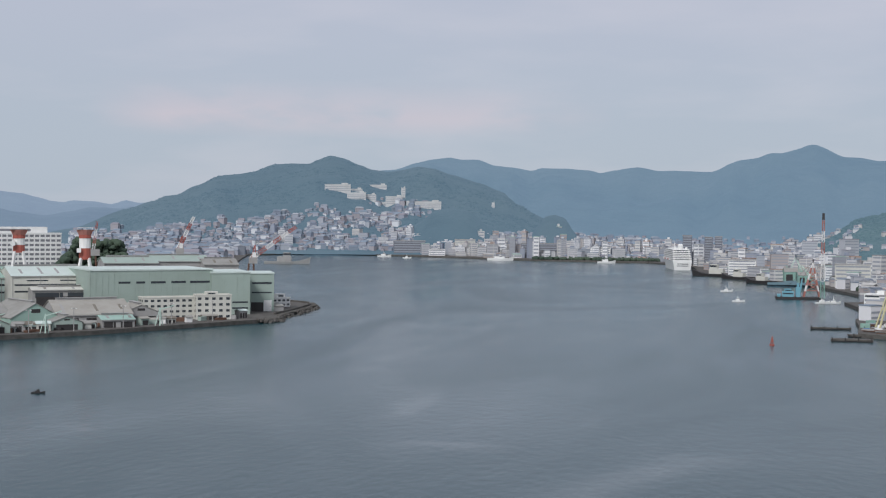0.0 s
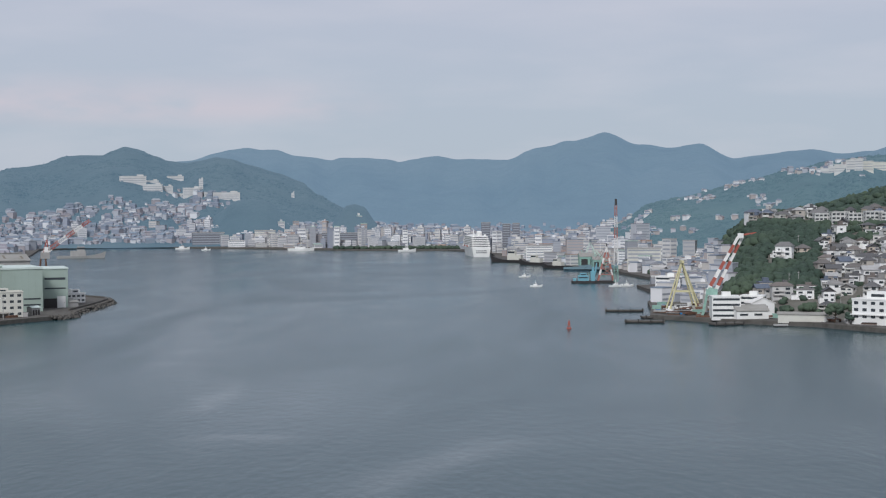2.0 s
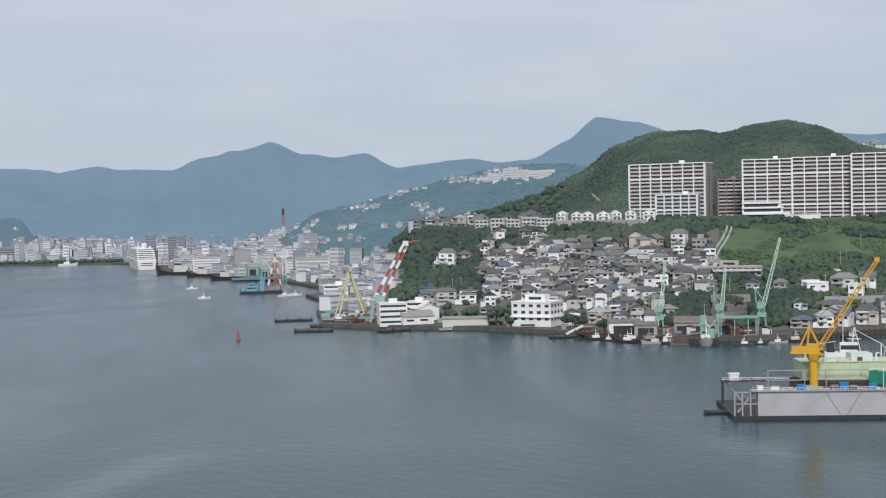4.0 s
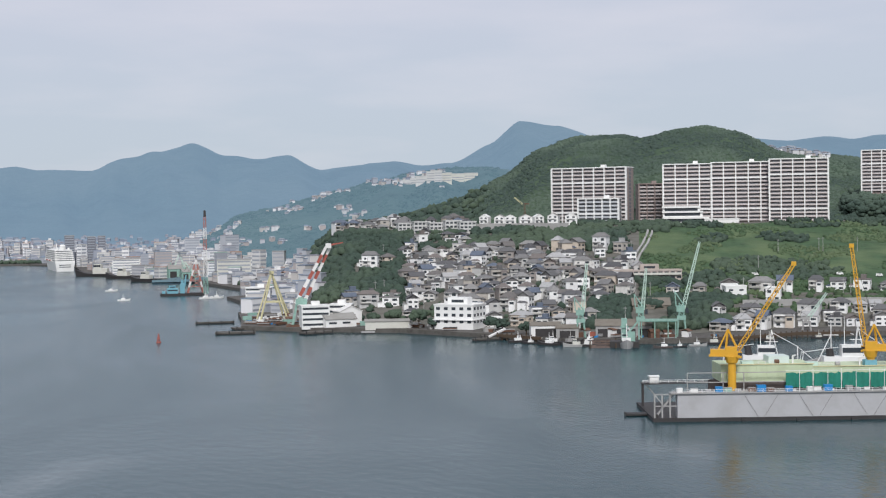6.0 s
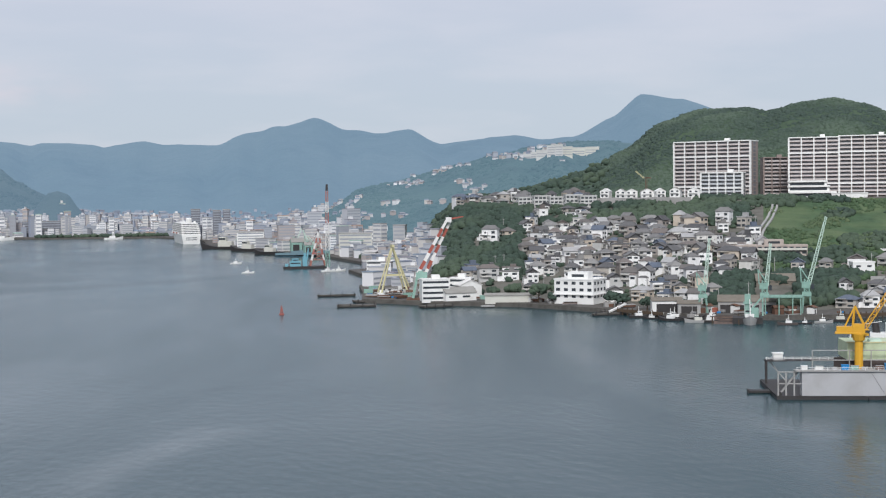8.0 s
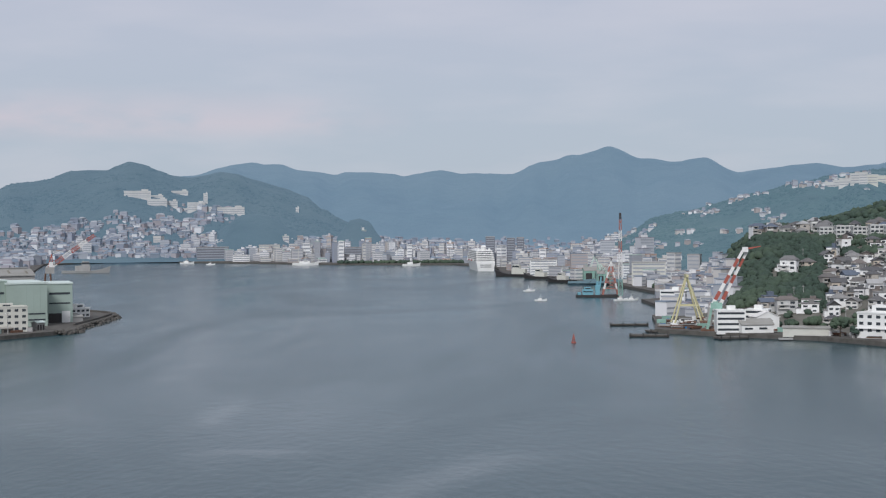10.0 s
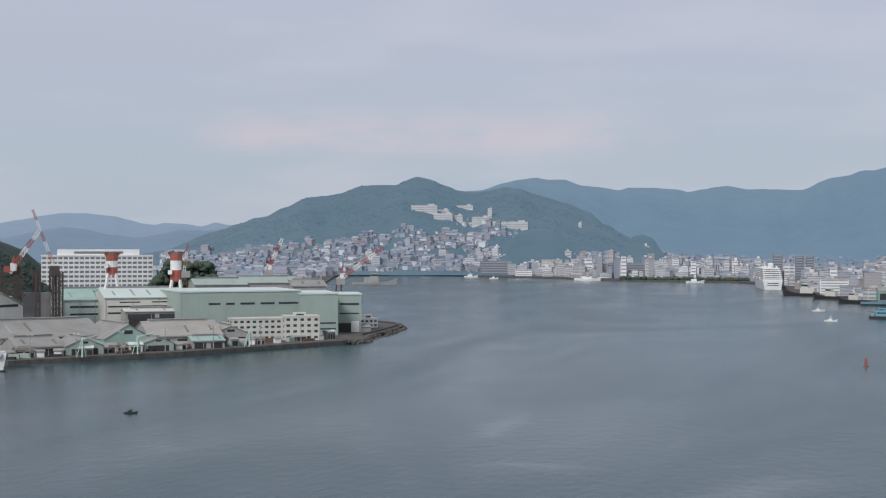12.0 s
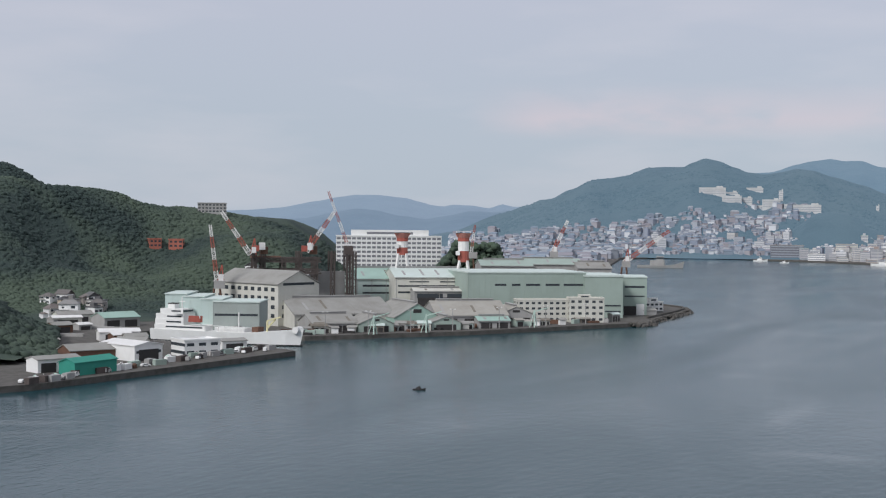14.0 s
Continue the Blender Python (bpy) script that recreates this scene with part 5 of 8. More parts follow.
for i in range(200):
    a, s = rng.uniform(20.5, 24.5), rng.uniform(340, 400)
    d = shore_east(a) + s
    r = rng.uniform(1.8, 3.6)
    spots.append((P(a, d, east_height(a, d) + r * 0.3), r))
for i in range(420):
    a, s = rng.uniform(22.2, 27.5), rng.uniform(100, 172)
    d = shore_east(a) + s
    if noise.noise(P(a, d) / 30 + Vector((0, 0, 6))) > -0.25:
        r = rng.uniform(1.4, 3.0)
        spots.append((P(a, d, east_height(a, d) + r * 0.3), r))
grove("terrace_trees", spots, M_LEAFDK, "dark green groves and garden trees between the houses")
spots = []
for i in range(4200):
    a, s = rng.uniform(23.4, 34.6), rng.uniform(120, 372)
    d = shore_east(a) + s
    if noise.noise(P(a, d) / 38) > 0.02 or s < 150:
        r = rng.uniform(0.6, 1.9)
        spots.append((P(a, d, east_height(a, d) + r * 0.1), r))
for i in range(200):
    a, s = rng.uniform(26, 34.6), rng.uniform(75, 118)
    d = shore_east(a) + s
    r = rng.uniform(1.0, 2.8)
    spots.append((P(a, d, east_height(a, d) + r * 0.3), r))
grove("slope_bushes", spots, M_SHRUB, "low green bushes scattered over the grass slope")
spots = []
while len(spots) < 900:
    a, s = rng.uniform(23.3, 34.6), rng.uniform(130, 380)
    d = shore_east(a) + s
    if noise.noise(P(a, d) / 55 + Vector((0, 0, 11))) > (0.22 if 190 < s < 350 else 0.0):
        r = rng.uniform(1.0, 3.0)
        spots.append((P(a, d, east_height(a, d) + r * 0.3), r))
grove("slope_thickets", spots, M_LEAFDK, "dark thickets along the edges of the grass slope")
spots = []
while len(spots) < 24000:
    a, d = rng.uniform(-47, -26.5), rng.uniform(935, 1380)
    z = west_height(a, d)
    if z > 5:
        r = rng.uniform(1.1, 3.2)
        spots.append((P(a, d, z - r * 0.42), r))
while len(spots) < 27000:
    a, d = rng.uniform(-47, -40.9), rng.uniform(655, 830)
    z = west_height(a, d)
    if z > 4:
        r = rng.uniform(1.2, 3.4)
        spots.append((P(a, d, z - r * 0.1), r))
grove("hill_trees", spots, M_CONIFER, "dark green dense woods over the western hill", shapes=FAR_CROWNS)
spots = []
for i in range(1300):
    a, d = rng.uniform(-26.2, -22.3), rng.uniform(1180, 1236)
    top = 49 * min(1.0, 1.5 * math.exp(-((a + 23.85) / 1.25) ** 2)) + 16 * math.exp(-((a + 25.6) / 0.8) ** 2)
    r = rng.uniform(1.8, 3.8)
    spots.append((P(a, d, 2.6 + rng.uniform(0.35, 1) * max(2, top - 4)), r))
grove("yard_trees", spots, M_LEAFDK, "tall dark trees behind the shipyard sheds")


spots = []
while len(spots) < 6000:
    a, d = rng.uniform(-24, -3), rng.uniform(2760, 3560)
    z = R_TOWN.height(a, d)
    if z > 4 and noise.noise(P(a, d) / 90 + Vector((0, 3, 0))) > -0.15:
        r = rng.uniform(3, 6)
        spots.append((P(a, d, z - r * (0.45 if d < 3350 else 0.75)), r))
# Crowns take the hill's material, with its emitted haze.
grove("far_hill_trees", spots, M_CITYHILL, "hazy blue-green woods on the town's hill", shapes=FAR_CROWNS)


def tree(a, d, z, h, r):
    """A single waterside tree: tapered trunk, limbs and a crown of many ragged clumps."""
    t = facing("tree", a, d, z, 0, "round-headed dark green tree on the waterfront", "tree", "waterfront trees")
    q = random.Random(int(a * 100))
    part("trunk", beam(bmesh.new(), (0, 0, -0.5), (0.2, 0, h * 0.55), 0.6, 0.3, 8), M_TRUNK, t)
    for i in range(5):
        an = i * 1.26
        part("limb", beam(bmesh.new(), (0.1, 0, h * 0.35), (math.cos(an) * r * 0.6, math.sin(an) * r * 0.6, h * 0.65), 0.28, 0.12, 6), M_TRUNK, t)
    sp = []
    for i in range(34):
        an, e, k = q.uniform(0, 6.28), q.uniform(-0.5, 1.5), q.uniform(0.55, 1.0)
        sp.append((Vector((math.cos(an) * math.cos(e) * r * k, math.sin(an) * math.cos(e) * r * k, h * 0.62 + math.sin(e) * h * 0.34 * k)), q.uniform(0.28, 0.42) * r))
    o = grove("crown", sp, M_LEAFDK, "", "")
    o.parent = t
    del o["category"]


for a, d, h, r in ((13.15, 838, 10, 5.0), (14.15, 826, 11, 5.2), (12.3, 845, 8, 3.8), (17.15, 800, 8, 4), (17.6, 792, 7, 3.4), (18.6, 775, 7, 3.4), (14.7, 818, 6, 3)):
    tree(a, d, 2.6, h, r)


# ---- western shipyard ----
def works_hall(place, turn, w, dep, h, wall, roof, label, strips=(), edge=1.2, panels=()):
    """A flat-topped building hall: walls with ribbed panels, roof slab with a pale edge, strip windows."""
    t = thing("works_hall", place, turn, label, "shipyard hall", "shipyard halls")
    part("wall", B((-w / 2, w / 2, 0, dep, -1, h)), wall, t)
    part("roof", B((-w / 2 - 0.5, w / 2 + 0.5, -0.5, dep + 0.5, h, h + edge)), roof, t, "pale roof edge")
    rib = None
    n = int(w / 4)
    for i in range(n + 1):
        if rib is None:
            rib = o = part("rib", B((-0.12, 0.12, -0.12, 0.0, 0, h)), wall, t)
        else:
            o = new("rib", rib.data)
        o.parent, o.location = t, (-w / 2 + 0.2 + i * (w - 0.4) / n, 0, 0)
    for x0, x1, z0, z1 in strips:
        part("window", B((x0, x1, -0.16, 0.1, z0, z1)), M_GLASS, t)
    for x0, x1, z0, z1, m in panels:
        part("door", B((x0, x1, -0.2, 0.1, z0, z1)), m, t)
    return t


M_GREYGREEN = mat("grey_green_sheet", (0.33, 0.37, 0.35), 0.65, grain=0.45, scale=0.08, dark=0.8)
M_PALEMINT = mat("pale_mint_sheet", (0.50, 0.60, 0.57), 0.6, grain=0.4, scale=0.08, dark=0.8)
HALL = "large pale green sheet-metal shipyard hall"
works_hall(P(-21.76, 950, 2.6), 21.76 + 16, 84, 60, 30.6, M_SHED, M_SHEDROOF, HALL, ((-23, -15, 22, 23.4), (-11, -5, 22, 23.4), (-1, 9, 22, 23.4), (13, 23, 22, 23.4), (26, 40, 22, 23.4)), 1.0, ((-23, -12, 8, 22, M_SHED),))
works_hall(P(-18.62, 962, 2.6), 18.62 + 10, 27, 50, 28.4, M_SHED, M_SHEDROOF, HALL, ((1, 12, 8, 9), (1, 12, 4, 5)))
# The gateway is a dark panel in place of a shaded opening.
works_hall(P(-17.36, 996, 2.6), 17.36 + 4, 17.4, 40, 26.8, M_SHED, M_SHEDROOF, "tall pale green hall with a dark open gateway", ((-7, 7, 19.5, 21), (-7, 7, 13, 14)), 0.8, ((-7.5, 1.2, 0, 6.5, M_DARK), (1.4, 7, 0, 8, M_WHITE)))
shed("works_shed", P(-25.6, 975, 2.6), 25.6 + 10, 56, 60, 26.0, 31.5, M_CREAM, M_SHEDROOF, "works shed with a pale mint sloping roof", "x", 0, ((-26, 26, 19.5, 20.6), (-26, 26, 15, 16.2), (-18, -4, 22.6, 23.4), (4, 22, 22.6, 23.4)))
shed("works_shed", P(-24.9, 955, 2.6), 24.9 + 10, 52, 18, 17.5, 19, M_GREY, M_CREAM, "lower works shed with a cream fascia and dark bays", "x", 3, ((-24, -6, 12.5, 15.8), (-3, 22, 12.5, 15.8)))
shed("works_shed", P(-27.9, 1000, 2.6), 27.9 + 10, 33, 60, 23.5, 30.5, M_PALEMINT, M_MINT, "mint-roofed works shed behind the berths", "x", 0, ((-12, 12, 18, 19.5), (-12, 12, 13, 14.2)))
for a, d, w, h in ((-22.6, 1060, 40, 36), (-20.8, 1075, 50, 37), (-19.0, 1060, 26, 35)):
    shed("works_shed", P(a, d, 2.6), -a + 8, w, 40, h - 4, h, M_GREY, random.Random(int(d + w)).choice((M_SHED, M_CREAM, M_GREYROOF)), "weathered works shed behind the big hall", "x")
slab_block("yard_office", P(-21.0, 915, 2.6), 21 + 14, 37, 14, 14.0, 4, 9, M_CREAM, "cream four-storey yard office with rows of windows", "building", side_bays=3, win_h=0.42, win_w=0.55)
slab_block("yard_office", P(-19.3, 915, 2.6), 19.3 + 8, 23, 14, 15.5, 4, 5, M_CREAM, "cream yard office block with a stair head", "building", side_bays=3, win_h=0.42, win_w=0.5, penthouse=(-5, 3, 3, 9, 2.6))


def loft_building():
    t = thing("loft_building", P(-31.2, 868, 2.6), 31.2 + 42, "long pale four-storey mould loft with a grey gabled roof", "building")
    w, L, ev, rd = 34, 62, 25.5, 33.5
    part("wall", gable_body(bmesh.new(), -w / 2, w / 2, 0, L, -1, ev, rd, "y"), M_CREAM, t)
    part("roof", gable(bmesh.new(), -w / 2, w / 2, 0, L, ev, rd, "y", 0.8, 0.5), M_GREYROOF, t)
    win = None
    for f in range(4):
        for b in range(9):
            o = new("window", win.data) if win else part("window", B((-1.7, 1.7, -0.1, 0.1, 0, 2.4)), M_GLASS, t)
            win = win or o
            o.parent, o.location, o.rotation_euler = t, (-w / 2, 5 + b * 6.4, 5 + f * 5.4), (0, 0, -math.pi / 2)
        for b in range(4):
            if f < 2:
                o = new("window", win.data)
                o.parent, o.location = t, (-w / 2 + 5 + b * 8, 0, 5 + f * 5.4)
    part("window", B((-13, 13, -0.15, 0.1, 25, 26.6)), M_GLASS, t)


loft_building()
M_BROWNROOF = mat("sun_bleached_slate_sheet", (0.36, 0.345, 0.31), 0.8, grain=0.6, scale=0.10, dark=0.72)
shed("works_shed", P(-29.3, 846, 2.6), 29.3 + 18, 64, 56, 8.5, 17.0, M_CREAM, M_GREYROOF, "wide grey-roofed works shed near the quay", "x", 0, ((-28, -20, 7, 9), (-17, -9, 7, 9), (-6, 2, 7, 9), (5, 13, 7, 9)))
shed("works_shed", P(-26.3, 846, 2.6), 26.3 + 22, 30, 46, 6.5, 15.0, M_MINT, M_GREYROOF, "works shed with a mint green gable end", "y", 2)
shed("works_shed", P(-24.0, 862, 2.6), 24 + 14, 46, 44, 7, 15.0, M_GREY, M_BROWNROOF, "low works shed with a bleached brown roof", "x", 3)
shed("works_shed", P(-22.2, 884, 2.6), 22.2 + 14, 26, 30, 6, 11.5, M_GREY, M_BROWNROOF, "low works shed with a bleached brown roof", "y", 1)
shed("works_shed", P(-29.7, 812, 2.6), 29.7 + 20, 28, 26, 5.2, 10, M_GREY, M_GREYROOF, "low cream works shed near the quay edge", "x", 2)
shed("works_shed", P(-28.0, 816, 2.6), 28.0 + 18, 22, 28, 4.6, 9.5, M_SHED, M_GREYROOF, "low green-fronted works shed", "y", 1)
shed("works_shed", P(-25.1, 836, 2.6), 25.1 + 14, 18, 22, 4.4, 7.8, M_SHED, M_GREYROOF, "low green-fronted works shed", "y", 1)
shed("works_shed", P(-23.1, 852, 2.6), 23.1 + 14, 20, 18, 4.6, 6.8, M_GREY, M_MINT, "small mint works shed with dark doorways", "x", 2)
works_hall(P(-33.75, 776, 2.6), 33.75 - 10, 26, 30, 19.5, M_GREYGREEN, M_SHEDROOF, "grey-green plate shop with a dark strip window", ((-12, 12, 12, 13.2),), 0.6, ((-1, 3, 0, 6.5, M_DARK),))
for i in range(3):
    works_hall(P(-34.75 - 0.72 * i, 786 + 7 * i, 2.6), 34.75 - 10, 12, 34, 20.5 + 1.1 * i, M_PALEMINT, M_SHEDROOF, "narrow pale mint hall in a stepped row", (), 0.5)
shed("yard_store", P(-38.3, 858, 2.6), 38.3 + 30, 24, 16, 5.5, 8.5, M_GREY, M_MINT, "small store with a mint roof at the hill's foot", "x", 2)
shed("yard_store", P(-40.1, 880, 2.6), 40.1 + 20, 22, 12, 6, 8, M_CREAM, M_GREYROOF, "low grey-roofed store below the hill", "x", 1)

slab_block("hospital_block", P(-27.5, 1250, 14), 27.5 + 3, 95, 18, 40, 10, 21, M_WHITE, "broad white ten-storey block with rows of balconies", "building", side_bays=2, win_h=0.5, win_w=0.76, glass=M_HAZEGLASS, penthouse=(-34, 36, 4, 14, 6), parapet=1.0)
slab_block("wing_block", P(-25.7, 1260, 14), 25.7, 14, 16, 40, 10, 3, M_GREY, "grey end block beside the white one", "building")
t = facing("ground_bank", -27.3, 1240, 2.0, 0, "wooded bank below the white block", "bank", kind="structure")
part("bank", prism(bmesh.new(), [(-60, -20), (60, -20), (70, 50), (-70, 50)], 0, 12), M_HILL, t)


def banded_tower(a, d, top, label, cut=0.0):
    t = facing("banded_tower", a, d, 2.6, 0, label, "crane tower", "red and white towers")
    z = top - 2.6
    for i, (z0, z1, r, m) in enumerate(((z - 21 + cut, z - 13 + cut / 2, 6.4, M_RED), (z - 13 + cut / 2, z - 6, 6.4, M_RWHITE), (z - 6, z, 6.8, M_RED))):
        part("band", beam(bmesh.new(), (0, 0, z0), (0, 0, z1), r * 0.9, r * 0.9, 12), m, t)
    part("cap", beam(bmesh.new(), (0, 0, z - 3.5), (0, 0, z), 6.2, 8.8, 12), M_PALERED, t)
    part("rail", wires(bmesh.new(), [((-5, -5, z + 1.4), (5, -5, z + 1.4)), ((5, -5, z + 1.4), (5, 5, z + 1.4)), ((5, 5, z + 1.4), (-5, 5, z + 1.4)), ((-5, 5, z + 1.4), (-5, -5, z + 1.4))] + [((x, y, z), (x, y, z + 1.4)) for x in (-5, 0, 5) for y in (-5, 5)], 0.25), M_RWHITE, t)
    part("platform", B((-5.4, 5.4, -5.4, 5.4, z - 0.3, z + 0.1)), M_RUST, t)
    part("cab", B((-5.6, -2.6, -6.4, -3.4, z - 16 + cut, z - 13 + cut)), M_RWHITE, t)
    for x, y in ((-1, -1), (1, -1), (1, 1), (-1, 1)):
        f, h = Vector((x * 9, y * 9, 0)), Vector((x * 2.6, y * 2.6, z - 20 + cut))
        for i in range(3):
            part("leg_section", beam(bmesh.new(), f.lerp(h, i / 3), f.lerp(h, (i + 1) / 3), 1.7), (M_RED, M_RWHITE, M_RWHITE)[i], t)
    part("brace", wires(bmesh.new(), [((-6, -6, 14), (6, -6, 14)), ((-6, 6, 14), (6, 6, 14)), ((-6, -6, 14), (3.5, -3.5, 28)), ((6, -6, 14), (-3.5, -3.5, 28))], 0.8), M_RWHITE, t)


banded_tower(-26.95, 1010, 59.5, "red and white banded tower on splayed lattice legs", 5.0)
banded_tower(-24.42, 1010, 59.8, "red and white banded tower on splayed lattice legs")


def jib(a, d, foot_z, foot_x, tip, bands, w, label, cab=True, paints=None, base=True):
    """A luffing crane: portal, machinery house, cab and a banded lattice jib from (foot_x, foot_z) to tip."""
    t = facing("luffing_crane", a, d, 2.6, 0, label, "crane", "shipyard luffing cranes")
    if base:
        for x in (-3, 3):
            for y in (-3, 3):
                part("leg", beam(bmesh.new(), (foot_x + x * 1.4, y * 1.4, 0), (foot_x + x * 0.6, y * 0.6, foot_z - 4), 1.0), M_RUST, t)
        part("machine_house", B((foot_x - 2, foot_x + 5, -2.5, 2.5, foot_z - 4, foot_z + 1)), M_GREY, t)
    if cab:
        part("cab", B((foot_x + 1, foot_x + 4, -2, 2, foot_z + 1, foot_z + 5)), M_RWHITE, t, "white operator's cab")
        part("a_frame", wires(bmesh.new(), [((foot_x + 4, 1.5, foot_z), (foot_x + 3, 0, foot_z + 11)), ((foot_x, 1.5, foot_z), (foot_x + 3, 0, foot_z + 11)), ((foot_x + 4, -1.5, foot_z), (foot_x + 3, 0, foot_z + 11))], 0.6), M_RED, t)
        part("tie", wires(bmesh.new(), [((foot_x + 3, 0, foot_z + 11), (tip[0], 0, tip[1]))], 0.16), M_DARK, t)
    banded(t, (foot_x, 0, foot_z), (tip[0], 0, tip[1]), w, w * 0.55, bands * 3, w * 0.15, bands, paints or (M_RWHITE, M_RED), "jib_section")
    return t


jib(-34.4, 882, 26, -2, (-6.5, 62), 5, 2.6, "red and white luffing crane with an orange-trimmed cab")
jib(-33.2, 950, 42, 0, (-19.5, 71), 5, 3.2, "red and white crane with its jib slanting up", base=False)
jib(-30.9, 960, 44, 0, (19, 71.5), 5, 3.2, "red and white crane with its jib raised", base=False)
jib(-29.1, 1120, 40, 0, (-18, 89), 6, 2.4, "slender red and white crane with a long thin jib", cab=False)
jib(-20.75, 1180, 40, 0, (13, 67.5), 5, 3.4, "distant red and white crane over the hall roofs")
jib(-17.8, 1130, 34, 0, (36, 60), 6, 3.4, "distant red and white crane with a low jib")
jib(-24.1, 1120, 40, 0, (3, 63), 4, 2.2, "distant thin red and white crane", cab=False)


def berth_gantry():
    t = facing("berth_gantry", -31.0, 962, 2.6, 6, "dark rusty steel gantry frames over the building berth", "gantry")
    for x in (-34, -28, -14, -3, 8, 20, 31, 35):
        for y in (0, 14):
            part("column", lattice(bmesh.new(), (x, y, 0), (x, y, 44 if x not in (-14, 8) else 40), 2.6, 2.6, 8, 0.7), M_OLDSTEEL, t)
    for y in (0, 14):
        for z in (30, 38):
            part("girder", lattice(bmesh.new(), (-34, y, z), (12, y, z), 2.8, 2.8, 14, 0.7), M_OLDSTEEL, t)
    part("cladding", B((10, 30, 10, 14, 8, 30)), M_GREY, t)
    part("head_house", B((4, 9, -2, 4, 42, 48)), M_RUST, t)
    part("head_house", B((28, 34, -2, 4, 42, 48)), M_OLDSTEEL, t)
    part("head_house", B((-30, -25, -2, 4, 42, 47)), M_RUST, t)
    for x in (-31, 2):
        part("cab", B((x, x + 4, -4, -1, 45, 50)), M_RWHITE, t, "white crane cab")
        part("red_housing", B((x - 4, x, -4, -1, 44, 48)), M_RED, t)
    part("platform", B((-36, -16, 0, 14, 39, 40.5)), M_RUST, t)


berth_gantry()
for a, turn, w in ((-37.0, 12, 10), (-36.2, -8, 12)):
    d = 960
    while d < 1300 and west_height(a, d) + 5 < EYE - d * math.tan(radians(1.05)):
        d += 4
    slab_block("hill_building", P(a, d, west_height(a, d) + 1.5), -a + turn, w, 9, 7, 2, 3, M_BRICK, "red brick building among the trees", "building")
slab_block("hilltop_building", P(-34.75, 1335, west_height(-34.75, 1335) + 1.0), 34.75, 27, 12, 9, 3, 8, M_GREY, "grey hilltop building on the wooded crest", "building")
rng = random.Random(78)
spots = []
for (x0, y0), (x1, y1) in zip(((-274, 872), (-267, 892), (-274, 922), (-276, 985), (-280, 1036), (-289, 1059)), ((-267, 892), (-274, 922), (-276, 985), (-280, 1036), (-289, 1059), (-318, 1086))):
    for k in range(70):
        u = rng.random()
        out = rng.uniform(-1.5, 3.2)
        spots.append((Vector((x0 + (x1 - x0) * u + out, y0 + (y1 - y0) * u - out * 0.3, max(-0.4, 2.2 - max(0, out) * 0.8))), rng.uniform(0.6, 1.5)))
grove("rubble_bank", spots, M_QUAY, "dark rubble stones banked against the mole", shapes=FAR_CROWNS, category="rocks")
slab_block("mole_office", P(-16.55, 1046, 2.6), 16.5 + 30, 15, 8, 6.5, 2, 4, M_WHITE, "small white stepped office on the mole", "building", side_bays=2, penthouse=(-3, 4, 2, 6, 3.4))
rng = random.Random(77)
for i in range(26):
    a = rng.uniform(-33.3, -30.2) if i < 14 else rng.uniform(-41.6, -39.2)
    d = rng.uniform(1060, 1130) if i < 14 else rng.uniform(925, 975)
    put_house(a, d, west_height(a, d) + (0 if i > 13 else 4), rng.uniform(-40, 40))


for i in range(17):
    a, d = rng.uniform(-41.2, -35.6), rng.uniform(690, 880)
    p = P(a, d)
    if not inside(p.x + 14, p.y) or not inside(p.x, p.y - 12) or (a > -37.5 and d < 830):
        continue
    w, dep, ev = rng.uniform(8, 22), rng.uniform(6, 10), rng.uniform(2.8, 5.5)
    shed("yard_shed", (p.x, p.y, 2.6), rng.uniform(20, 80), w, dep, ev, ev + dep * 0.18, rng.choice((M_CREAM, M_GREY, M_WHITE, M_RUST)), rng.choice((M_GREYROOF, M_BROWNROOF, M_RWHITE)), "low weathered yard shed with a shallow roof", "x", 1)
for pts in (((-640, 560), (-505, 606)), ((-700, 640), (-512, 655)), ((-690, 690), (-560, 760))):
    t = thing("yard_wall", (0, 0, 0), 0, "long low concrete wall across the yard", "wall")
    part("wall", beam(bmesh.new(), (*pts[0], 3.4), (*pts[1], 3.4), 1.8), M_GREY, t)


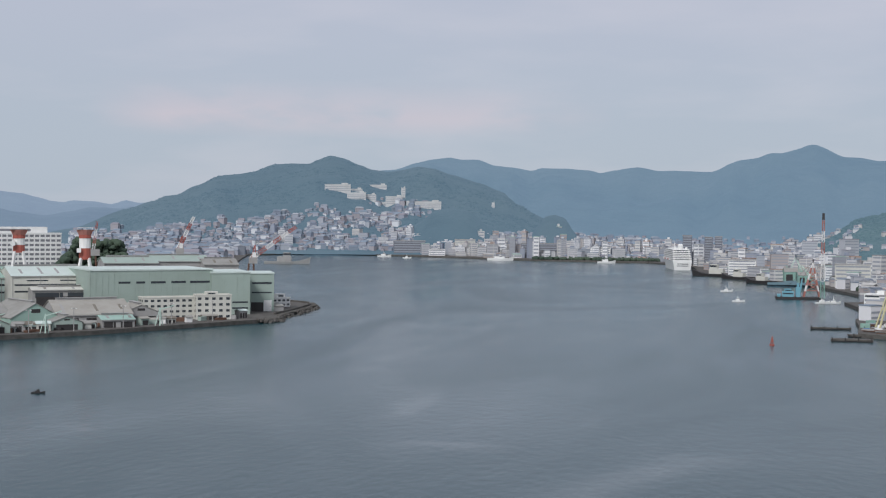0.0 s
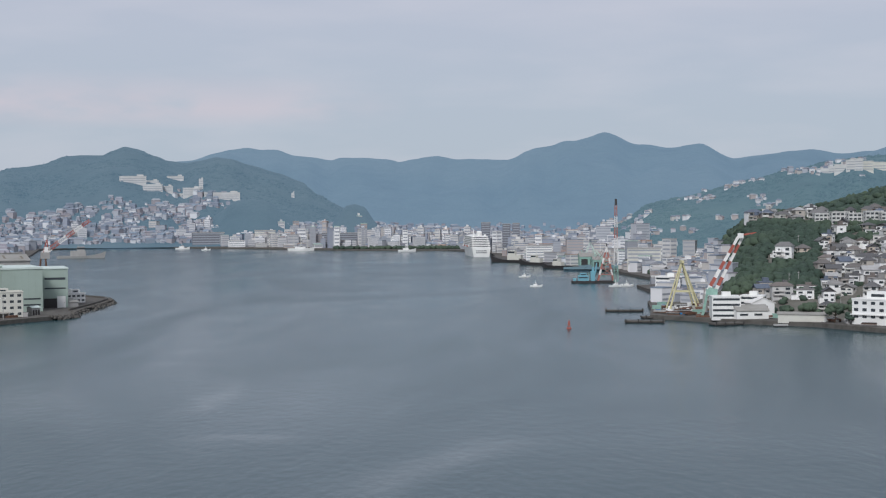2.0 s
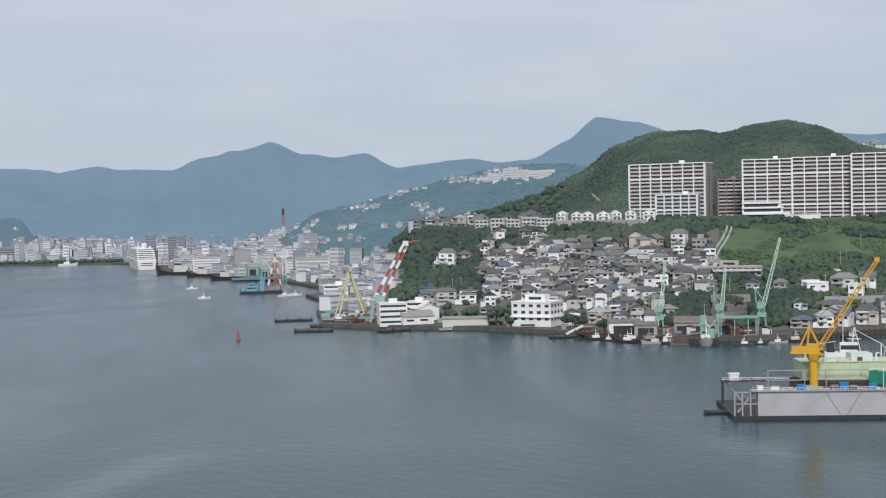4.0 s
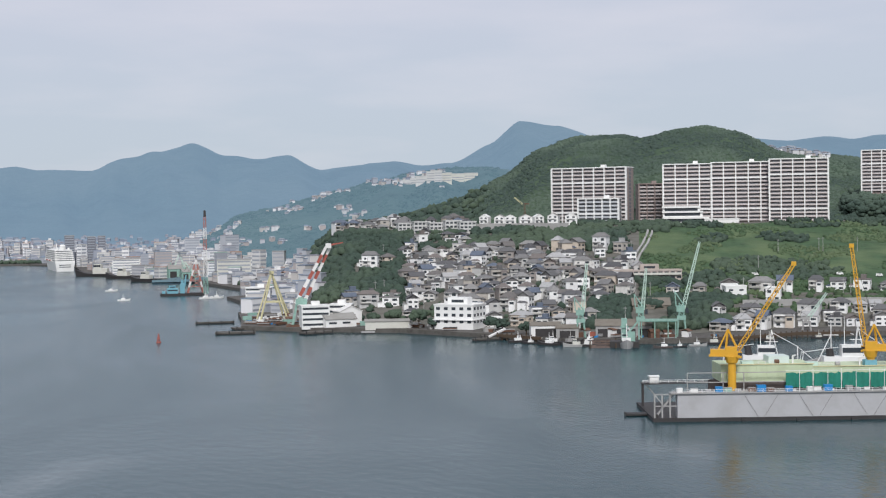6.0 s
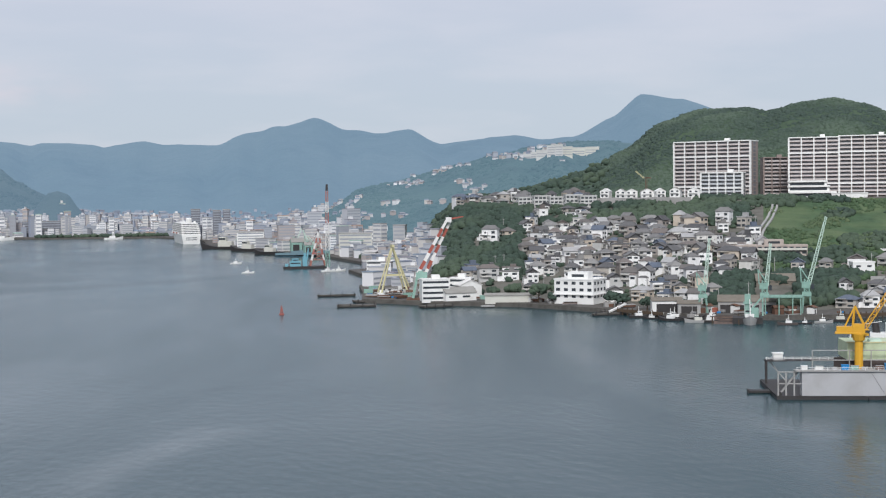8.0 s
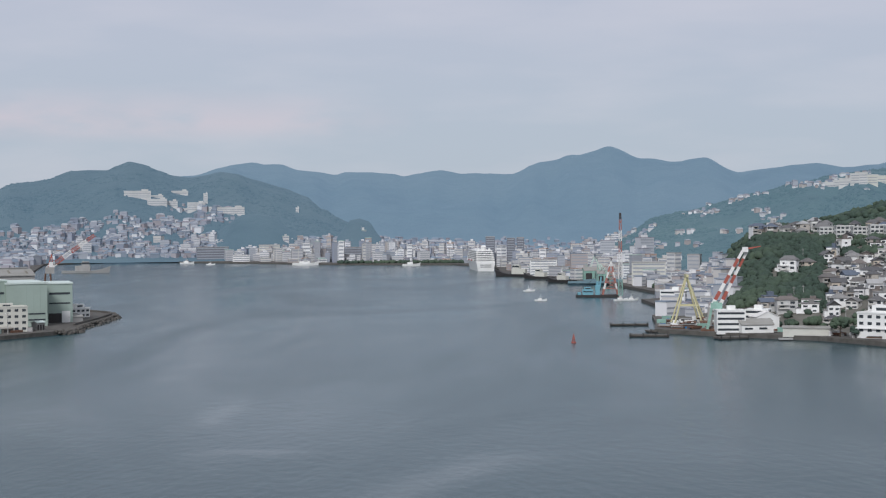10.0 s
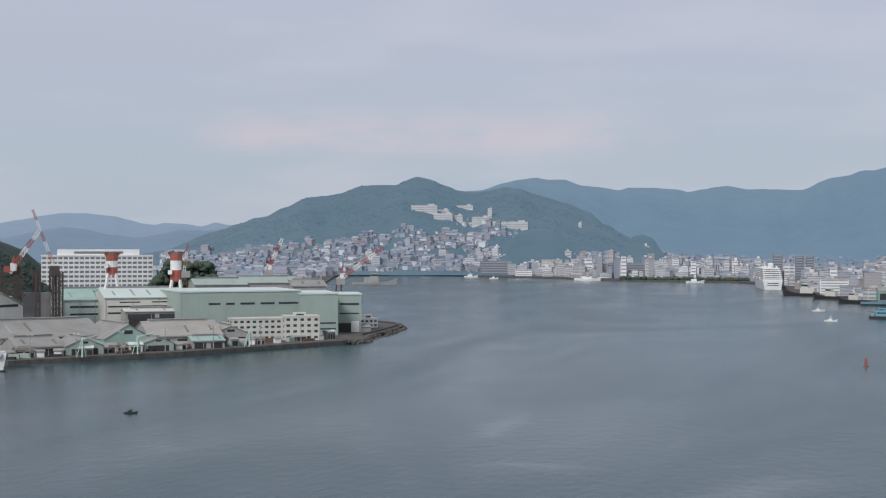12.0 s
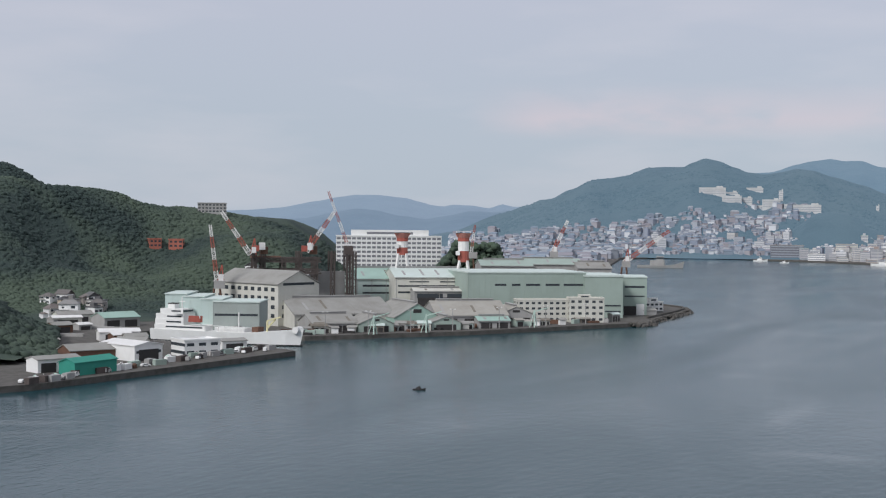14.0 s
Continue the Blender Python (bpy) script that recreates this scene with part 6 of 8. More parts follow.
def quay_things():
    rng = random.Random(31)
    line = [Vector(p) for p in ((-403, 672), (-372, 714), (-339, 756), (-305, 820), (-276, 880))]
    for i in range(54):
        k = rng.uniform(0, 3.999)
        p = line[int(k)].lerp(line[int(k) + 1], k % 1) + Vector((-rng.uniform(4, 22), rng.uniform(4, 12)))
        n, m = rng.choice((("container", M_GREY), ("container", M_RUST), ("steel_stack", M_RUST), ("container", M_SHED), ("hut", M_WHITE), ("steel_stack", M_DARK), ("hut", M_CREAM)))
        o = thing(n, (p.x, p.y, 2.6), rng.uniform(0, 90), {"container": "weathered steel container on the quay", "steel_stack": "stack of rusty steel plates on the quay", "hut": "small pale hut on the quay"}[n], n.replace("_", " "), "things along the quay")
        w, dd, h = {"container": (6, 2.4, 2.6), "steel_stack": (7, 3, 1.4), "hut": (4, 3, 3)}[n]
        if n == "container":
            part("body", B((-w / 2, w / 2, -dd / 2, dd / 2, 0, h)), m, o)
            part("door", B((w / 2, w / 2 + 0.08, -dd / 2 + 0.2, dd / 2 - 0.2, 0.2, h - 0.2)), M_GREY, o)
        elif n == "hut":
            part("wall", B((-w / 2, w / 2, -dd / 2, dd / 2, 0, h)), m, o)
            part("roof", gable(bmesh.new(), -w / 2, w / 2, -dd / 2, dd / 2, h, h + 1), M_GREYROOF, o)
        else:
            for j in range(4):
                part("plate", B((-w / 2 + rng.uniform(-0.4, 0.4), w / 2, -dd / 2, dd / 2 + rng.uniform(-0.4, 0.4), j * 0.35, j * 0.35 + 0.3)), m, o)
    for i in range(26):
        k = rng.uniform(0.1, 3.95)
        edge = line[int(k)].lerp(line[int(k) + 1], k % 1)
        p = edge + Vector((-1, 0.62)).normalized() * rng.uniform(12, 19)
        w, dep, ev = rng.uniform(5, 13), rng.uniform(4, 7), rng.uniform(2.4, 4.6)
        shed("quay_shed", (p.x, p.y, 2.6), rng.choice((24, 34, 44, 58)), w, dep, ev, ev + dep * 0.2, rng.choice((M_CREAM, M_GREY, M_SHED, M_PALEMINT, M_BANKROOF)), rng.choice((M_GREYROOF, M_BROWNROOF, M_BANKROOF, M_SHEDROOF)), "small weathered lean-to shed along the quay", "x", rng.choice((1, 2, 3)))
    for i in range(7):
        k = 0.3 + i * 0.52
        edge = line[int(k)].lerp(line[int(k) + 1], k % 1)
        t = thing("lamp_mast", (edge.x - 5, edge.y + 3, 2.6), 20, "slim pale lamp mast on the quay", "lamp mast", "quay lamp masts")
        part("pole", beam(bmesh.new(), (0, 0, 0), (0, 0, 13), 0.4, 0.25, 8), M_GREY, t)
        part("arm", wires(bmesh.new(), [((-1.4, 0, 13), (1.4, 0, 13))], 0.25), M_GREY, t)
        part("lamp_head", B((-1.7, -0.9, -0.3, 0.3, 12.8, 13.2), (0.9, 1.7, -0.3, 0.3, 12.8, 13.2)), M_RWHITE, t)
    for x, y in ((-352, 728), (-312, 800), (-372, 700)):
        t = thing("quay_derrick", (x - 4, y + 4, 2.6), 30, "pale green quay derrick with a short boom", "crane", "quay derricks")
        part("post", beam(bmesh.new(), (0, 0, 0), (0, 0, 11), 0.8, 0.6), M_PALETEAL, t)
        part("boom", beam(bmesh.new(), (0, 0, 10), (9, 0, 12.5), 0.6, 0.4), M_PALETEAL, t)
        part("stay", wires(bmesh.new(), [((0, 0, 11), (-3, 0, 0)), ((0, 0, 11), (2, 2, 0))], 0.4), M_PALETEAL, t)
    # breakwater rubble and tip of the mole
    t = thing("mole_parapet", (0, 0, 0), 0, "dark stone parapet around the mole's end", "parapet", kind="structure")
    pts = [(-279, 922), (-280, 985), (-284, 1034), (-292, 1056), (-318, 1081)]
    bm = bmesh.new()
    for a, b in zip(pts, pts[1:]):
        beam(bm, (*a, 3.2), (*b, 3.2), 1.4)
    part("wall", bm, M_QUAY, t)
    for i in range(9):
        a = rng.uniform(-17.0, -15.6)
        d = rng.uniform(940, 1040)
        p = P(a, d)
        if p.x < -288:
            o = thing("mole_shed", (p.x, p.y, 2.6), rng.uniform(0, 60), "small pale shed on the mole", "shed", "mole sheds")
            part("wall", B((-5, 5, -3, 3, 0, 3.4)), rng.choice((M_WHITE, M_CREAM, M_GREY)), o)
            part("roof", gable(bmesh.new(), -5, 5, -3, 3, 3.4, 4.6), M_GREYROOF, o)


quay_things()


def pier_things():
    t = shed("pier_building", P(-37.25, 652, 2.6), 37.25 + 38, 16, 26, 7, 8.6, M_WHITE, M_RWHITE, "white pier building with a pale roof", "y", 1, ((-7, -3, 3.5, 4.8), (3, 7, 3.5, 4.8)))
    slab_block("pier_building", P(-35.1, 672, 2.6), 35.1 + 28, 19, 14, 7.4, 2, 3, M_WHITE, "white two-storey pier office", "building", side_bays=4, win_h=0.4, win_w=0.6)
    shed("green_store", (-380, 464, 2.6), 86, 25, 9, 5.2, 7.0, M_GREEN, M_GREEN, "sea-green sheet store on the pier", "x")
    shed("pier_shed", (-398, 462, 2.6), 70, 20, 10, 5.4, 6.6, M_WHITE, M_GREYROOF, "white pier shed with dark open bays", "x", 2)
    shed("pier_shed", P(-39.2, 655, 2.6), 39.2 + 25, 28, 14, 4.8, 7.4, M_RUST, M_GREYROOF, "brown pier shed with a grey roof", "x")
    shed("pier_shed", P(-33.8, 700, 2.6), 33.8 + 30, 14, 8, 4.5, 5.6, M_WHITE, M_GREYROOF, "small pale shed near the pier's end", "x", 1)
    rng = random.Random(12)
    cols = [M_WHITE, M_WHITE, M_GREY, M_DARK, M_HULLGREY, M_RWHITE]
    for i in range(64):
        a = -41.8 + i * 0.15 + rng.uniform(-0.1, 0.1)
        d = 700 - 14.5 * (-32 - a) + rng.uniform(4, 16) - 2
        p = P(a, d)
        edge = -362 - (595 - p.y) * 0.075 if p.y < 595 else -368
        if p.x > edge - 3:
            p.x = edge - rng.uniform(3, 9)
        if i % 3 == 0:
            o = thing("container", (p.x, p.y, 2.6), rng.uniform(60, 110), "weathered steel container on the pier", "container", "things along the pier")
            part("body", B((-3, 3, -1.2, 1.2, 0, 2.5)), rng.choice((M_GREY, M_OLDSTEEL, M_WHITE, M_SHED)), o)
            part("door", B((3, 3.08, -1, 1, 0.2, 2.3)), M_GREY, o)
        elif i % 3 == 1:
            for k in range(3):
                o = thing("gear_pile", (p.x - rng.uniform(0, 7), p.y + rng.uniform(-6, 6), 2.6), rng.uniform(0, 180), "heap of weathered mooring gear on the pier", "deck gear", "gear along the pier")
                v, w, h = rng.uniform(0.7, 1.9), rng.uniform(0.6, 1.4), rng.uniform(0.6, 1.5)
                part("pallet", B((-v, v, -w, -w * 0.4, 0, 0.15), (-v, v, w * 0.4, w, 0, 0.15), (-v, v, -w, w, 0.15, 0.3)), M_TRUNK, o)
                part("load", hip(B((-v * 0.9, v * 0.9, -w * 0.9, w * 0.9, 0.3, 0.3 + h)), -v * 0.9, v * 0.9, -w * 0.9, w * 0.9, 0.3 + h, 0.5 + h * 1.3, 0.05), rng.choice((M_GREY, M_DARK, M_WHITE, M_RUST, M_OLDSTEEL, M_PALETEAL)), o)
        else:
            car(Vector((p.x, p.y, 2.6)), rng.uniform(60, 120), rng.choice(cols), rng.random() < 0.4)


def car(p, turn, paint, van=False):
    t = thing("van" if van else "car", p, turn, "parked pale van on the pier" if van else "parked car on the pier", "vehicle", "parked vehicles")
    h = 2.0 if van else 1.45
    bm = bmesh.new()
    prof = [(-2.2, 0.35), (2.2, 0.35), (2.2, 0.95), (1.3, 1.0 if not van else h), (0.7, h), (-1.5 if not van else -2.1, h), (-2.2, 1.0)]
    ends = [[bm.verts.new((x, y, z)) for x, z in prof] for y in (-0.85, 0.85)]
    n = len(prof)
    for i in range(n):
        bm.faces.new((ends[0][i], ends[0][(i + 1) % n], ends[1][(i + 1) % n], ends[1][i]))
    bm.faces.new(ends[0])
    bm.faces.new(ends[1])
    bmesh.ops.recalc_face_normals(bm, faces=bm.faces)
    body = part("body", bm, paint, t)
    part("window", B((-1.3, 0.9, -0.88, 0.88, h - 0.5, h - 0.12)), M_GLASS, body)
    for x in (-1.35, 1.35):
        for y in (-0.8, 0.8):
            part("wheel", beam(bmesh.new(), (x, y - 0.1, 0.33), (x, y + 0.1, 0.33), 0.46, 0.46, 10), M_DARK, t)


pier_things()


# ---- vessels ----
def hull_mesh(L, beam_w, depth, sheer=0.6, keel=-1.0, stern=0.8):
    """A ship's hull, bow at +x."""
    bm = bmesh.new()
    rows = []
    n = 12
    for i in range(n + 1):
        s = i / n
        x = -L / 2 + L * s
        half = beam_w / 2 * (stern + (1 - stern) * min(1, s * 4)) * (1 if s < 0.62 else math.cos((s - 0.62) / 0.38 * math.pi / 2) ** 0.75 + 0.015)
        top = depth + sheer * max(0, (s - 0.6) / 0.4) ** 2 * 2 + sheer * 0.3 * max(0, 0.25 - s)
        low = half * 0.82
        xo = L * 0.03 * max(0, (s - 0.8) / 0.2)
        rows.append([bm.verts.new((x, -low, keel)), bm.verts.new((x + xo, -half, top)), bm.verts.new((x + xo, half, top)), bm.verts.new((x, low, keel))])
    for r, q in zip(rows, rows[1:]):
        for k in range(4):
            bm.faces.new((r[k], r[(k + 1) % 4], q[(k + 1) % 4], q[k]))
    bm.faces.new(rows[0])
    bm.faces.new(rows[-1])
    bmesh.ops.recalc_face_normals(bm, faces=bm.faces)
    return bm


def boat(name, p, turn, L, w, hull, house, label, group="", mast=True):
    t = thing(name, (p[0], p[1], 0), turn, label, "boat", group)
    dp = min(L * 0.1, 3.6)
    part("hull", hull_mesh(L, w, dp, L * 0.05, -0.5), hull, t)
    part("deckhouse", B((-L * 0.22, L * 0.1, -w * 0.3, w * 0.3, dp - 0.2, dp + L * 0.11)), house, t)
    wh = part("wheelhouse", B((-L * 0.08, L * 0.08, -w * 0.26, w * 0.26, dp + L * 0.11, dp + L * 0.2)), house, t)
    part("window", B((-L * 0.075, L * 0.085, -w * 0.265, w * 0.265, dp + L * 0.14, dp + L * 0.18)), M_GLASS, wh)
    if mast:
        part("mast", beam(bmesh.new(), (-L * 0.05, 0, dp + L * 0.2), (-L * 0.05, 0, dp + L * 0.42), 0.3, 0.15), house, t)
    return t


def cruise_ship():
    t = thing("cruise_ship", (-3, 2045, 0), 90 + 6.5, "large white cruise ship moored stern-on at the quay", "ship")
    L, w = 190, 32
    o = part("hull", hull_mesh(L, w, 15, 2, -2, 0.96), M_WHITE, t)
    o.location = (L / 2, 0, 0)
    for i in range(6):
        z = 15 + i * 2.9
        x0 = 3 + i * 3.2
        part("deck", B((x0, L - 26 - i * 4, -w / 2 + 0.6 + i * 0.25, w / 2 - 0.6 - i * 0.25, z, z + 1.5)), M_WHITE, t)
        # Recess is given a grey colour in place of the balconies' shade.
        part("deck_recess", B((x0 + 2.4, L - 28 - i * 4, -w / 2 + 1.6 + i * 0.25, w / 2 - 1.6 - i * 0.25, z + 1.5, z + 2.9)), M_GREY, t, "balcony band coloured grey for its shade")
        part("window", B((x0 + 2.3, x0 + 2.5, -w / 2 + 5, w / 2 - 5, z + 1.55, z + 2.6)), M_GLASS, t)
    part("roof", B((22, L - 52, -w / 2 + 2.5, w / 2 - 2.5, 32.4, 33.6)), M_WHITE, t)
    part("funnel", beam(bmesh.new(), (34, 0, 33), (31, 0, 41), 8, 6, 8), M_WHITE, t)
    for y in (-9, 9):
        part("radome", beam(bmesh.new(), (28, y, 33.6), (28, y, 37), 3.2, 2.2, 10), M_WHITE, t)
    part("mast", beam(bmesh.new(), (120, 0, 33), (120, 0, 44), 1.6, 0.6), M_WHITE, t)
    for i in range(5):
        part("lifeboat", B((40 + i * 22, 52 + i * 22, w / 2 - 0.4, w / 2 + 1.2, 15.6, 18)), M_RED if i % 2 else M_WHITE, t)
    t.scale = (0.9, 0.9, 0.9)
    for i in range(2):
        part("window", B((-0.12, 0.1, -w * 0.28, w * 0.28, 9.6 - i * 3.2, 10.8 - i * 3.2)), M_GLASS, t)


cruise_ship()


def white_ship():
    t = thing("cable_ship", (-434, 640, 0), 2, "white work ship with tall superstructure lying at the yard quay", "ship")
    L, w = 92, 15
    part("hull", hull_mesh(L, w, 6.5, 1.6, -1.5, 0.9), M_WHITE, t)
    part("boot_top", hull_mesh(L * 0.995, w * 0.9, 0.7, 0, -1.6, 0.9), M_DARK, t)
    for i, (x0, x1, z0, z1) in enumerate(((-43, -10, 6.5, 9.2), (-42.8, -24, 9.2, 12.2), (-42.6, -24.2, 12.2, 15.2), (-40, -25, 15.2, 18.0))):
        dk = part("deckhouse", B((x0, x1, -w / 2 + 1 + i * 0.4, w / 2 - 1 - i * 0.4, z0, z1)), M_WHITE, t)
        part("window", B((x0 + 7.5, x1 - 1.5, -w / 2 + 0.93 + i * 0.4, -w / 2 + 1.1 + i * 0.4, z0 + 1.2, z0 + 2.0)), M_GLASS, dk)
    part("bridge_front", B((-25.02, -24.9, -5, 5, 16.2, 17.3)), M_GLASS, t)
    part("bridge_wing", B((-29, -25, -7.4, 7.4, 15.2, 15.5), (-28.6, -25, -7.4, -7.2, 15.5, 16.5), (-28.6, -25, 7.2, 7.4, 15.5, 16.5)), M_WHITE, t)
    part("funnel", B((-37, -32.5, -2.3, 2.3, 18.0, 20.4)), M_WHITE, t)
    part("funnel_top", B((-37, -32.5, -2.3, 2.3, 20.4, 21.0)), M_DARK, t)
    part("lifeboat", prism(bmesh.new(), [(-20, -7.4), (-12.5, -7.4), (-11.5, -6.2), (-12.5, -5), (-20, -5)], 11.2, 14.6), M_RED, t, "orange lifeboat")
    part("davit", wires(bmesh.new(), [((-20, -6, 9.5), (-20, -7.5, 14.5)), ((-12.5, -6, 9.5), (-12.5, -7.5, 14.5))], 0.4), M_WHITE, t)
    part("mast", wires(bmesh.new(), [((-29, 0, 18), (-29, 0, 24.5)), ((-30.8, 0, 22), (-27.2, 0, 22)), ((8, 0, 6), (8, 0, 17)), ((-41, -3, 6), (-41, -3, 15))], 0.5), M_WHITE, t)
    part("cargo_rail", wires(bmesh.new(), [((-9, -6.6, 9.6), (16, -6.6, 9.6))] + [((x, -6.6, 6.5), (x, -6.6, 9.6)) for x in range(-9, 17, 4)], 0.35), M_RWHITE, t)
    part("deck_crane", wires(bmesh.new(), [((26, 0, 6.5), (26, 0, 13)), ((26, 0, 13), (35, -1, 15.5)), ((26, 0, 9), (31, 0, 14))], 0.8), M_PALEYEL, t)
    part("hatch", B((-5, 14, -4, 4, 6.5, 8.6)), M_WHITE, t)
    part("winch", B((18, 22, -3, 3, 6.5, 9.5)), M_RUST, t)
    part("bow_sheave", beam(bmesh.new(), (45, -3, 8.8), (45, 3, 8.8), 2.6, 2.6, 12), M_RWHITE, t)


white_ship()
boat("workboat", (-246, 500), 10, 5.2, 2.2, M_DARK, M_DARK, "small dark workboat out on the water", mast=False)
for p, L, tn in (((42, 1418), 12, 10), ((47, 1240), 11, -5), ((118, 1235), 13, 20), ((128, 1238), 12, 15), ((-318, 2410), 30, 5), ((-560, 2560), 26, 0), ((-500, 2480), 16, 10), ((-760, 2700), 22, 10), ((-130, 2345), 30, 4)):
    boat("motor_boat", p, tn, L, L * 0.28, M_WHITE, M_WHITE, "white motor boat on the harbour water", "harbour boats")


def sailing_ship():
    t = thing("tall_ship", (-322, 2432, 0), 0, "white sailing ship with bare masts at the far quay", "ship")
    part("hull", hull_mesh(46, 9, 4, 1.2), M_WHITE, t)
    part("deckhouse", B((-10, 8, -2.5, 2.5, 4, 7)), M_WHITE, t)
    for x in (-12, 0, 12):
        part("mast", beam(bmesh.new(), (x, 0, 4), (x, 0, 30), 0.8, 0.4), M_CREAM, t)
        part("yard", beam(bmesh.new(), (x, -6, 20), (x, 6, 20), 0.4), M_CREAM, t)


sailing_ship()


def red_buoy():
    t = thing("buoy", (49, 797, 0), 0, "red conical channel buoy floating in the harbour", "buoy")
    part("float", beam(bmesh.new(), (0, 0, -0.6), (0, 0, 0.7), 2.2, 2.0, 12), M_RED, t)
    part("tower", lattice(bmesh.new(), (0, 0, 0.7), (0, 0, 4.2), 1.4, 0.6, 3, 0.22), M_RED, t)
    part("cage", beam(bmesh.new(), (0, 0, 2.2), (0, 0, 4.0), 1.2, 0.7, 8), M_RED, t)
    part("lamp", beam(bmesh.new(), (0, 0, 4.2), (0, 0, 5.2), 0.5, 0.3, 8), M_RED, t)


red_buoy()


def pontoon(p, turn, L, w, label, deck=None, posts=True):
    t = thing("pontoon", (p[0], p[1], 0), turn, label, "pontoon", "jetties and pontoons")
    part("deck", B((-L / 2, L / 2, -w / 2, w / 2, 0.6, 1.5)), deck or M_QUAY, t)
    part("float", B((-L / 2 + 0.5, L / 2 - 0.5, -w / 2 + 0.4, w / 2 - 0.4, -0.6, 0.6)), M_DARK, t)
    if posts:
        for i in range(4):
            part("post", beam(bmesh.new(), (-L / 2 + 1 + i * (L - 2) / 3, -w / 2 - 0.3, -2), (-L / 2 + 1 + i * (L - 2) / 3, -w / 2 - 0.3, 2.6), 0.5, 0.5, 8), M_DARK, t)
    return t


pontoon((94, 928), -2, 26, 3, "narrow dark floating jetty off the slip")
pontoon((97, 838), -6, 24, 10, "dark timber jetty standing on piles", M_QUAY)
pontoon((112, 872), 12, 26, 9, "dark timber jetty standing on piles", M_QUAY)
pontoon((143, 819), 20, 20, 8, "dark timber jetty standing on piles", M_QUAY)
pontoon((172, 806), 0, 8, 3, "small pale raft near the shore", M_GREY, False)
t = pontoon((227, 734), 8, 24, 4, "low pontoon with a white gangway", M_QUAY)
part("gangway", wires(bmesh.new(), [((-2, 0, 1.8), (12, 8, 5.2)), ((-2, 1.2, 1.8), (12, 9.2, 5.2))], 0.8), M_RWHITE, t, "white gangway")
pontoon((236, 748), 0, 22, 6, "dark pier on piles at the shore", M_QUAY)
boat("tug", (250, 700), 165, 13, 4.4, M_DARK, M_WHITE, "small tug with a black hull and white house", "moored work boats")
boat("tug", (259, 694), 10, 14, 4.8, M_DARK, M_GREY, "grey work boat with a black hull", "moored work boats")
boat("tug", (268, 690), 30, 13, 4.6, M_DARK, M_WHITE, "small tug with a black hull and white house", "moored work boats")
pontoon((272, 700), 20, 26, 6, "dark mooring pontoon beside the tugs", M_QUAY)


def trawler():
    t = boat("trawler", (279, 667), 250, 24, 7.5, M_GREY, M_WHITE, "grey trawler hung with rigging at the slip")
    part("rigging", wires(bmesh.new(), [((-4, 0, 5), (-4, 0, 15)), ((6, 0, 4), (6, 0, 12)), ((-4, 0, 14), (6, 0, 11)), ((-4, 0, 14), (-11, 0, 4)), ((-6.5, -3, 9), (-1.5, 3, 9)), ((6, 0, 11), (11.5, 0, 4.5)), ((-9, -2, 3), (-9, -2, 9)), ((-9, 2, 3), (-9, 2, 9)), ((-9, -2, 9), (-9, 2, 9))], 0.35), M_RWHITE, t)


trawler()
boat("moored_ship", tuple(P(28.3, 600).xy), -25, 44, 10, M_GREY, M_WHITE, "white patrol ship with masts lying behind the dock")
o = boat("moored_ship", tuple(P(31.6, 590).xy), -20, 52, 10, M_WHITE, M_WHITE, "long white ship lying behind the dock")
part("mast_cluster", wires(bmesh.new(), [((-8, 0, 8), (-8, 0, 24)), ((-11, 0, 18), (-5, 0, 18)), ((2, 0, 6), (8, 0, 14)), ((-14, 0, 6), (-8, 0, 18))], 0.34), M_RWHITE, o)
ship_a, ship_b = bpy.data.objects["moored_ship"], o
for ship, k in ((ship_a, 1.0), (ship_b, 1.15)):
    part("radar_mast", wires(bmesh.new(), [((1 * k, -1.4, 8), (2.4 * k, 0, 19 * k)), ((1 * k, 1.4, 8), (2.4 * k, 0, 19 * k)), ((5 * k, 0, 8), (2.4 * k, 0, 19 * k)), ((-0.5, 0, 14 * k), (5, 0, 14 * k)), ((0.5, -2.5, 16 * k), (0.5, 2.5, 16 * k))], 0.32), M_RWHITE, ship)
    part("bow_gantry", wires(bmesh.new(), [((13 * k, -3, 4), (13 * k, -1, 12)), ((13 * k, 3, 4), (13 * k, 1, 12)), ((13 * k, -1, 12), (13 * k, 1, 12)), ((13 * k, 0, 12), (2.4 * k, 0, 18 * k)), ((13 * k, 0, 12), (21 * k, 0, 5))], 0.24), M_RWHITE, ship)
    part("stern_gantry", wires(bmesh.new(), [((-18 * k, -3.4, 3.4), (-17 * k, -2.2, 11)), ((-18 * k, 3.4, 3.4), (-17 * k, 2.2, 11)), ((-17 * k, -2.2, 11), (-17 * k, 2.2, 11)), ((-17 * k, 0, 11), (-5, 0, 13))], 0.24), M_RWHITE, ship)
    part("funnel", beam(bmesh.new(), (-7 * k, 0, 7), (-7.6 * k, 0, 12.5), 2.6, 2.0, 8), M_DARK, ship)
    part("deck_gear", B((8 * k, 11 * k, -2, 2, 3.5, 5.6), (-15 * k, -11 * k, -2.4, 2.4, 3.5, 5.0), (15 * k, 16.5 * k, -1, 1, 3.6, 5.2)), M_CREAM, ship)
    part("deck_rail", wires(bmesh.new(), [((-20 * k, -4.6, 4.7), (12 * k, -4.6, 4.7))] + [((x * k, -4.6, 3.4), (x * k, -4.6, 4.7)) for x in range(-20, 13, 4)], 0.16), M_RWHITE, ship)
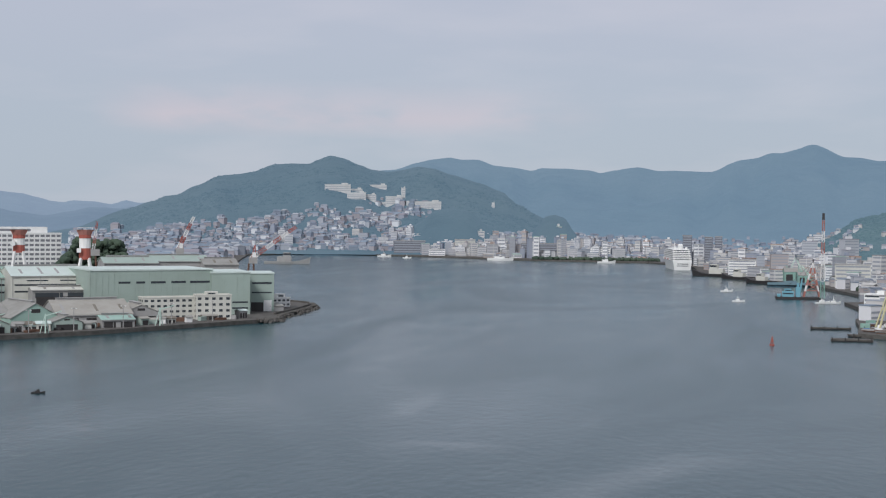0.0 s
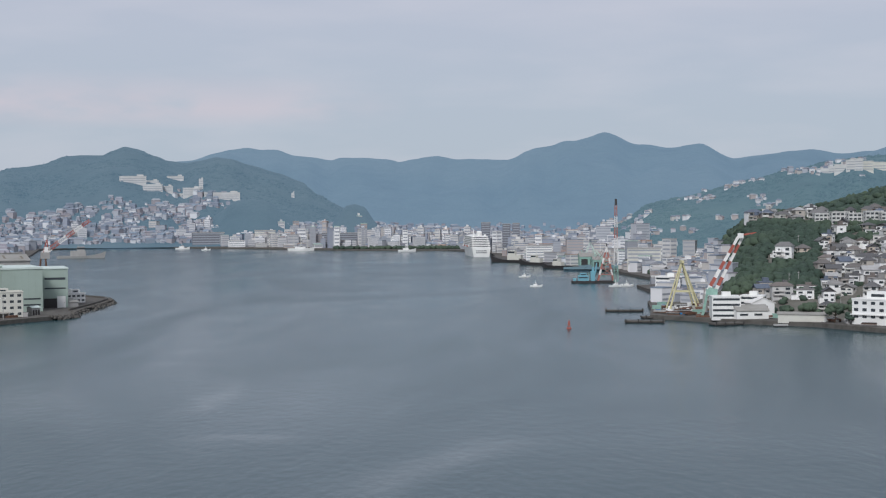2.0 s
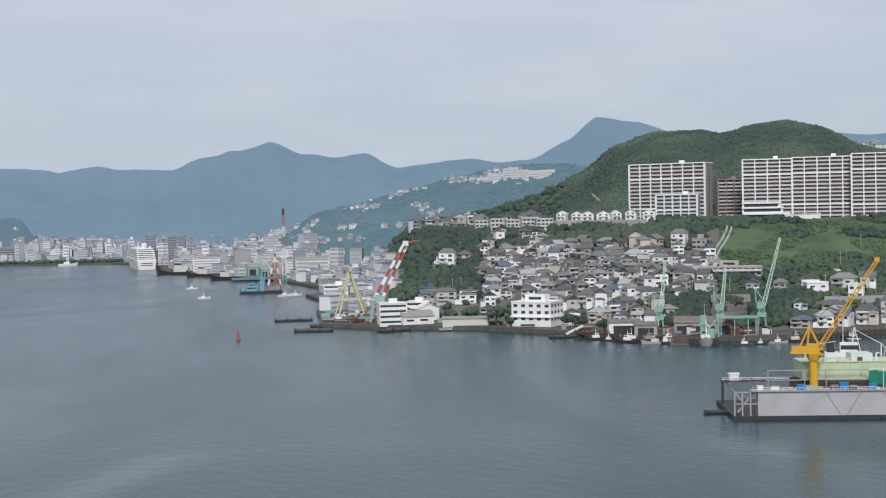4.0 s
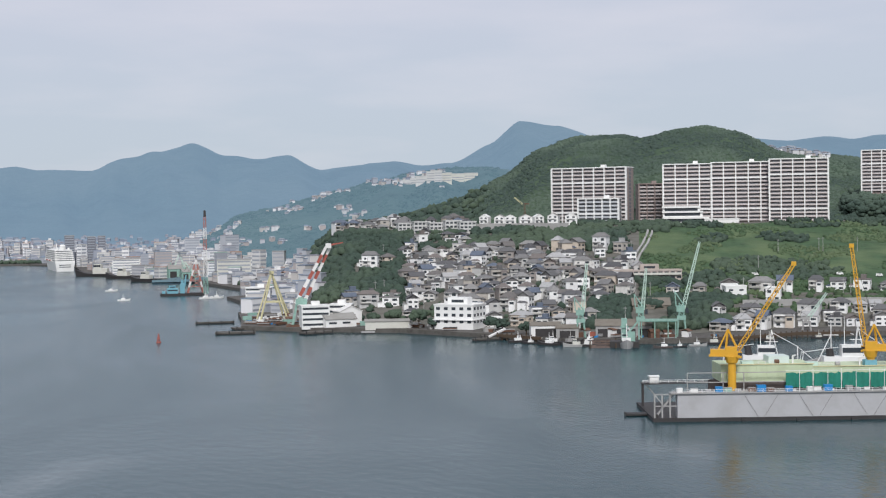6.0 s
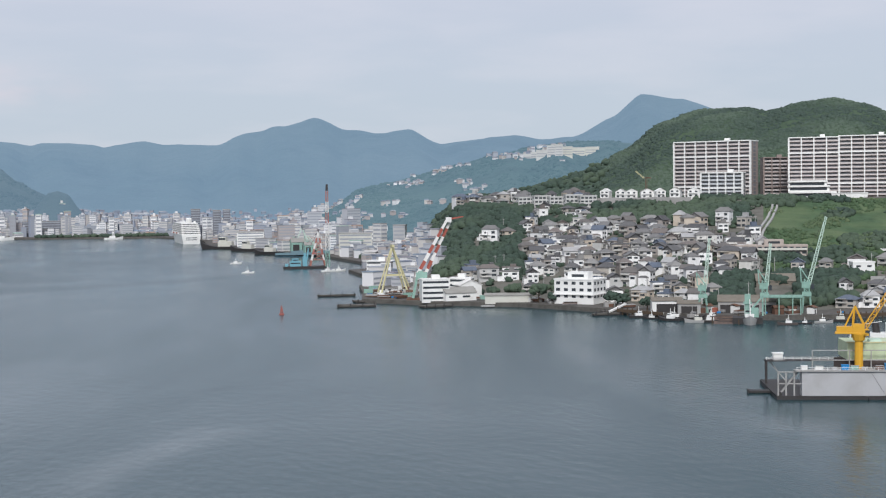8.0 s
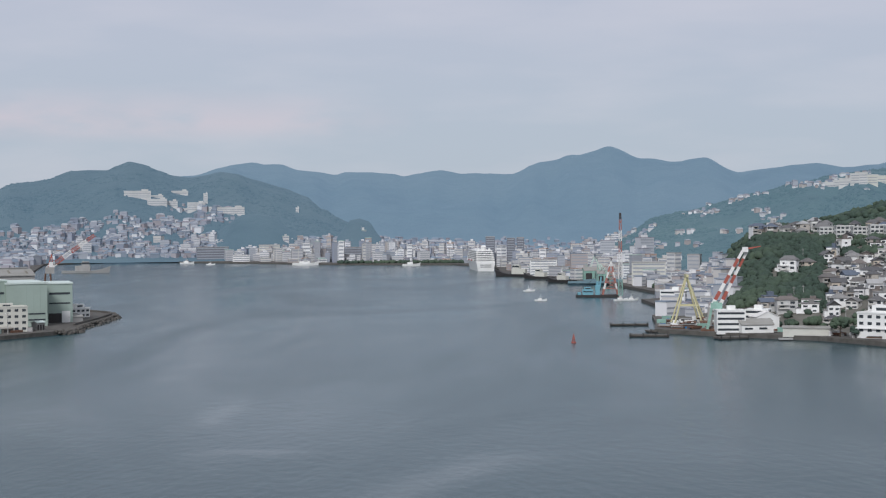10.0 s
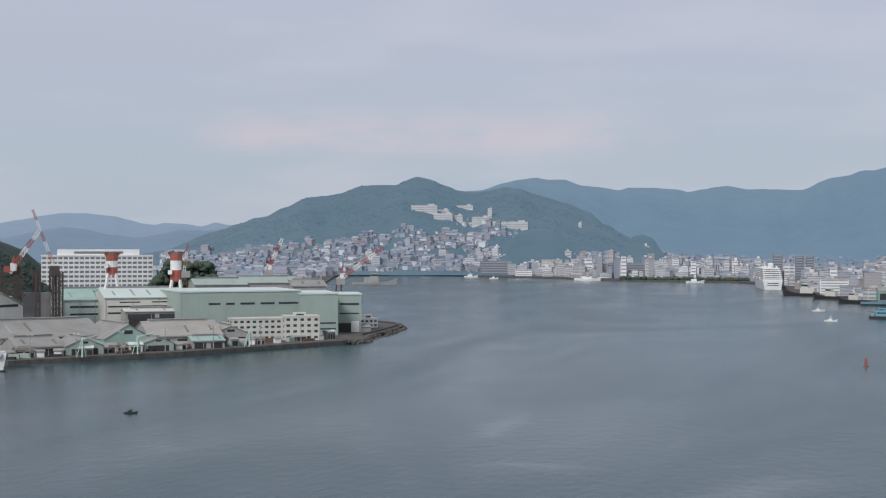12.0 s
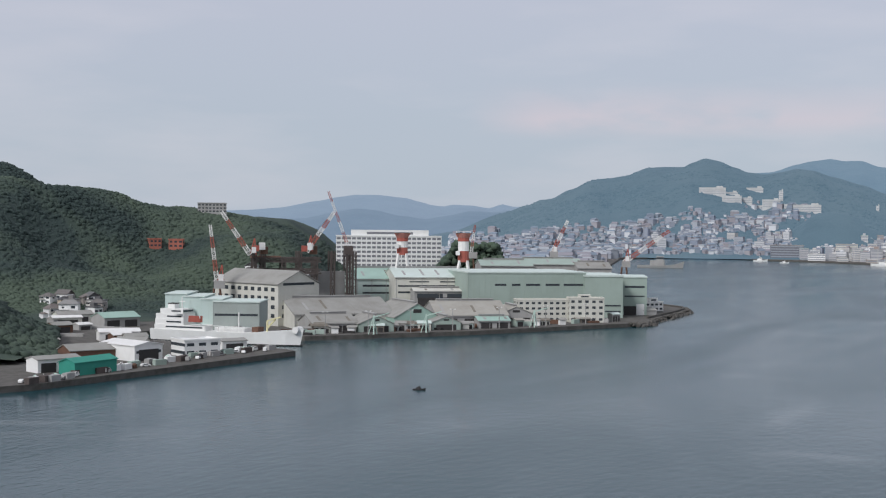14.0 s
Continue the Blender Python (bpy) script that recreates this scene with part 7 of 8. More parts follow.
for x, y, tn, L in ((44, 1835, -8, 62), (92, 1640, -20, 40), (70, 1745, -18, 46)):
    boat("coaster", (x - 6, y - 12), tn + 160, L, 11, M_DARK, M_CREAM, "dark-hulled coaster moored along the quay", "moored coasters")
boat("naval_ship", (-610, 2080), 12, 70, 11, M_GREY, M_GREY, "grey ship lying across the water at the yard")


# ---- slipway clutter on the east quay ----
def slip_things():
    q = random.Random(63)
    spots = [(q.uniform(7.0, 10.6), q.uniform(868, 960)) for i in range(70)] + [(q.uniform(18.5, 26.5), 0) for i in range(60)] + [(q.uniform(11.2, 18), 0) for i in range(34)]
    for a, d in spots:
        if not d:
            d = shore_east(a) + q.uniform(4, 26)
        p = P(a, d)
        if not inside(p.x - 4, p.y - 5) or not inside(p.x + 3, p.y - 5):
            continue
        n = q.choice(("container", "steel_stack", "hut", "steel_stack", "beached_boat", "oil_drum_row"))
        lab = {"container": "weathered steel container at the slipway", "steel_stack": "stack of rusty steel beams at the slipway", "hut": "small corrugated hut at the slipway",
               "beached_boat": "small boat hauled out at the slipway", "oil_drum_row": "row of rusty drums at the slipway"}[n]
        if n == "beached_boat":
            L = q.uniform(6, 13)
            o = thing(n, (p.x, p.y, 3.0), q.uniform(0, 180), lab, "boat", "slipway things")
            part("hull", hull_mesh(L, L * 0.28, L * 0.13, L * 0.04, -0.4), q.choice((M_WHITE, M_WHITE, M_GREY, M_RUST)), o)
            part("wheelhouse", B((-L * 0.15, L * 0.05, -L * 0.09, L * 0.09, L * 0.12, L * 0.26)), M_WHITE, o)
            continue
        o = thing(n, (p.x, p.y, 2.6), q.uniform(-40, 40), lab, n.replace("_", " "), "slipway things")
        if n == "container":
            part("body", B((-3, 3, -1.2, 1.2, 0, 2.6)), q.choice((M_GREY, M_RUST, M_WHITE, M_TEAL, M_BRICK)), o)
            part("door", B((3, 3.08, -1, 1, 0.2, 2.3)), M_GREY, o)
        elif n == "hut":
            w, h = q.uniform(3, 6), q.uniform(2.6, 4.5)
            part("wall", B((-w / 2, w / 2, -2, 2, 0, h)), q.choice((M_WHITE, M_CREAM, M_GREY, M_RUST)), o)
            part("roof", gable(bmesh.new(), -w / 2, w / 2, -2, 2, h, h + 1.1), q.choice((M_GREYROOF, M_RUST)), o)
            part("door", B((-0.6, 0.6, -2.06, -1.9, 0, 2.0)), M_DARK, o)
        elif n == "steel_stack":
            for j in range(4):
                part("beam", B((-4 + q.uniform(-1, 1), 4, -1.4, 1.4, j * 0.5, j * 0.5 + 0.42)), q.choice((M_RUST, M_DARK, M_GREY)), o)
        else:
            for j in range(5):
                part("drum", beam(bmesh.new(), (j * 0.9 - 1.8, 0, 0), (j * 0.9 - 1.8, 0, 1.0), 0.55, 0.55, 10), q.choice((M_RUST, M_TARP, M_GREY)), o)


def utility_poles():
    q = random.Random(8)
    for i in range(34):
        a = q.uniform(12, 34)
        s = q.choice((60, 120, 124, 190, 250)) + q.uniform(-4, 4)
        d = shore_east(a) + s
        t = facing("utility_pole", a, d, east_height(a, d) - 0.5, q.uniform(-40, 40), "grey concrete utility pole on the hillside", "pole", "utility poles")
        part("shaft", beam(bmesh.new(), (0, 0, 0), (0, 0, 11), 0.34, 0.2, 8), M_GREY, t)
        part("crossarm", B((-1.0, 1.0, -0.08, 0.08, 9.8, 10.0)), M_GREY, t)


slip_things()


M_STAINED = mat("rust_stained_concrete", (0.17, 0.125, 0.105), 0.9, grain=0.8, scale=0.5, dark=0.5)


def slipway():
    """A worn concrete ramp with rails running down into the water."""
    a = 21.75
    d = shore_east(a)
    t = facing("slipway", a, d, 0, 0, "rust-stained slipway ramp with launching rails", "slipway")
    part("ramp", lattice_ramp(-6, 6, 2.74, -1.2, 1.0, -24), M_STAINED, t)
    for x in (-3.6, -1.2, 1.2, 3.6):
        part("rail", beam(bmesh.new(), (x, 0.8, 3.0), (x, -22, -0.7), 0.35, 0.35, 4), M_OLDSTEEL, t)
    for k in range(5):
        part("cradle", B((-5 + k * 0.3, 5 - k * 0.3, -2.2 - k * 2.6, -1.6 - k * 2.6, 1.2 - k * 0.4, 3.1 - k * 0.42)), M_STAINED if k % 2 else M_OLDSTEEL, t)
    for x in (-6.6, 6.6):
        for k in range(5):
            part("pile", beam(bmesh.new(), (x, -2 - k * 4.2, -1), (x, -2 - k * 4.2, 3.8 - k * 0.3), 0.55, 0.5, 8), M_TRUNK, t)


def lattice_ramp(x0, x1, z_top, z_low, y_top, y_low):
    bm = bmesh.new()
    v = [bm.verts.new((x, y, z)) for x in (x0, x1) for y, z in ((y_top, z_top), (y_low, z_low), (y_low, z_low - 1.5), (y_top, z_low - 1.5))]
    bm.faces.new(v[:4])
    bm.faces.new(v[:3:-1])
    for i in range(4):
        j = (i + 1) % 4
        bm.faces.new((v[i], v[i + 4], v[j + 4], v[j]))
    bmesh.ops.recalc_face_normals(bm, faces=bm.faces)
    return bm


slipway()
d = shore_east(23.75) + 60
while east_height(23.75, d) < EYE - d * math.tan(radians(3.85)):
    d += 2
shed("bank_shed", P(23.75, d, east_height(23.75, d)), -23.75 + 6, 22, 13, 2.2, 6.2, M_BANKROOF, M_BANKROOF, "low grey-brown roofed shed among the bank trees", "x", 0, (), -6.0)
utility_poles()
slab_block("white_house", P(27.15, 866, east_height(27.15, 866) - 0.2), -27.15 + 16, 13, 9, 7.5, 2, 2, M_WHITE, "plain white modern house on the upper road", "house", side_bays=1, win_h=0.3, win_w=0.4)
slab_block("white_house", P(28.6, 872, east_height(28.6, 872) - 0.2), -28.6 - 6, 9, 8, 8.5, 2, 2, M_WHITE, "plain white cube house on the upper road", "house", side_bays=1, win_h=0.4, win_w=0.5)


def moored_boats():
    """Small work boats lying along the east shore."""
    q = random.Random(17)
    for i, a in enumerate((18.3, 18.75, 19.5, 20.6, 21.2, 24.2, 24.9, 25.6, 26.3, 28.4, 30.4)):
        d = shore_east(a) - q.uniform(7, 13)
        L = q.uniform(7, 13)
        boat("work_boat", tuple(P(a, d).xy), -a + q.choice((0, 180, 20, 160)) + q.uniform(-12, 12), L, L * 0.3, q.choice((M_DARK, M_GREY, M_DARK, M_OLDSTEEL)), q.choice((M_WHITE, M_CREAM, M_WHITE)), "small work boat moored along the slipways", "moored work boats")


moored_boats()


def boardwalk(a0, a1, n, label):
    """A narrow timber walk on piles along the shore."""
    t = thing("boardwalk", (0, 0, 0), 0, label, "boardwalk", "boardwalks on piles")
    deck = bmesh.new()
    for i in range(n):
        aa, ab = a0 + (a1 - a0) * i / n, a0 + (a1 - a0) * (i + 1) / n
        p, r = P(aa, shore_east(aa) - 3.5, 2.5), P(ab, shore_east(ab) - 3.5, 2.5)
        beam(deck, p, r, 1.6, 1.6)
        part("pile", beam(bmesh.new(), (p.x, p.y, -1.5), (p.x, p.y, 4.2), 0.5, 0.45, 8), M_TRUNK, t)
    part("deck", deck, M_TRUNK, t)


boardwalk(26.2, 31.6, 26, "dark timber boardwalk on piles below the waterfront houses")
boardwalk(17.4, 19.2, 9, "dark timber boardwalk on piles by the slipway sheds")


# ---- the town ----
M_CITY = mat("city_walls", (0.6, 0.6, 0.6), 0.75, grain=0.4, scale=0.06, dark=0.8,
             spread=((0.76, 0.76, 0.76), (0.54, 0.53, 0.52), (0.42, 0.42, 0.43), (0.64, 0.63, 0.60), (0.40, 0.32, 0.29), (0.50, 0.50, 0.52), (0.80, 0.80, 0.80), (0.46, 0.41, 0.38), (0.62, 0.61, 0.60), (0.32, 0.33, 0.36)))
M_CITYROOF = mat("city_roofs", (0.4, 0.4, 0.4), 0.75, grain=0.4, scale=0.1, dark=0.8,
                 spread=((0.42, 0.42, 0.41), (0.30, 0.30, 0.30), (0.38, 0.27, 0.22), (0.55, 0.54, 0.53), (0.33, 0.44, 0.40), (0.48, 0.47, 0.46)))
# Window colour is lifted and blued to carry the town's haze.
M_CITYGLASS = mat("hazed_city_windows", (0.31, 0.33, 0.36), 0.3)
M_TOWER = mat("slate_grey_tower", (0.16, 0.17, 0.20), 0.5, grain=0.3, scale=0.1)


def ground_at(a, d):
    z = 2.6
    if R_MID.front < d < R_MID.back and 3.3 < a < 36:
        z = max(z, R_MID.height(a, d))
    if R_TOWN.front < d < R_TOWN.back and -28 < a < 3:
        z = max(z, R_TOWN.height(a, d))
    if R_MAIN.front < d < R_MAIN.back and -17 < a < 21:
        z = max(z, R_MAIN.height(a, d))
    if 7.3 < a < 42 and d < 2000 and d > shore_east(a) + 34:
        z = max(z, east_height(a, d))
    return z


def town_block(i, w, dep, h, floors, style):
    t = thing("town_building", (0, 0, 0), 0, ("mid-rise concrete town building with rows of windows", "low town building with a pitched roof", "slim pale apartment tower in the town")[style], "building", "buildings of the harbour town")
    part("wall", B((-w / 2, w / 2, 0, dep, -6, h)), M_CITY, t)
    if style == 1:
        part("roof", gable(bmesh.new(), -w / 2, w / 2, 0, dep, h, h + dep * 0.18, "x" if i % 2 else "y"), M_CITYROOF, t)
    else:
        part("roof", B((-w / 2 - 0.3, w / 2 + 0.3, -0.3, dep + 0.3, h, h + 0.8)), M_CITYROOF, t)
        if i % 2 == 0:
            part("penthouse", B((-w * 0.2, w * 0.15, dep * 0.3, dep * 0.7, h + 0.8, h + 3.8)), M_CITY, t)
    fh = h / floors
    for f in range(floors):
        z0 = f * fh + fh * 0.35
        bm = B((-w / 2 + 0.8, w / 2 - 0.8, -0.12, 0.1, z0, z0 + fh * 0.42))
        box(bm, w / 2 - 0.1, w / 2 + 0.12, 0.8, dep - 0.8, z0, z0 + fh * 0.42)
        box(bm, -w / 2 - 0.12, -w / 2 + 0.1, 0.8, dep - 0.8, z0, z0 + fh * 0.42)
        part("window_band", bm, M_CITYGLASS, t)
    return t


DESIGNS = [(17, 12, 16, 4, 0), (13, 11, 11, 3, 0), (22, 14, 13, 3, 0), (12, 10, 8, 2, 1), (19, 13, 7.5, 2, 1), (11, 11, 27, 6, 2), (25, 15, 18, 4, 0), (14, 13, 20, 5, 2), (15, 11, 9.5, 2, 1), (28, 14, 11, 3, 0), (11, 11, 32, 6, 2), (18, 16, 23, 5, 0), (10, 9, 13, 3, 2), (16, 10, 6, 1, 1)]
TOWN = [town_block(i, *v) for i, v in enumerate(DESIGNS)]
count = 0


def put_block(k, a, d, z, turn, size=(1, 1, 1)):
    global count
    m = Matrix.Translation(P(a, d, z)) @ Matrix.Rotation(radians(-a + turn), 4, "Z") @ Matrix.Diagonal((*size, 1))
    if count < len(TOWN):
        TOWN[count].matrix_world = m @ Matrix.Diagonal((1 / size[0], 1 / size[1], 1 / size[2], 1))
    else:
        copy_thing(TOWN[k], m)
    count += 1


rng = random.Random(101)
# far waterfront
placed = []
tries = 0
while len(placed) < 85 and tries < 9000:
    tries += 1
    a, d = rng.uniform(-17.5, 0.5), rng.uniform(2410, 2800)
    p = P(a, d)
    if not inside(p.x, p.y) or not inside(p.x, p.y - 22) or any((p - q).length < 16 for q in placed):
        continue
    back = d - profile([(-17.5, 2760), (-9.6, 2586), (-6, 2430), (0.5, 2370)], a)
    if -6.6 < a < 0.4 and back < 52:
        continue  # the waterside park
    placed.append(p)
    k = rng.choice((0, 5, 6, 7, 11, 2, 10, 5, 7, 12) if back > 70 else (1, 2, 4, 9, 13, 0, 6))
    tower = 1.35 if -8.2 < a < -4.2 and back > 60 else 1.0
    put_block(k, a, d, ground_at(a, d), rng.uniform(-20, 20), (rng.uniform(0.7, 1.15), rng.uniform(0.8, 1.1), rng.uniform(0.75, 1.2) * tower))
# the eastern quarter
placed = []
tries = 0
while len(placed) < 160 and tries < 12000:
    tries += 1
    a, d = rng.uniform(0.3, 11.5), rng.uniform(930, 2250)
    p = P(a, d)
    if not inside(p.x, p.y) or not inside(p.x - 16, p.y - 16) or any((p - q).length < (14 if d < 1500 else 17) for q in placed) or (a < 9.6 and d < 1010) or (a > 8.8 and d < 960):
        continue
    if a > 9.6 and d < 1100 or ground_at(a, d) > 12:
        continue
    placed.append(p)
    k = rng.choice((1, 3, 3, 8, 2, 4, 12, 13, 8, 13)) if d < 1600 else rng.choice((0, 1, 2, 5, 6, 7, 8, 9, 11, 12))
    put_block(k, a, d, ground_at(a, d), rng.choice((-60, -25, -10, 5, 20, 40)) + rng.uniform(-8, 8), (rng.uniform(0.55, 1.1), rng.uniform(0.7, 1.2), rng.uniform(0.6, 1.25)))

# landmarks
M_PALE = mat("weathered_white_concrete", (0.58, 0.58, 0.57), 0.75, grain=0.5, scale=0.05, dark=0.75)
for a, d, w, dep, h, fl, m, lab in ((0.1, 2255, 15, 15, 46, 12, M_TOWER, "slender dark tower behind the cruise ship"), (0.95, 2120, 12, 14, 45, 12, M_TOWER, "dark slate twin tower block"), (1.35, 2110, 11, 14, 46, 12, M_TOWER, "dark slate twin tower block"),
                                    (-9.0, 2700, 40, 20, 30, 7, M_CREAM, "broad cream hotel on the far waterfront"), (-3.4, 2480, 34, 16, 22, 6, M_WHITE, "white civic block near the park"), (6.6, 1500, 36, 20, 24, 6, M_CREAM, "broad cream hospital block with a wide roof"),
                                    (-11.3, 2720, 62, 20, 24, 5, M_TOWER, "dark glazed hall on the far waterfront"), (2.3, 1780, 34, 18, 20, 6, M_WHITE, "white quayside office slab"), (-5.9, 2560, 70, 20, 26, 6, M_TOWER, "dark broad block behind the park")):
    t = thing("landmark_building", P(a, d, ground_at(a, d)), -a, lab, "building")
    part("wall", B((-w / 2, w / 2, 0, dep, -3, h)), m, t)
    part("roof", B((-w / 2 - 0.4, w / 2 + 0.4, -0.4, dep + 0.4, h, h + 1.0)), M_GREY, t)
    for f in range(fl):
        z0 = (f + 0.35) * h / fl
        part("window_band", B((-w / 2 + 1, w / 2 - 1, -0.12, 0.1, z0, z0 + h / fl * 0.42)), M_CITYGLASS, t)
for a, e, w, h, lab in ((-14.28, 1.31, 58, 15, "long white hotel high on the hillside"), (-13.55, 1.24, 32, 5, "low white wing beside the hillside hotel"), (-12.6, 1.38, 38, 7, "pale low block on the hillside"), (-13.5, 0.98, 42, 15, "cream school block on the hillside"),
                        (-12.95, 0.90, 28, 12, "cream stepped block on the hillside"), (-11.95, 0.84, 38, 17, "pale hillside block with a tower"), (-11.57, 1.14, 9, 24, "slim pale hillside tower"), (-10.55, 0.62, 58, 15, "cream hillside block below the woods"),
                        (-12.35, 0.66, 24, 7, "white hall among the hillside houses"), (-11.2, 0.70, 26, 10, "pale flats on the hillside"), (-7.85, 0.66, 7, 11, "slim pale tower on the hill's foot")):
    # the place on the slope that lies on this line of sight
    d = 2750
    while d < 3600 and R_TOWN.height(a, d) < EYE + d * math.tan(radians(e)) - h / 2:
        d += 10
    t = facing("hillside_hotel", a, d, R_TOWN.height(a, d), 0, lab, "building", "large hillside buildings")
    part("wall", B((-w / 2, w / 2, 0, 16, -14, h)), M_PALE, t)
    part("roof", B((-w / 2 - 0.5, w / 2 + 0.5, -0.5, 16.5, h, h + 1)), M_PALE, t)
    part("penthouse", B((w * 0.15, w * 0.4, 3, 12, h + 1, h + 4)), M_PALE, t)
    for f in range(int(h / 4)):
        part("window_band", B((-w / 2 + 1, w / 2 - 1, -0.15, 0.1, f * 4 + 1.6, f * 4 + 2.8)), M_CITYGLASS, t)
for a, w, h in ((13.75, 18, 6), (14.1, 15, 8), (14.4, 20, 10), (14.75, 13, 14), (15.05, 11, 15), (15.35, 17, 12), (15.8, 22, 10), (16.4, 20, 9)):
    d = 1800
    while d < 2140 and R_MID.height(a, d) < EYE + d * math.tan(radians(1.40 + (a - 13.75) * 0.06)):
        d += 10
    t = facing("ridge_flats", a, d, R_MID.height(a, d), 0, "pale apartment block along the ridge", "building", "blocks along the ridge")
    part("wall", B((-w / 2, w / 2, 0, 14, -8, h)), M_PALE if a < 15.2 else M_CREAM, t)
    part("roof", B((-w / 2 - 0.4, w / 2 + 0.4, -0.4, 14.4, h, h + 0.8)), M_PALE, t)
    for f in range(int(h / 3.4)):
        part("window_band", B((-w / 2 + 1, w / 2 - 1, -0.15, 0.1, f * 3.4 + 1.2, f * 3.4 + 2.2)), M_CITYGLASS, t)

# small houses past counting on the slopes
# Wall and roof colours are darkened towards blue-grey to stand for haze.
M_TINYW = mat("hazed_house_walls", (0.6, 0.6, 0.6), 0.8, island=0.1, spread=((0.38, 0.40, 0.44), (0.30, 0.32, 0.37), (0.24, 0.27, 0.33), (0.34, 0.36, 0.41), (0.30, 0.28, 0.30), (0.62, 0.63, 0.65), (0.23, 0.27, 0.32), (0.35, 0.33, 0.35)))
M_TINYR = mat("hazed_house_roofs", (0.3, 0.3, 0.3), 0.8, island=0.1, spread=((0.20, 0.23, 0.28), (0.26, 0.28, 0.32), (0.18, 0.22, 0.27), (0.34, 0.36, 0.39), (0.26, 0.25, 0.28), (0.22, 0.27, 0.33)))


def hamlet(name, spots, label, walls=None):
    bw, br = bmesh.new(), bmesh.new()
    q = random.Random(len(spots))
    for p, s in spots:
        an = q.uniform(-0.6, 0.6)
        w, dep, h = s * q.uniform(0.8, 1.4), s * q.uniform(0.7, 1.0), s * q.uniform(0.5, 1.0)
        c, n = math.cos(an), math.sin(an)

        def tr(x, y, z):
            return (p.x + x * c - y * n, p.y + x * n + y * c, p.z + z)
        lo = [bw.verts.new(tr(x, y, -4)) for x, y in ((-w / 2, 0), (w / 2, 0), (w / 2, dep), (-w / 2, dep))]
        hi = [bw.verts.new(tr(x, y, h)) for x, y in ((-w / 2, 0), (w / 2, 0), (w / 2, dep), (-w / 2, dep))]
        for i in range(4):
            bw.faces.new((lo[i], lo[(i + 1) % 4], hi[(i + 1) % 4], hi[i]))
        bw.faces.new(hi)
        e = [br.verts.new(tr(x, y, h)) for x, y in ((-w / 2 - 0.5, -0.5), (w / 2 + 0.5, -0.5), (w / 2 + 0.5, dep + 0.5), (-w / 2 - 0.5, dep + 0.5))]
        r = [br.verts.new(tr(x, dep / 2, h + s * 0.25)) for x in (-w / 2 + 1, w / 2 - 1)]
        for f in ((e[0], e[1], r[1], r[0]), (e[1], e[2], r[1]), (e[2], e[3], r[0], r[1]), (e[3], e[0], r[0])):
            br.faces.new(f)
    ob = thing(name, (0, 0, 0), 0, label, "houses", kind="stuff")
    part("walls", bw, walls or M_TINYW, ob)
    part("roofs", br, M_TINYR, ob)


spots = []
while len(spots) < 3800:
    a, d = rng.uniform(-25, 1), rng.uniform(2740, 3420)
    z = R_TOWN.height(a, d)
    top = profile([(-25, 40), (-22, 52), (-18, 78), (-15, 112), (-12, 125), (-10, 100), (-8, 52), (-5, 40), (1, 30)], a)
    if z < top * rng.uniform(0.4, 1.0) and noise.noise(P(a, d) / 120) > -0.2 and z > 2.7:
        spots.append((P(a, d, z), rng.choice((4.5, 5.5, 6.5, 7.5, 9, 13))))
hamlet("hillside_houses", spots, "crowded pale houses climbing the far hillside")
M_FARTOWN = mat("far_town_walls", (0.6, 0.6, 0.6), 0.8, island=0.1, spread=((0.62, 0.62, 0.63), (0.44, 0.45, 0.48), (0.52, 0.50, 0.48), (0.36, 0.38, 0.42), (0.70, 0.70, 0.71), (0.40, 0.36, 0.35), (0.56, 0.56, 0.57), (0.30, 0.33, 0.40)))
spots = []
while len(spots) < 230:
    a, d = rng.uniform(3, 15.5), rng.uniform(1600, 2120)
    z = R_MID.height(a, d)
    lane = profile([(2, 8), (6.5, 30), (8.2, 56), (10, 80), (12.6, 106), (14, 108), (17.5, 110)], a)
    if abs(z - lane) < 30 and noise.noise(P(a, d) / 48 + Vector((5, 0, 0))) > 0.22 and z > 4:
        spots.append((P(a, d, z), rng.uniform(3.2, 6.5)))
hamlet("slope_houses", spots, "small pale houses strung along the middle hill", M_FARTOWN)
spots = []
while len(spots) < 1100:
    a, d = rng.uniform(-5, 6.5), rng.uniform(2250, 3000)
    z = ground_at(a, d)
    if z < 24 and inside(P(a, d).x, P(a, d).y - 75):
        spots.append((P(a, d, z), rng.uniform(7, 13)))
while len(spots) < 1900:
    # hamlets along the foot of the far mountains
    a, d = rng.uniform(-11, 14), rng.uniform(2500, 4600)
    z = ground_at(a, d)
    if 3 < z < rng.uniform(10, 40) and noise.noise(P(a, d) / 160 + Vector((2, 7, 0))) > -0.3:
        spots.append((P(a, d, z), rng.uniform(5, 9)))
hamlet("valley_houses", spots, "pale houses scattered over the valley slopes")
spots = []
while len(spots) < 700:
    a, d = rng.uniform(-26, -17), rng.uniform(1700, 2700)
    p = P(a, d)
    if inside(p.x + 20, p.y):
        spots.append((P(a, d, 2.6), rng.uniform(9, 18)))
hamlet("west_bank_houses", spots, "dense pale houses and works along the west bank")

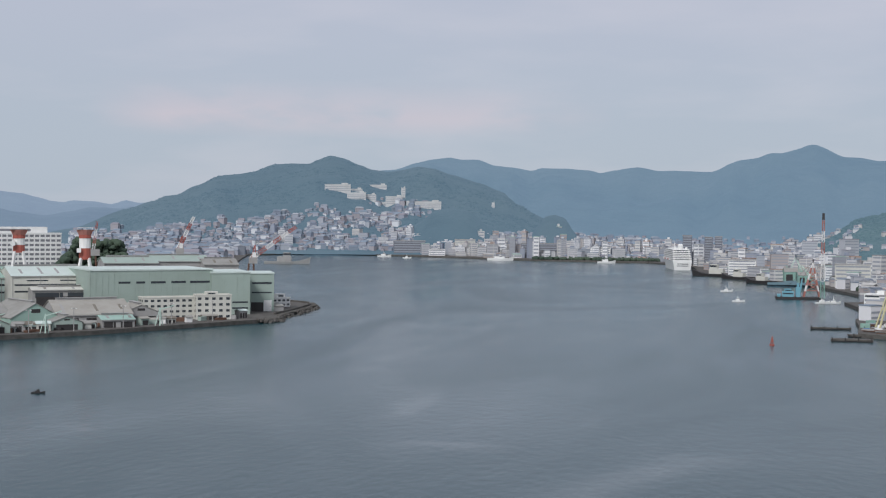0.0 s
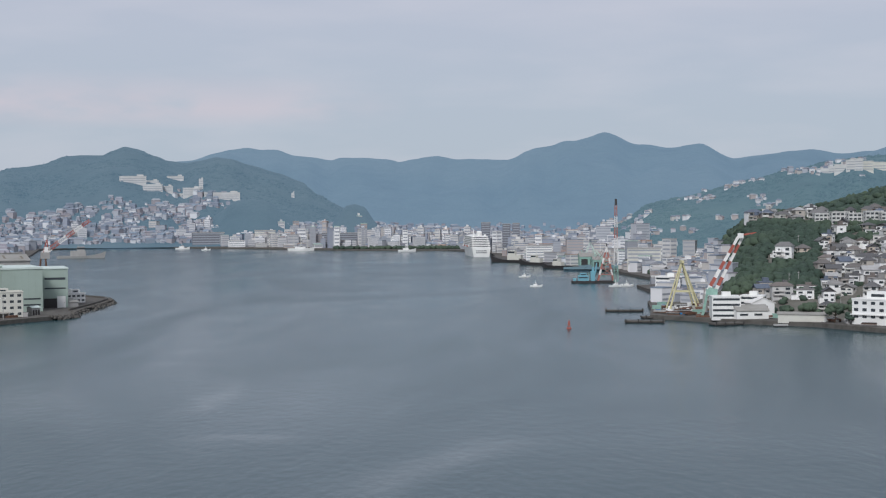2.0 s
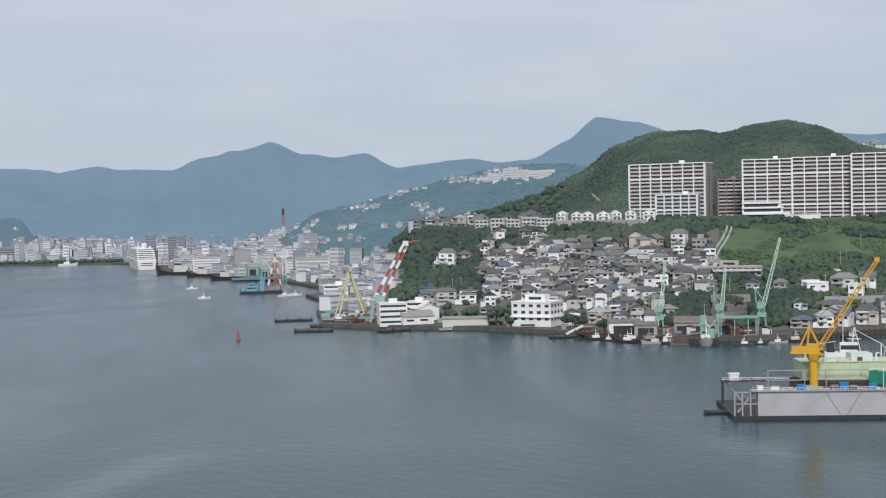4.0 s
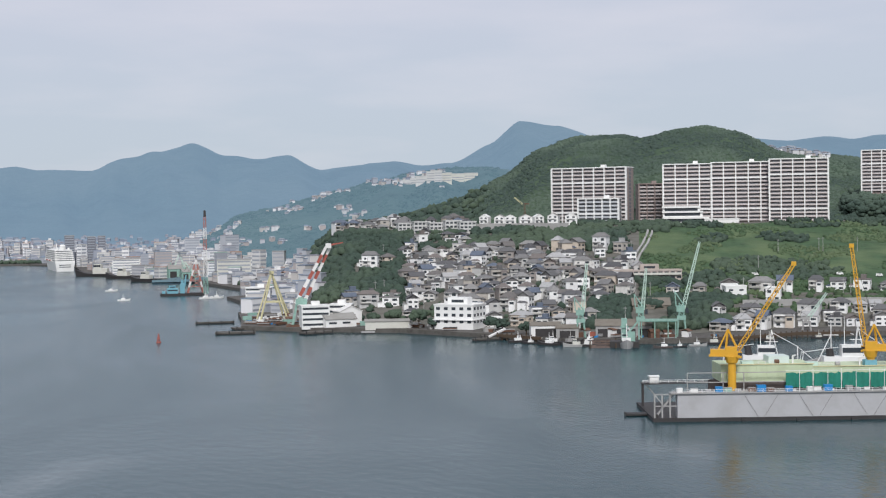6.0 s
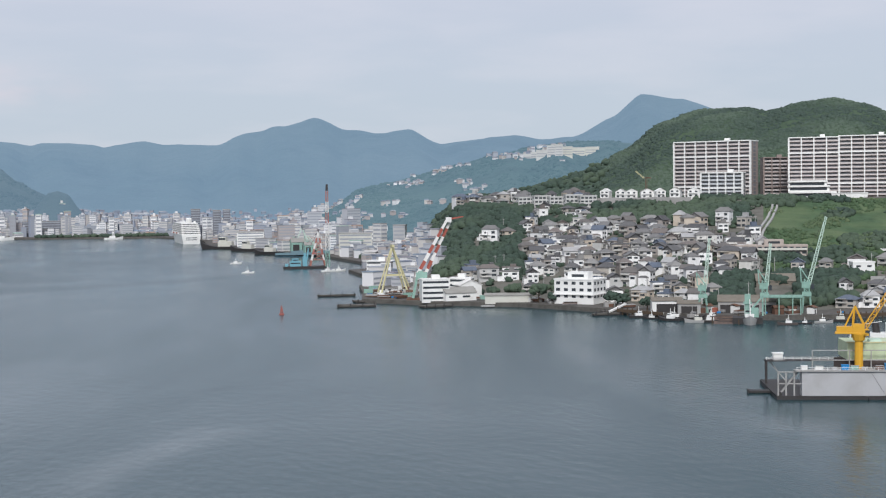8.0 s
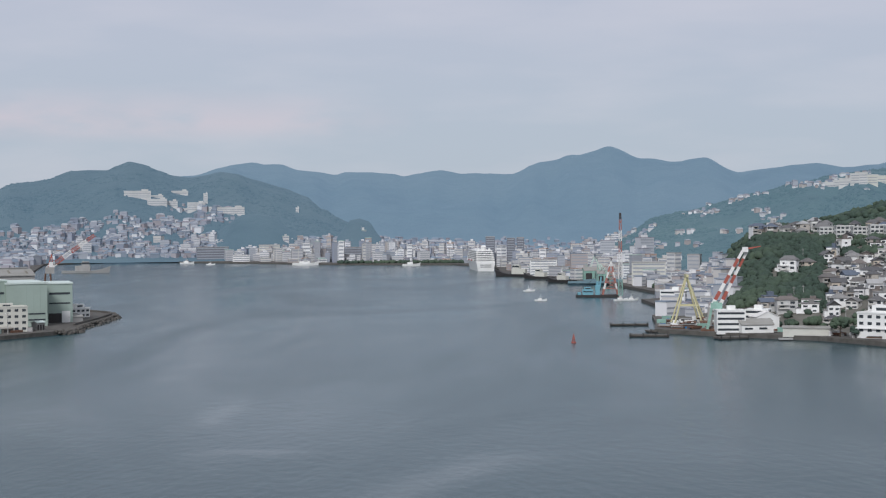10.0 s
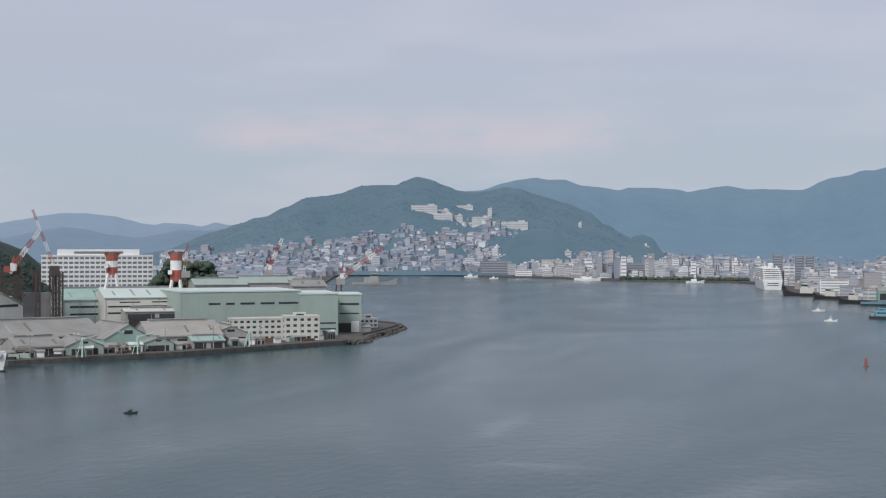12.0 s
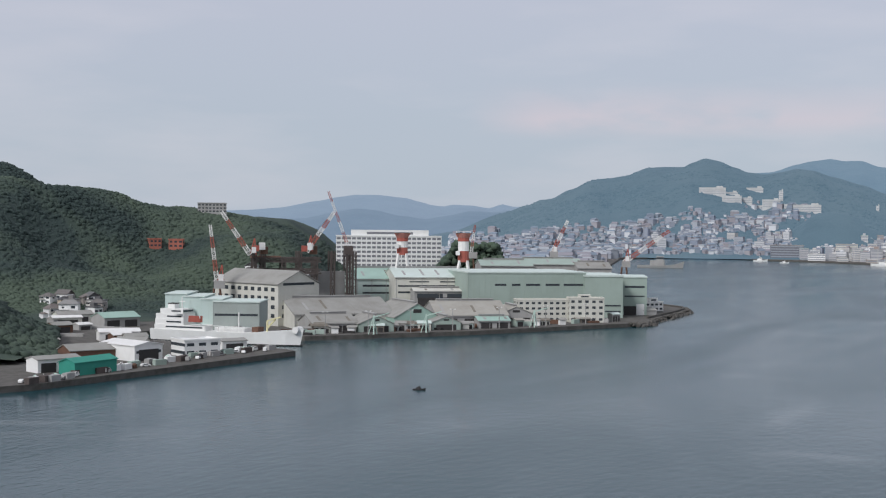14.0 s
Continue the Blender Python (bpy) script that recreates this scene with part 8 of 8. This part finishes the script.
def far_blocks(name, spots, label):
    """Flat-roofed blocks and towers with storey bands; spots: (place, width, depth, height, turn)."""
    walls, roofs, bands = bmesh.new(), bmesh.new(), bmesh.new()
    for p, w, dep, h, an in spots:
        c, n = math.cos(an), math.sin(an)

        def solid(bm, x0, x1, y0, y1, z0, z1):
            v = [bm.verts.new((p.x + x * c - y * n, p.y + x * n + y * c, p.z + z)) for z in (z0, z1) for x, y in ((x0, y0), (x1, y0), (x1, y1), (x0, y1))]
            for f in ((4, 5, 6, 7), (0, 1, 5, 4), (1, 2, 6, 5), (2, 3, 7, 6), (3, 0, 4, 7)):
                bm.faces.new([v[i] for i in f])
        solid(walls, -w / 2, w / 2, 0, dep, -6, h)
        solid(roofs, -w / 2 - 0.3, w / 2 + 0.3, -0.3, dep + 0.3, h, h + 0.7)
        if h > 14:
            solid(walls, -w * 0.2, w * 0.15, dep * 0.3, dep * 0.7, h + 0.7, h + 3.6)
        for f in range(int(h / 3.6)):
            solid(bands, -w / 2 + 0.7, w / 2 - 0.7, -0.15, 0.1, f * 3.6 + 1.3, f * 3.6 + 2.7)
    ob = thing(name, (0, 0, 0), 0, label, "buildings", kind="stuff")
    part("walls", walls, M_FARTOWN, ob)
    part("roofs", roofs, M_TINYR, ob)
    part("window_bands", bands, M_CITYGLASS, ob)


spots = []
while len(spots) < 420:
    a, d = rng.uniform(-17, 1.5), rng.uniform(2440, 2860)
    p = P(a, d)
    if inside(p.x, p.y - 60):
        high = rng.choice((9, 12, 14, 17, 20, 24)) * (1.5 if -8.2 < a < -3.5 and rng.random() < 0.4 else 1.0)
        spots.append((P(a, d, ground_at(a, d)), rng.uniform(8, 22) if high < 22 else rng.uniform(9, 13), rng.uniform(9, 14), high, rng.uniform(-0.5, 0.5)))
while len(spots) < 660:
    a, d = rng.uniform(0.4, 6.6), rng.uniform(1500, 2350)
    p = P(a, d)
    if inside(p.x - 25, p.y - 30) and ground_at(a, d) < 26:
        spots.append((P(a, d, ground_at(a, d)), rng.uniform(8, 22), rng.uniform(8, 14), rng.choice((6, 8, 10, 12, 15, 19, 26)), rng.uniform(-0.7, 0.7)))
while len(spots) < 960:
    a, d = rng.uniform(5.4, 10.2), rng.uniform(985, 1560)
    p = P(a, d)
    if inside(p.x - 14, p.y - 16) and ground_at(a, d) < 30:
        spots.append((P(a, d, ground_at(a, d)), rng.uniform(6, 13), rng.uniform(6, 11), rng.choice((4, 5, 6, 7, 8, 10, 13)), rng.uniform(-0.9, 0.9)))
far_blocks("town_blocks", spots, "crowded pale town blocks behind the far waterfront")

spots = []
for i in range(330):
    a = rng.uniform(-6.2, 0.0)
    d = profile([(-6.2, 2425), (0, 2385)], a) + rng.uniform(8, 46)
    spots.append((P(a, d, 4.2), rng.uniform(2.2, 5.0)))
for i in range(620):
    a, d = rng.uniform(0.5, 10), rng.uniform(1000, 1560)
    p = P(a, d)
    if inside(p.x - 14, p.y - 14):
        spots.append((P(a, d, ground_at(a, d) + 2), rng.uniform(2, 4)))
for i in range(700):
    a, d = rng.uniform(6.5, 17), rng.uniform(1250, 1555)
    p = P(a, d)
    if a > 7.0 + (1700 - d) / 150:
        spots.append((P(a, d, ground_at(a, d) + 2), rng.uniform(2.5, 5.5)))
grove("town_trees", spots, M_LEAFDK, "dark green park and street trees in the town", shapes=FAR_CROWNS)

spots = []
while len(spots) < 3200:
    a, d = rng.uniform(3.6, 17.5), rng.uniform(1570, 2150)
    z = R_MID.height(a, d)
    if z > 9 and noise.noise(P(a, d) / 70 + Vector((0, 9, 0))) > -0.25:
        r = rng.uniform(2.0, 4.6)
        spots.append((P(a, d, z - r * 0.3), r))
# These woods glow like the hill below, for the same haze.
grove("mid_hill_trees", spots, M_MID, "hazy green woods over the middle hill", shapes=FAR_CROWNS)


spots = []
for i in range(34):
    a = rng.uniform(28.6, 30.8)
    d = 1560 + rng.uniform(-20, 20)
    spots.append((P(a, d, east_height(a, d) + 2.0), rng.uniform(3.5, 5.5)))
hamlet("crest_houses", spots, "pale houses showing along the wooded crest", M_FARTOWN)


def site_crane():
    t = facing("tower_crane", 18.6, 1215, east_height(18.6, 1215), 0, "small orange tower crane beside the flats", "crane")
    part("mast", lattice(bmesh.new(), (0, 0, 0), (0, 0, 20), 1.4, 1.4, 8, 0.3), M_RUST, t)
    part("jib", lattice(bmesh.new(), (-2, 0, 19), (-9, 0, 25), 1.2, 0.7, 6, 0.25), M_PALEYEL, t)
    part("counter_jib", B((0, 4, -0.6, 0.6, 18.6, 19.6)), M_RUST, t)


site_crane()
YC = "small pale teal crane in the town's repair yard"
for a, d, h, tip in ((4.62, 1615, 14, (-5, 26)), (4.15, 1672, 13, (7, 27)), (3.7, 1735, 12, (-8, 22)), (4.95, 1560, 10, (-9, 21))):
    level_luffing(a, d, 2.6, h, tip, YC, M_TEAL, 0, "repair yard cranes")
for a, d, w, h in ((4.35, 1650, 22, 15), (4.8, 1602, 16, 12), (3.85, 1722, 26, 13)):
    shed("repair_shed", P(a, d, 2.6), -a + 10, w, 14, h * 0.7, h, M_TEAL, M_GREYROOF, "faded teal repair shed by the water", "x", 2)
for a, s in ((32.7, 168), (31.2, 172), (27.9, 172)):
    d = shore_east(a) + s
    car(P(a, d, east_height(a, d) + 0.1), -a + 5, M_WHITE, True)
